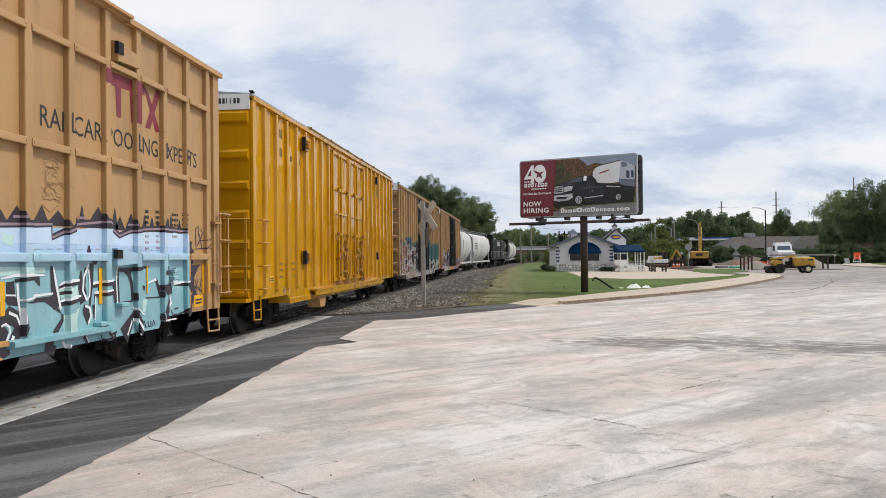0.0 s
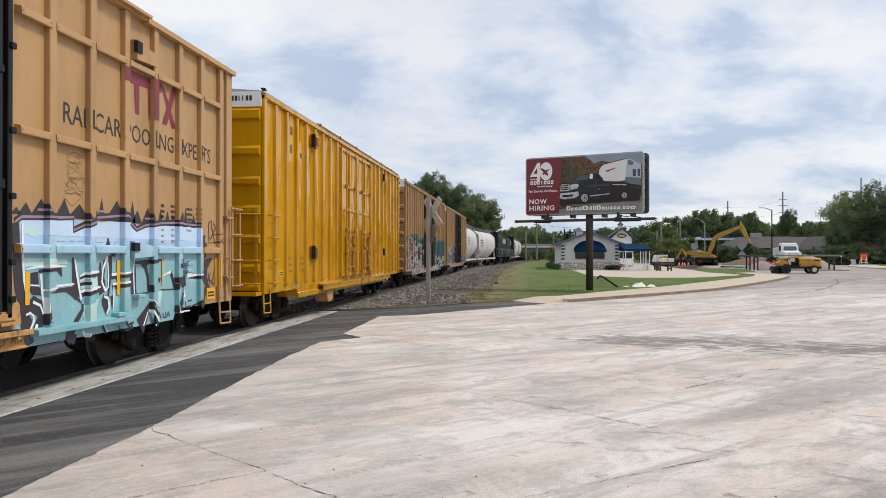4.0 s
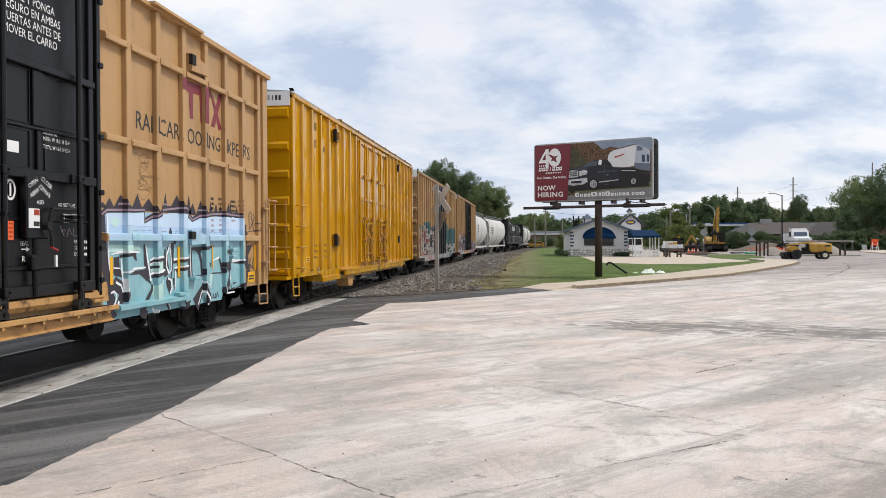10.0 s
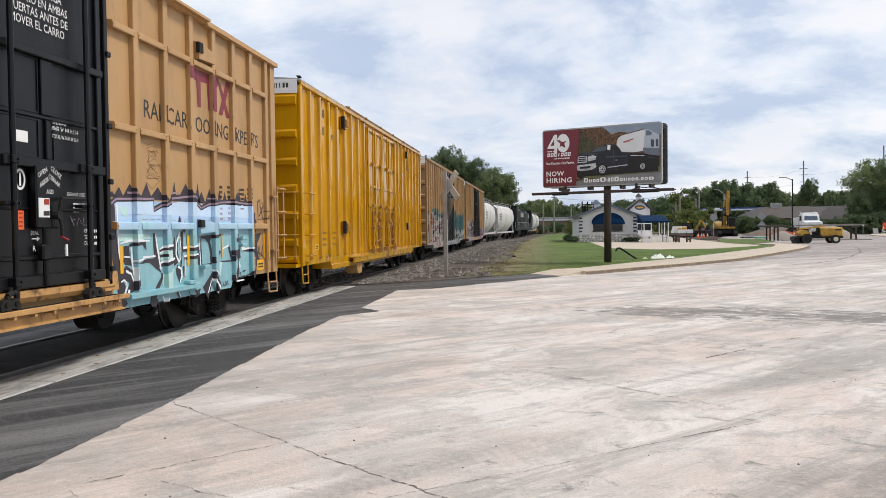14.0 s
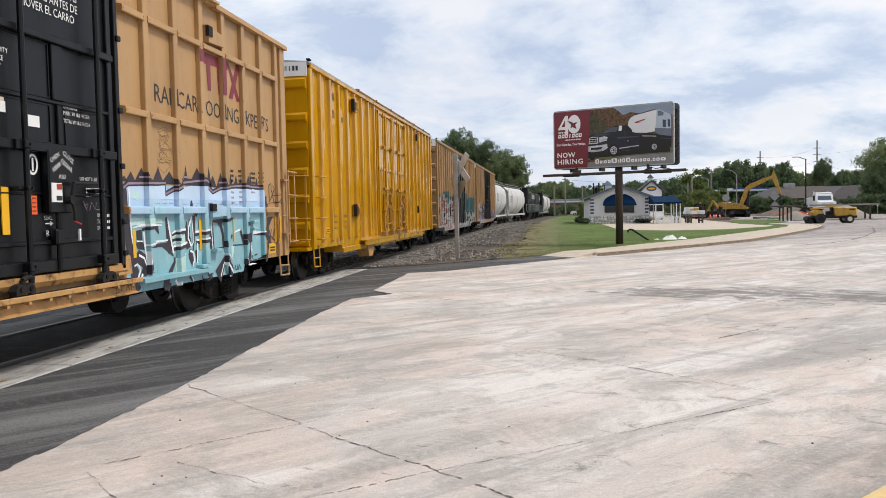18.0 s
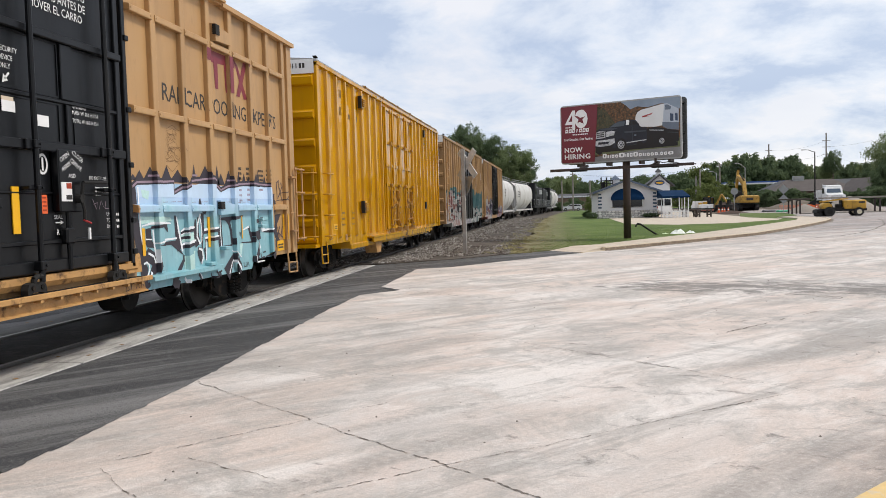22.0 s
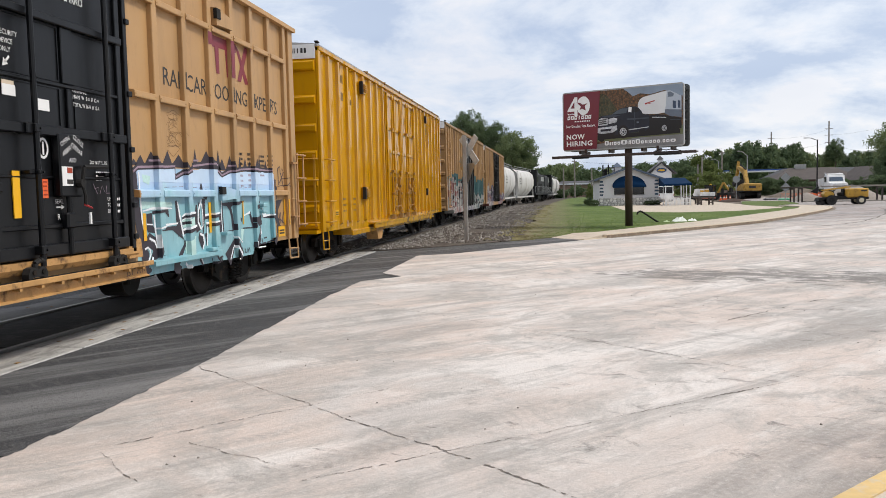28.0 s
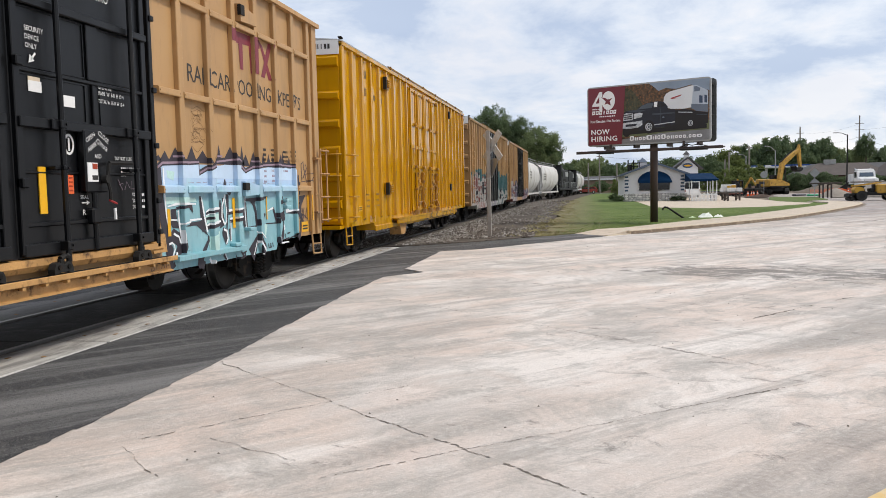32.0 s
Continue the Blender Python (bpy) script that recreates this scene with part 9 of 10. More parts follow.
v = [bm.verts.new(c) for c in ((-0.90, 2.66, 2.16), (0.90, 2.66, 2.16), (0.84, 2.47, 2.72), (-0.84, 2.47, 2.72))]
bm.faces.new(v)
part("windscreen", bm, M["sky_glass"], cab)
bm = B()
box(bm, -1.05, 1.05, 0.7, 2.1, 2.98, 3.22, 0.1)
part("roof_fairing", bm, M["white"], cab)
for s in (-1, 1):
    bm = B()
    extrude_x(bm, [(0.9, 2.05), (2.2, 2.05), (2.1, 2.8), (0.9, 2.8)], s * 1.15 - 0.01, s * 1.15 + 0.012)
    part("side_window", bm, M["glass"], cab)
    bm = B()
    rod(bm, (s * 0.95, 0.35, 1.0), (s * 0.95, 0.35, 3.4), 0.08, 0.08, 10)
    part("exhaust_stack", bm, M["chrome"], dt)
bm = B()
box(bm, -0.7, 0.7, 4.28, 4.34, 1.0, 1.8)
part("grille", bm, M["chrome"], cab)
bm = B()
extrude_x(bm, [(-4.0, 1.15), (0.1, 1.15), (0.1, 2.6), (-4.1, 2.5)], -1.2, 1.2)
dump = part("dump_body", bm, M["white"], dt)
for k in range(8):
    bm = B()
    y = -3.7 + k * 0.5
    box(bm, 1.2, 1.27, y - 0.05, y + 0.05, 1.15, 2.5)
    part("body_rib", bm, M["white"], dump)
bm = B()
box(bm, -0.5, 0.5, -4.0, 4.2, 0.75, 1.0)
part("chassis", bm, M["dark"], dt)
for y in (3.4, -1.6, -2.9):
    for x in (-1.0, 1.0):
        wheel_part(dt, x, y, 0.5, 0.5, 0.3, M["chrome"])

# signs
def sign_post(name, x, y, h, label, boards, cat="road sign"):
    t = thing(name, pose(x, y, 0), label, cat)
    bm = B()
    box(bm, -0.03, 0.03, -0.02, 0.02, -0.1, h)
    part("post", bm, M["galv"], t)
    for kind, z, r, material in boards:
        bm = B()
        n = 4 if kind == "diamond" else 20
        extrude_y(bm, [(r * math.cos(2 * math.pi * k / n), z + r * math.sin(2 * math.pi * k / n)) for k in range(n)], -0.035, -0.025)
        part("board", bm, material, t)
    return t


sgrey = mat("bare_sign_metal", (0.26, 0.27, 0.27), 0.5, 0.4, 0.08)
sign_post("road_sign", 24.74, 94.3, 3.0, "two grey diamond road signs on a post, seen from behind", [("diamond", 2.58, 0.55, sgrey), ("diamond", 1.5, 0.54, sgrey)])
sign_post("road_sign", 22.72, 110, 2.9, "round grey road sign seen from behind", [("disc", 2.66, 0.46, sgrey)])
os_ = thing("work_sign", pose(47.5, 118, 0, 0, 0, 8), "orange road work sign on a white stand", "road sign")
bm = B()
extrude_y(bm, rounded(0.98, 0.9, 0.05), -0.02, 0.0)
b = part("board", bm, mat("bright_orange_sign", (0.85, 0.10, 0.02), 0.5), os_)
b.location = (0, 0, 1.22)
bm = B()
box(bm, -0.32, 0.32, -0.024, -0.02, -0.12, 0.02)
lb = part("print_bar", bm, mat("dark_orange_print", (0.5, 0.04, 0.01), 0.6), b)
for s in (-1, 1):
    bm = B()
    bar(bm, (s * 0.42, -0.2, 0), (s * 0.35, 0.02, 1.3), 0.06, 0.06)
    bar(bm, (s * 0.42, 0.45, 0), (s * 0.35, 0.04, 1.3), 0.06, 0.06)
    part("leg", bm, M["white"], os_)
bm = B()
box(bm, -0.45, 0.45, -0.14, -0.1, 0.4, 0.48)
part("crossbar", bm, M["white"], os_)
gs = thing("fallen_sign", pose(46.4, 118.3, 0.1, -20, 0, 10), "grey sign panel leaning on the pavement", "road sign")
bm = B()
box(bm, -0.45, 0.3, 0, 0.03, 0.0, 0.85, 0.01)
part("board", bm, sgrey, gs)
sign_post("small_sign", 45.6, 121, 1.5, "small pale sign on a thin post by the far pavement", [("disc", 1.35, 0.14, M["white"])])

# cones
def cone(x, y, h=0.62):
    t = thing("traffic_cone", pose(x, y, 0.0), "orange traffic cone with a white collar", "traffic cone", "cones at the building site")
    bm = B()
    rod(bm, (0, 0, 0.04), (0, 0, h), 0.14, 0.035, 12)
    part("cone_body", bm, M["orange"], t)
    bm = B()
    box(bm, -0.19, 0.19, -0.19, 0.19, 0, 0.05, 0.01)
    part("foot", bm, M["orange"], t)
    bm = B()
    rod(bm, (0, 0, h * 0.5), (0, 0, h * 0.72), 0.098, 0.070, 12)
    part("collar", bm, M["white"], t)


for x, y in ((20.0, 106), (20.35, 105.6), (20.7, 106), (21.05, 105.5), (29.6, 107), (30.8, 108), (33.5, 112), (31.5, 116), (36, 116)):
    cone(x, y)
for k, (x, y, a, ln) in enumerate(((29.5, 110, 8, 2.6), (31.5, 112, -15, 2.2), (33.5, 115, 5, 3.0), (35.5, 117, -10, 2.4))):
    t = thing("orange_fence", pose(x, y, 0, 0, 0, a), "sagging orange plastic safety fence", "safety fence", "safety fences at the site")
    bm = B()
    for j in range(5):
        bar(bm, (-ln / 2, 0, 0.10 + j * 0.14), (ln / 2, 0, 0.04 + j * 0.14), 0.015, 0.022)
    part("mesh", bm, M["orange"], t)
    for s in (-1, 1):
        bm = B()
        rod(bm, (s * ln / 2, 0, -0.05), (s * ln / 2, 0, 0.85), 0.025, 0.025, 6)
        part("stake", bm, M["wood"], t)
heap("dirt_heap", 20.6, 101, 2.1, 0.28, M["dark_soil"], "low heap of dark dug earth", 8)
heap("dirt_heap", 34.5, 124, 5.0, 1.3, M["dirt"], "heap of brown dug earth behind the excavator", 9)
heap("dirt_heap", 24.0, 121, 4.0, 1.3, M["dark_soil"], "heap of dark dug earth by the backhoe", 10)
for k, (x, y, a, c) in enumerate(((26.0, 98, 20, (0.05, 0.30, 0.16)), (27.4, 99, -12, (0.55, 0.40, 0.06)), (28.8, 98.4, 5, (0.5, 0.5, 0.48)), (25.0, 101, 40, (0.06, 0.06, 0.07)), (30.4, 99.6, -30, (0.55, 0.16, 0.04)))):
    t = thing("pipe_bundle", pose(x, y, 0.0, 0, 0, a), "plastic pipes and hoses lying on the ground", "pipes", "pipes on the site")
    for j in range(3):
        bm = B()
        rod(bm, (-1.0, j * 0.2, 0.1 + 0.03 * (j == 1)), (1.0, j * 0.2 + 0.1, 0.1), 0.1, 0.1, 8)
        part("pipe", bm, mat("pipe_colour_" + "abcde"[k], c, 0.5) if j == 0 else bpy.data.materials["pipe_colour_" + "abcde"[k]], t)

# flatbed truck with white boxes
ft = thing("flatbed_truck", pose(18.3, 108, 0, 0, 0, 8), "white work truck with pale load boxes at the site", "truck")
bm = B()
box(bm, -1.1, 1.1, -2.6, 2.6, 0.55, 0.75)
part("bed", bm, M["dark"], ft)
for x in (-0.52, 0.52):
    bm = B()
    box(bm, x - 0.46, x + 0.46, -2.55, -1.2, 0.75, 1.35, 0.03)
    part("load_box", bm, M["offwhite"], ft)
bm = B()
extrude_x(bm, [(0.6, 0.75), (2.5, 0.75), (2.5, 1.2), (2.0, 1.3), (1.7, 1.9), (0.6, 1.9)], -1.0, 1.0)
part("cab", bm, M["white"], ft)
bm = B()
box(bm, -1.05, 1.05, -2.64, -2.58, 0.35, 0.55)
part("rear_bumper", bm, mat("red_white_bar", (0.4, 0.12, 0.09), 0.5), ft)
for y in (-1.6, 1.7):
    for x in (-0.95, 0.95):
        wheel_part(ft, x, y, 0.36, 0.36, 0.25, M["dark"])
for x, y in ((-0.5, -0.6), (0.3, -0.2), (0.6, 0.2)):
    bm = B()
    box(bm, x - 0.22, x + 0.22, y - 0.3, y + 0.3, 0.75, 1.7 + 0.1 * x, 0.04)
    part("site_equipment", bm, M["machine"], ft)

# backhoe
bh = thing("backhoe", pose(19.7, 113, 0, 0, 0, 60), "yellow backhoe loader with a dark cab and raised arm", "backhoe")
for x, y, r in ((-0.8, -1.0, 0.62), (0.8, -1.0, 0.62), (-0.8, 1.2, 0.45), (0.8, 1.2, 0.45)):
    wheel_part(bh, x, y, r, r, 0.35, M["worn_machine"])
bm = B()
box(bm, -0.7, 0.7, -1.4, 1.9, 0.6, 1.1, 0.05)
box(bm, -0.5, 0.5, 0.3, 1.9, 1.0, 1.5, 0.08)
part("chassis", bm, M["worn_machine"], bh)
bm = B()
for x in (-0.68, 0.68):
    for y in (-1.0, 0.3):
        rod(bm, (x, y, 1.1), (x, y, 2.35), 0.06, 0.06, 6)
box(bm, -0.6, 0.6, -0.9, 0.2, 1.1, 1.5)
cb = part("cab_frame", bm, M["dark"], bh)
bm = B()
box(bm, -0.78, 0.78, -1.1, 0.45, 2.35, 2.50, 0.04)
part("cab_roof", bm, M["dark"], cb)
bm = B()
box(bm, -0.62, 0.62, -0.95, 0.25, 1.5, 2.34)
part("cab_glass", bm, M["glass"], cb)
bm = B()
rod(bm, (0, -0.4, 2.5), (0, -0.4, 2.66), 0.16, 0.12, 10)
part("beacon", bm, M["amber"], cb)
bm = B()
bar(bm, (0, -1.5, 0.9), (0, -2.6, 2.9), 0.25, 0.3)
bar(bm, (0, -2.6, 2.9), (0, -3.6, 1.4), 0.2, 0.25)
part("digging_arm", bm, M["worn_machine"], bh)
bm = B()
extrude_x(bm, [(-3.4, 1.5), (-3.9, 1.3), (-3.8, 0.7), (-3.3, 0.8)], -0.35, 0.35)
part("bucket", bm, M["dark"], bh)
bm = B()
extrude_x(bm, [(2.2, 0.2), (3.0, 0.15), (2.7, 0.7), (2.2, 0.9)], -1.0, 1.0)
part("loader_bucket", bm, M["dark"], bh)
bh.scale = ft.scale = (0.8, 0.8, 0.8)
# dark wheeled shapes added to stand for unidentified site clutter
for k, (x, y) in enumerate(((20.6, 109), (21.7, 109.4), (22.3, 111.5), (19.6, 110.4))):
    t = thing("pump", pose(x, y, 0, 0, 0, 20 * k), "dark wheeled stand-in for jumbled machine parts at the building site", "pump", "pumps at the site")
    bm = B()
    box(bm, -0.5, 0.5, -0.35, 0.35, 0.35, 0.95, 0.05)
    part("casing", bm, M["dark"], t)
    for s in (-1, 1):
        bm = B()
        rod(bm, (s * 0.55, 0, 0.3), (s * 0.68, 0, 0.3), 0.3, 0.3, 14)
        part("wheel", bm, M["rubber"], t)
    bm = B()
    rod(bm, (0.2, 0, 0.9), (0.2, 0, 1.5), 0.2, 0.2, 12)
    part("air_filter", bm, M["dark"], t)

# ---- excavator ----
EX = (26.0, 118.5)
exc = thing("excavator", pose(EX[0], EX[1], 0), "large yellow tracked excavator digging at the building site", "excavator")
exc.scale = (0.87, 0.87, 0.87)
for s in (-1, 1):
    bm = B()
    extrude_x(bm, [(-2.2, 0.15), (-1.9, 0.0), (1.9, 0.0), (2.2, 0.15), (2.4, 0.5), (2.2, 0.85), (1.9, 0.95), (-1.9, 0.95), (-2.2, 0.85), (-2.4, 0.5)], s * 1.25 - 0.3, s * 1.25 + 0.3)
    tr = part("track", bm, M["dark"], exc)
    for k in range(16):
        bm = B()
        y = -1.9 + k * 0.253
        box(bm, s * 1.25 - 0.32, s * 1.25 + 0.32, y - 0.06, y + 0.06, 0.94, 0.99)
        part("track_shoe", bm, M["dark"], tr)
bm = B()
box(bm, -1.0, 1.0, -1.4, 1.4, 0.45, 1.1, 0.05)
part("undercarriage", bm, M["dark"], exc)
bm = B()
extrude_x(bm, [(-2.9, 1.25), (1.6, 1.25), (1.6, 1.7), (0.0, 2.2), (-2.2, 2.45), (-2.9, 2.3)], -1.45, 1.45)
bmesh.ops.bevel(bm, geom=bm.edges[:], offset=0.10, segments=2, affect="EDGES")
upper = part("upper_body", bm, M["worn_machine"], exc)
bm = B()
box(bm, -0.55, 0.5, -2.93, -2.90, 1.65, 2.05)
part("name_bar", bm, M["grey_text"], upper)
bm = B()
box(bm, -1.47, 1.47, -2.7, 1.3, 1.12, 1.28)
part("slew_deck", bm, M["dark"], upper)
bm = B()
box(bm, -1.45, -0.5, 0.1, 1.75, 1.6, 3.05, 0.08)
part("cab", bm, M["dark"], upper, "dark glazed operator cab")
bm = B()
for k in range(4):
    box(bm, 0.4, 0.44, -2.4 + k * 0.5, -2.36 + k * 0.5, 2.4, 2.9)
box(bm, 0.4, 0.44, -2.4, -0.86, 2.86, 2.9)
part("handrail", bm, M["dark"], upper)
bm = B()
prof = [(0, -0.3), (2.9, 0.95), (6.8, -0.18), (6.9, 0.1), (6.7, 0.25), (3.5, 1.6), (2.6, 1.65), (-0.1, 0.3)]
extrude_x(bm, prof, -0.28, 0.28)
boom = part("boom", bm, M["worn_machine"], exc)
for s in (-1, 1):
    bm = B()
    rod(bm, (s * 0.4, 0.4, -0.9), (s * 0.4, 2.6, 0.9), 0.09, 0.09, 8)
    part("boom_cylinder", bm, M["dark"], boom)
bm = B()
rod(bm, (0, 2.7, 1.9), (0, 5.9, 1.0), 0.1, 0.1, 8)
part("stick_cylinder", bm, M["dark"], boom)
bm = B()
extrude_x(bm, [(-0.9, 0.35), (0.2, 0.45), (3.1, 0.16), (3.1, -0.14), (0.0, -0.25)], -0.2, 0.2)
stick = part("stick", bm, M["worn_machine"], exc)
bm = B()
extrude_x(bm, [(0, 0.15), (0.5, 0.45), (1.3, 0.2), (1.55, -0.4), (1.1, -0.2), (0.5, -0.25), (0.0, -0.15)], -0.6, 0.6)
bucket = part("bucket", bm, M["dark"], exc)
for k in range(5):
    bm = B()
    x = -0.5 + k * 0.25
    extrude_x(bm, [(1.5, -0.3), (1.75, -0.6), (1.42, -0.42)], x - 0.05, x + 0.05)
    part("tooth", bm, M["dark"], bucket)


def exc_parts(turn, lift, hang, curl):
    """Poses of the excavator's moving parts: heading of the boom (clockwise from +y), slope of boom, stick and bucket."""
    base = pose(0, 0, 0, 0, 0, -turn)
    foot_ = Vector((0.15, 0.55, 1.75))
    m_boom = base @ Matrix.Translation(foot_) @ pose(0, 0, 0, lift, 0, 0)
    tip = m_boom @ Vector((0, 6.75, 0.03))
    m_stick = Matrix.Translation(tip) @ base @ pose(0, 0, 0, hang, 0, 0)
    end = m_stick @ Vector((0, 3.05, 0.0))
    m_bucket = Matrix.Translation(end) @ base @ pose(0, 0, 0, curl, 0, 0)
    return base, m_boom, m_stick, m_bucket


# seconds, heading of the boom, slopes of boom, stick and bucket
DIG = [(t, rel + 12.4, *slopes) for t, rel, *slopes in (
    (0, 0, 44, -62, -150), (0.5, 12, 45, -66, -160), (1, 25, 46, -72, -170), (2, 42, 45, -74, -175), (3, 75, 42, -62, -140), (3.5, 90, 41, -58, -130), (4.5, 112, 43, -72, -145), (5.5, 135, 46, -84, -170), (6, 148, 47, -88, -175), (7, 163, 46, -90, -160), (8, 168, 44, -90, -150),
    (9, 172, 42, -92, -165), (10, 174, 41, -96, -180), (11, 174, 41, -100, -190), (12, 174, 42, -102, -200), (13.5, 174, 43, -100, -205), (14.5, 170, 45, -96, -200), (15.5, 162, 46, -90, -190), (16.5, 150, 47, -84, -175), (17, 132, 46, -78, -165), (18, 98, 43, -70, -130), (19, 80, 44, -72, -130), (19.5, 60, 47, -76, -160),
    (20, 36, 50, -80, -175), (20.5, 18, 49, -82, -180), (21, 3, 46, -78, -170), (22, -13, 37, -60, -140), (23, -18, 29, -50, -120), (24, -18, 27, -52, -130), (25.5, -17, 27, -54, -140), (27.5, -16, 29, -56, -150), (28, -15, 31, -60, -160), (29, -9, 38, -66, -170), (30, -3, 43, -72, -175), (31, 8, 46, -76, -178), (31.5, 20, 49, -80, -178), (32, 42, 51, -80, -178))]

# ---- poles, buildings, trees ----
def utility_pole(x, y, h, arms, label="weathered wooden utility pole with cross-arms", r=0.15):
    t = thing("utility_pole", pose(x, y, 0), label, "utility pole", "utility poles")
    bm = B()
    rod(bm, (0, 0, -0.3), (0, 0, h), r * 1.2, r * 0.8, 8)
    part("pole", bm, M["wood"], t)
    for z, w in arms:
        bm = B()
        box(bm, -w, w, -0.08, 0.08, z - 0.09, z + 0.09)
        part("crossarm", bm, M["wood"], t)
    return t


for x, y, h, arms in ((25.1, 150, 7.2, ()), (28.5, 150, 8.1, ((7.8, 0.5),)), (24.4, 150, 5.9, ()), (73.8, 300, 20.7, ((18.5, 1.2),)), (93.0, 300, 23.9, ((21.2, 1.4), (19.0, 1.4), (16.5, 1.2))), (119.9, 300, 28.7, ((24.0, 1.6),)),
                      (0.7, 180, 6.8, ()), (3.1, 180, 8.5, ((8.1, 0.6),)), (6.8, 180, 6.6, ()), (77.0, 200, 9.0, ((8.4, 1.8),))):
    utility_pole(x, y, h, arms, r=0.28 if y > 250 else 0.16)


def street_lamp(x, y, h, dx, dz, material, label):
    t = thing("street_lamp", pose(x, y, 0), label, "street lamp", "street lamps")
    bm = B()
    rod(bm, (0, 0, -0.2), (0, 0, h), 0.11, 0.08, 10)
    part("pole", bm, material, t)
    bm = B()
    path_tube(bm, [(0, 0, h - 0.1), (dx * 0.5, 0, h + dz * 0.8), (dx * 0.85, 0, h + dz)], 0.045, 6)
    part("arm", bm, material, t)
    bm = B()
    box(bm, min(dx * 0.8, dx * 1.1), max(dx * 0.8, dx * 1.1), -0.14, 0.14, h + dz - 0.08, h + dz + 0.05, 0.03)
    part("lamp_head", bm, M["galv"], t)


street_lamp(35.68, 120, 8.0, -1.65, 0.3, M["dark"], "black steel street lamp with one arm")
street_lamp(27.96, 150, 6.4, -1.2, 0.3, M["galv"], "grey steel street lamp with one arm")
street_lamp(32.85, 150, 7.2, -1.6, 0.8, M["galv"], "grey steel street lamp with one arm")
# wires
for k, (a, b) in enumerate((((28.5, 150, 7.7), (73.8, 300, 15)), ((73.8, 300, 18.6), (93, 300, 21.2)), ((93, 300, 19), (119.9, 300, 24)), ((73.8, 300, 15.5), (93, 300, 16.5)), ((3.1, 180, 8.1), (28.5, 150, 7.9)), ((93, 300, 16.5), (77, 200, 8.6)))):
    t = thing("power_line", pose(0, 0, 0), "thin dark power line between poles", "cable", "power lines")
    bm = B()
    pts = []
    for j in range(9):
        f = j / 8
        pts.append((a[0] + (b[0] - a[0]) * f, a[1] + (b[1] - a[1]) * f, a[2] + (b[2] - a[2]) * f - 1.2 * (1 - (2 * f - 1) ** 2)))
    path_tube(bm, pts, 0.016, 4)
    part("wire", bm, M["dark"], t)


def hip_house(name, x, y, w, d, wall_h, roof_h, a, roof, wall, label, windows=4, cat="building"):
    t = thing(name, pose(x, y, 0, 0, 0, a), label, cat)
    bm = B()
    box(bm, -w / 2, w / 2, -d / 2, d / 2, -0.2, wall_h)
    wl_ = part("wall", bm, wall, t)
    bm = B()
    e = 0.8
    v = [bm.verts.new((sx * (w / 2 + e), sy * (d / 2 + e), wall_h - 0.1)) for sx, sy in ((-1, -1), (1, -1), (1, 1), (-1, 1))]
    r0, r1 = bm.verts.new((-w / 2 + d * 0.35, 0, wall_h + roof_h)), bm.verts.new((w / 2 - d * 0.35, 0, wall_h + roof_h))
    for f in ((v[0], v[1], r1, r0), (v[2], v[3], r0, r1), (v[1], v[2], r1), (v[3], v[0], r0), (v[3], v[2], v[1], v[0])):
        bm.faces.new(f)
    part("roof", bm, roof, t)
    for k in range(windows):
        xx = -w / 2 + (k + 0.5) * w / windows
        bm = B()
        box(bm, xx - 0.6, xx + 0.6, -d / 2 - 0.02, -d / 2 + 0.05, 0.9, 2.2)
        wd = part("window", bm, M["glass"], wl_)
        bm = B()
        box(bm, xx - 0.7, xx + 0.7, -d / 2 - 0.06, -d / 2 + 0.0, 0.8, 0.9)
        part("window_sill", bm, M["offwhite"], wd)
    return t


hip_house("low_building", 50, 172, 15, 9, 2.9, 2.3, 0, M["brownroof"], M["brick"], "long low brick building with a brown shingle roof", 5)


def gable_wing(x, y, w, d, wall_h, roof_h, a, label):
    """A wing whose ridge runs back from the road, with a dark gable end and two shingled slopes."""
    t = thing("gable_wing", pose(x, y, 0, 0, 0, a), label, "building")
    bm = B()
    extrude_y(bm, [(-w / 2, -0.2), (w / 2, -0.2), (w / 2, wall_h), (0, wall_h + roof_h), (-w / 2, wall_h)], -d / 2, d / 2)
    wall = part("wall", bm, M["brick"], t)
    for s in (-1, 1):
        bm = B()
        k = roof_h / (w / 2)
        extrude_y(bm, [(0, wall_h + roof_h + 0.02), (s * (w / 2 + 0.6), wall_h - 0.6 * k + 0.02), (s * (w / 2 + 0.6), wall_h - 0.6 * k + 0.2), (0, wall_h + roof_h + 0.2)], -d / 2 - 0.6, d / 2 + 0.4)
        part("roof_slope", bm, M["brownroof"], t)
    bm = B()
    box(bm, -0.7, 0.7, -d / 2 - 0.02, -d / 2 + 0.05, 0.9, 2.2)
    part("window", bm, M["glass"], wall)


for x, y in ((59.0, 163), (63.6, 166), (68.4, 169)):
    gable_wing(x, y, 6.4, 13, 2.7, 2.2, 12, "low brick wing with a brown shingle gable roof")
hip_house("low_building", 58, 186, 26, 9, 3.4, 2.0, 0, M["roof"], M["brick"], "long low building with a grey roof behind", 6)
chim = thing("roof_unit", pose(47.9, 172, 5.15), "pale ventilation unit standing on the roof", "roof unit")
bm = B()
box(bm, -1.0, 1.0, -0.6, 0.6, -0.35, 0.75, 0.03)
part("casing", bm, M["galv"], chim)
# filling station canopy
fs_ = thing("station_canopy", pose(47, 190, 0), "filling station canopy with a blue and white fascia", "canopy")
bm = B()
box(bm, -9.6, 9.6, -0.1, 9, 5.22, 5.5)
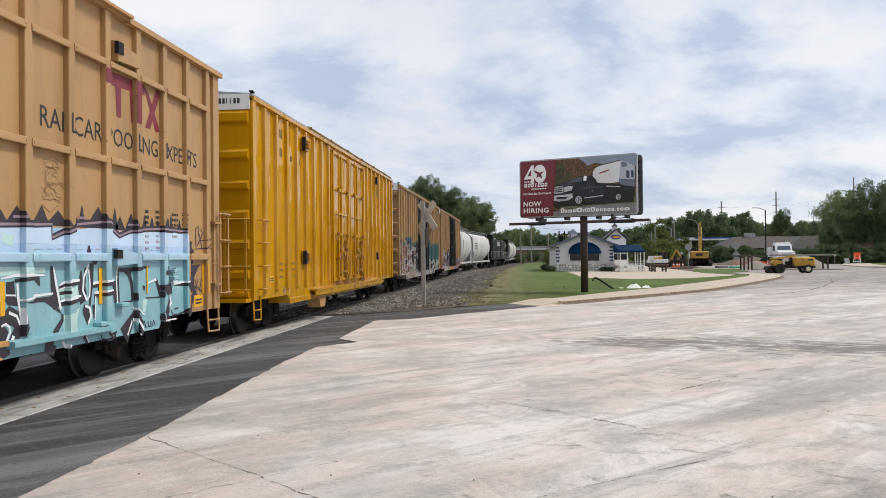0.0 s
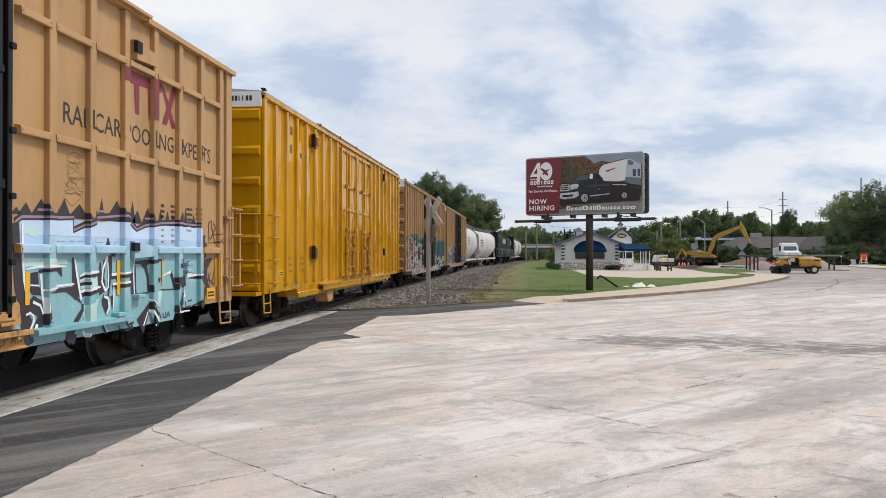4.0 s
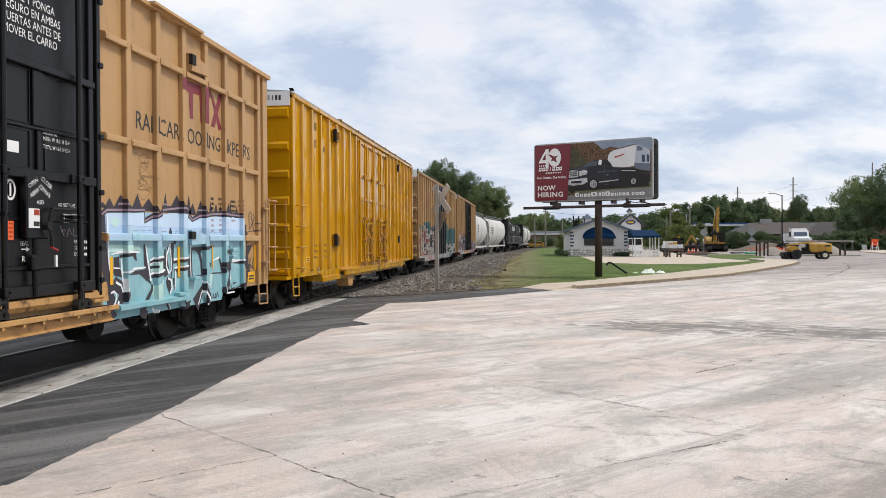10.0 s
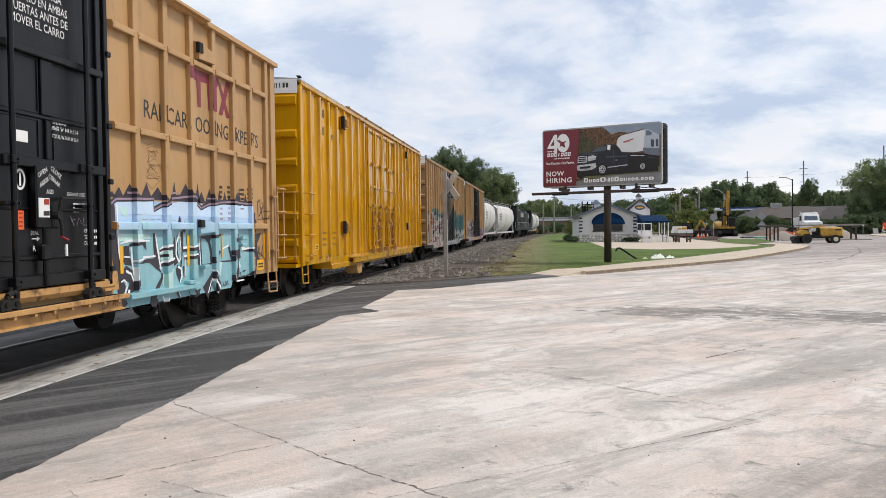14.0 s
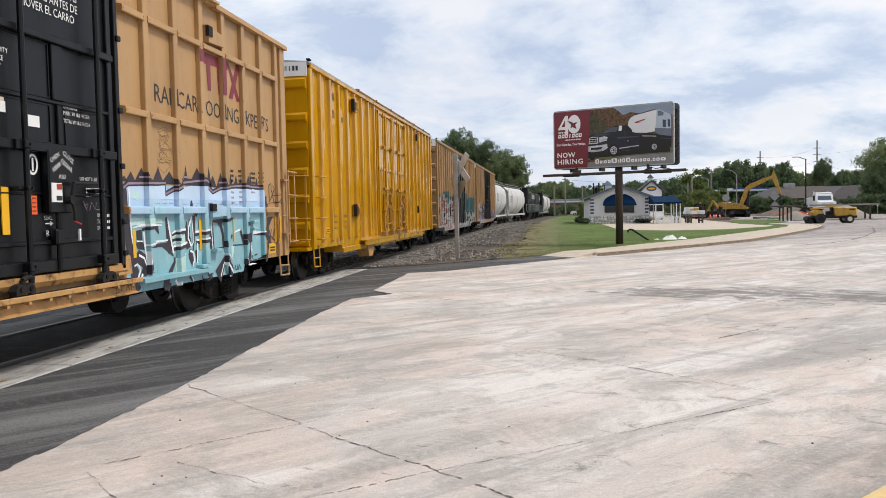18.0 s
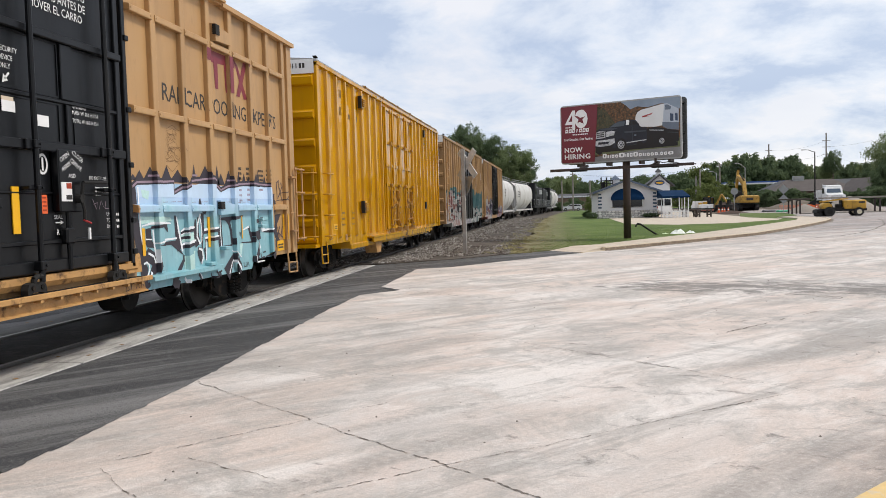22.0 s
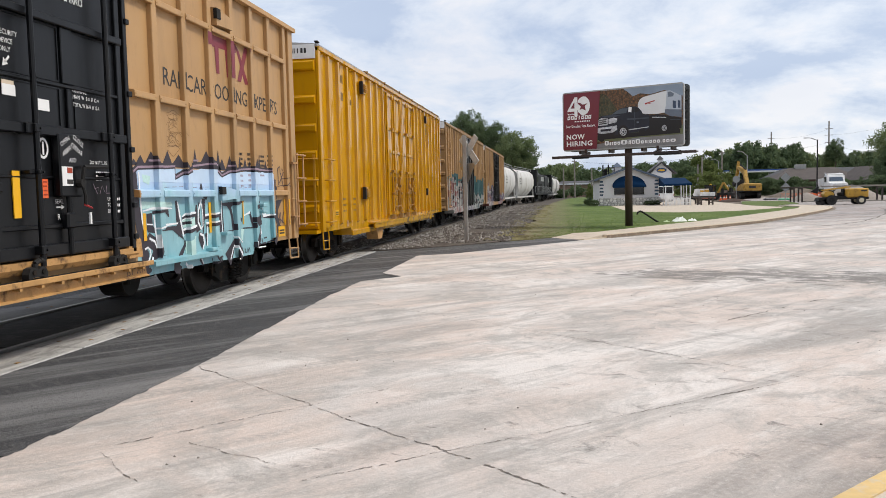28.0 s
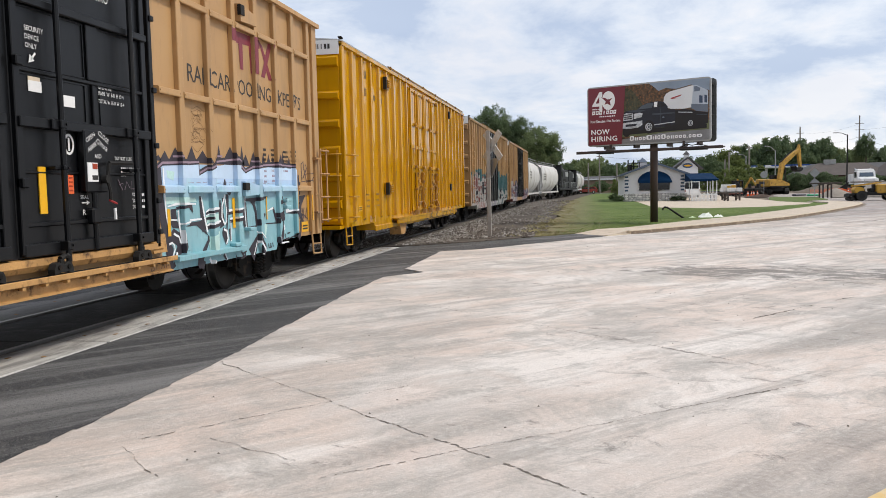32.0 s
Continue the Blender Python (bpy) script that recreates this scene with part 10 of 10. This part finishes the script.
part("blue_fascia", bm, mat("fascia_blue", (0.02, 0.08, 0.30), 0.5), fs_)
bm = B()
box(bm, -9.55, 9.5, -0.05, 8.9, 4.88, 5.22)
part("white_fascia", bm, M["white"], fs_)
bm = B()
box(bm, -7.5, -6.3, -0.16, -0.1, 5.0, 5.5)
part("fascia_mark", bm, M["white"], fs_)
for x in (-6.8, 0, 6.8):
    bm = B()
    box(bm, x - 0.25, x + 0.25, 2, 2.5, -0.2, 4.9)
    part("column", bm, M["offwhite"], fs_)
shop = hip_house("shop", 4.5, 205, 15, 10, 3.2, 0.9, 0, M["roof"], mat("tan_brick", (0.28, 0.2, 0.15), 0.9), "low tan brick shop with a dark roof beyond the lawn", 3, "shop")
bm = B()
box(bm, -7.6, 7.6, -5.3, -5.0, 3.1, 3.45)
part("roof_edge", bm, M["offwhite"], shop)


# trees
def crown_mesh(name, seed, clumps, leaves, leaf, material, flat=0.8, ragged=0.35):
    """A crown of unit size: clumps of leaf blades round limb ends, with gaps between."""
    r = np.random.RandomState(seed)
    vs, fs = [], []
    centres = []
    while len(centres) < clumps:
        d = r.normal(size=3)
        d /= np.linalg.norm(d)
        rad = (0.45 + 0.55 * r.rand() ** 0.6) * (1 + ragged * noise.noise(Vector(d * 1.7) + Vector((seed, 0, 0))))
        c = d * rad * [1, 1, flat]
        if c[2] < -0.62:
            continue
        centres.append(c)
    for c in centres:
        size = r.uniform(0.14, 0.24)
        p = c + np.clip(r.normal(size=(leaves, 3)), -1.7, 1.7) * size * [0.5, 0.5, 0.36]
        for q in p:
            a, b = r.normal(size=3), r.normal(size=3)
            a /= np.linalg.norm(a)
            b -= a * (a @ b)
            b /= np.linalg.norm(b)
            s = leaf * r.uniform(0.6, 1.3)
            k = len(vs)
            vs += [tuple(q - a * s), tuple(q + b * s * 0.6), tuple(q + a * s), tuple(q - b * s * 0.6)]
            fs.append((k, k + 1, k + 2, k + 3))
    me = bpy.data.meshes.new(name)
    me.from_pydata(vs, [], fs)
    me.materials.append(material)
    return me, centres


def trunk_mesh(seed, centres, height, width, base):
    r = random.Random(seed)
    bm = B()
    fork = base + 0.12 * (height - base)
    rod(bm, (0, 0, -0.2), (0.1, 0, fork), 0.028 * height * 0.6, 0.020 * height * 0.6, 9)
    mid = base + (height - base) * 0.5
    for c in r.sample(list(centres), 9):
        p = (c[0] * width * 0.85, c[1] * width * 0.85, mid + c[2] * (height - base) * 0.5)
        k = (p[0] * 0.35, p[1] * 0.35, fork + (p[2] - fork) * 0.45)
        rod(bm, (0.1, 0, fork - 0.2), k, 0.012 * height * 0.6, 0.008 * height * 0.6, 6, False)
        rod(bm, k, p, 0.008 * height * 0.6, 0.003 * height * 0.6, 5, False)
    me = bpy.data.meshes.new("trunk")
    bm.to_mesh(me)
    bm.free()
    me.materials.append(M["bark"])
    return me


KINDS = [crown_mesh("crown", 11, 95, 90, 0.052, M["leaf"]), crown_mesh("crown", 12, 95, 90, 0.052, M["leaf2"], 0.9), crown_mesh("crown", 13, 90, 90, 0.052, M["leaf"], 0.95, 0.5), crown_mesh("crown", 14, 95, 90, 0.052, M["leaf2"], 0.75, 0.5), crown_mesh("crown", 15, 80, 85, 0.052, M["leaf3"], 0.85)]
NEAR = [crown_mesh("crown", 21, 190, 150, 0.027, M["leaf"], 0.85, 0.55), crown_mesh("crown", 22, 200, 150, 0.027, M["leaf2"], 0.85, 0.55)]


def tree(x, y, height, width, kind=0, base=None, near=False, label="broad leafy green tree", a=0.0):
    base = 0.18 * height if base is None else base
    me, centres = (NEAR if near else KINDS)[kind]
    t = thing("tree", pose(x, y, 0), label, "tree", "trees round the place")
    o = new("trunk", trunk_mesh(kind * 7 + 1, centres, height, width, base))
    o.parent = t
    c = new("crown", me)
    c.parent = t
    c.location = (0, 0, base + (height - base) * 0.5)
    c.scale = (width, width, (height - base) * 0.5 / 0.88)
    c.rotation_euler = (0, 0, a)
    return t


for x, y, h, w, k, base in ((-17.4, 152, 16.7, 3.5, 1, 8.6), (-14.9, 156, 15.4, 3.3, 0, 7.5), (-12.4, 153, 14.4, 3.0, 1, 7.6), (-8.3, 150, 12.6, 3.7, 0, 5.0), (-6.4, 152, 10.6, 2.4, 1, 4.0), (-11.0, 158, 11.0, 4.2, 1, 3.0), (-16.5, 159, 12.5, 4.6, 0, 3.0)):
    tree(x, y, h, w, k, base, True, "tall broad leafy tree beyond the train", x)
rt = random.Random(9)
tops = [(-10, 9.5), (-4, 9.6), (4.4, 10.6), (8.7, 9.0), (18, 9.5), (34, 9.8), (42, 11.2), (48, 13.5), (53, 14.6), (58.6, 13.6), (66.5, 13.8), (71.9, 9.9), (77.7, 10.6), (80.3, 10.6), (86, 13.2), (95, 13.5), (110, 15), (130, 16)]
x = -12.0
while x < 132:
    h = np.interp(x, [p[0] for p in tops], [p[1] for p in tops]) * rt.uniform(0.84, 1.02)
    y = rt.uniform(228, 262)
    tree(x * y / 245, y, h * y / 245, rt.uniform(3.2, 4.8), rt.choice([0, 1, 1, 2, 3]), rt.uniform(0.8, 2.0), False, "leafy tree in the far line of woods", rt.uniform(0, 6))
    x += rt.uniform(2.0, 3.4)
for x, y, h, w, k in ((41, 215, 11.5, 4, 3), (47, 214, 13, 4.5, 1), (53, 216, 12.5, 4.5, 3), (59, 218, 12.5, 4.2, 1), (35, 212, 10.5, 4, 4), (30, 208, 9, 3.8, 3)):
    tree(x, y, h, w, k, 1.0, False, "leafy tree behind the filling station", h)
for x, y, h, w, k in ((50.5, 131, 11.2, 3.8, 0), (54.5, 129, 12.0, 4.2, 1), (59.5, 128, 13, 4.5, 0), (64, 126, 12, 4.2, 1), (47.9, 127.5, 6.6, 2.1, 1)):
    tree(x, y, h, w, k, 1.0 if h < 10 else 2.0, True, "dense broad leafy tree beside the road", h * 3)
tree(70.1, 221, 13.1, 2.3, 1, 6.8, True, "lone round leafy tree over the roofs", 1.0)
tree(68.9, 223, 10.4, 2.0, 0, 5.0, True, "lone round leafy tree over the roofs", 2.0)
for x, y, h, w in ((22.2, 141, 3.8, 2.0), (25.4, 143, 4.6, 2.2), (19.8, 140, 3.4, 1.8), (28.5, 146, 4.5, 2.0)):
    tree(x, y, h, w, 4, 0.3, False, "yellow-green bushy young tree", h)
for x, y, h, w, k in ((4.7, 128, 2.6, 0.8, 4), (3.4, 82.6, 0.7, 0.5, 1), (2.9, 86, 0.9, 0.5, 3), (3.5, 190, 3.0, 2.4, 3), (9.2, 84.0, 0.5, 0.9, 1)):
    tree(x, y, h, w, k, 0.05, False, "low leafy green shrub", h)


def hedge(x0, x1, y, h, kind, label, step=1.6, d=1.6):
    x = x0
    r = random.Random(int(x0 * 10))
    while x < x1:
        t = thing("shrub", pose(x, y + r.uniform(-0.8, 0.8), 0), label, "shrub", "shrubs along the road")
        c = new("crown", KINDS[kind][0])
        c.parent = t
        hh = h * r.uniform(0.8, 1.15)
        c.location, c.scale, c.rotation_euler = (0, 0, hh * 0.42), (d, d, hh * 0.62), (0, 0, r.uniform(0, 6))
        x += step


hedge(35.5, 62, 160, 3.1, 1, "dense dark green shrub in a clipped row")
hedge(45.5, 72, 124.5, 3.0, 1, "dense dark green shrub by the far pavement", 1.7, 1.9)
hedge(-3, 2.0, 186, 2.2, 3, "low green shrub beside the shop", 1.8, 1.5)

# ---- what moves ----
# metres that the tan car and the rest of the train still have to roll at each time
ROLL_TAN = [(0, -1.94), (1.5, -1.93), (2, -1.89), (2.5, -1.84), (3, -1.78), (3.5, -1.72), (4.5, -1.46), (5.5, -1.20), (6, -1.03), (6.5, -0.85), (7, -0.64), (7.5, -0.45), (8, -0.28), (8.5, -0.11), (9, -0.02), (9.5, 0), (32, 0)]
ROLL_REST = [(0, -1.81), (1.5, -1.79), (2, -1.77), (2.5, -1.71), (3, -1.66), (3.5, -1.60), (4.5, -1.32), (5.5, -1.06), (6, -0.90), (6.5, -0.74), (7, -0.54), (7.5, -0.34), (8, -0.20), (8.5, -0.08), (9, -0.03), (9.5, 0), (32, 0)]


# seconds and place along the far street of each passing car
DRIVE = [[(0, 22), (6, 22), (8, 1.0), (13.5, 0.2), (16, -26), (32, -26)], [(0, 22), (16.5, 22), (18.5, 3.4), (25, 2.2), (27.5, -26), (32, -26)], [(0, 22), (28, 22), (30.5, 2.0), (32, 0.4)]]


def motions():
    for vehicle, rows in zip(passing, DRIVE):
        walk(vehicle, [(t, pose(x, 181, 0.036, 0, 0, 90)) for t, x in rows])
    for vehicle, s in cars:
        walk(vehicle, [(t, track_pose(s + d)) for t, d in (ROLL_TAN if vehicle is tan_car else ROLL_REST)])
    for vehicle, wheel, (x, y, z), flip in wheels:
        rows = ROLL_TAN if vehicle is tan_car else ROLL_REST
        walk(wheel, [(t, pose(x, y, z, -math.degrees(d / 0.46)) @ pose(0, 0, 0, 0, 0, flip)) for t, d in rows])
    for k, ob in enumerate((upper, boom, stick, bucket)):
        walk(ob, [(t, exc_parts(*row)[k]) for t, *row in DIG])


motions()
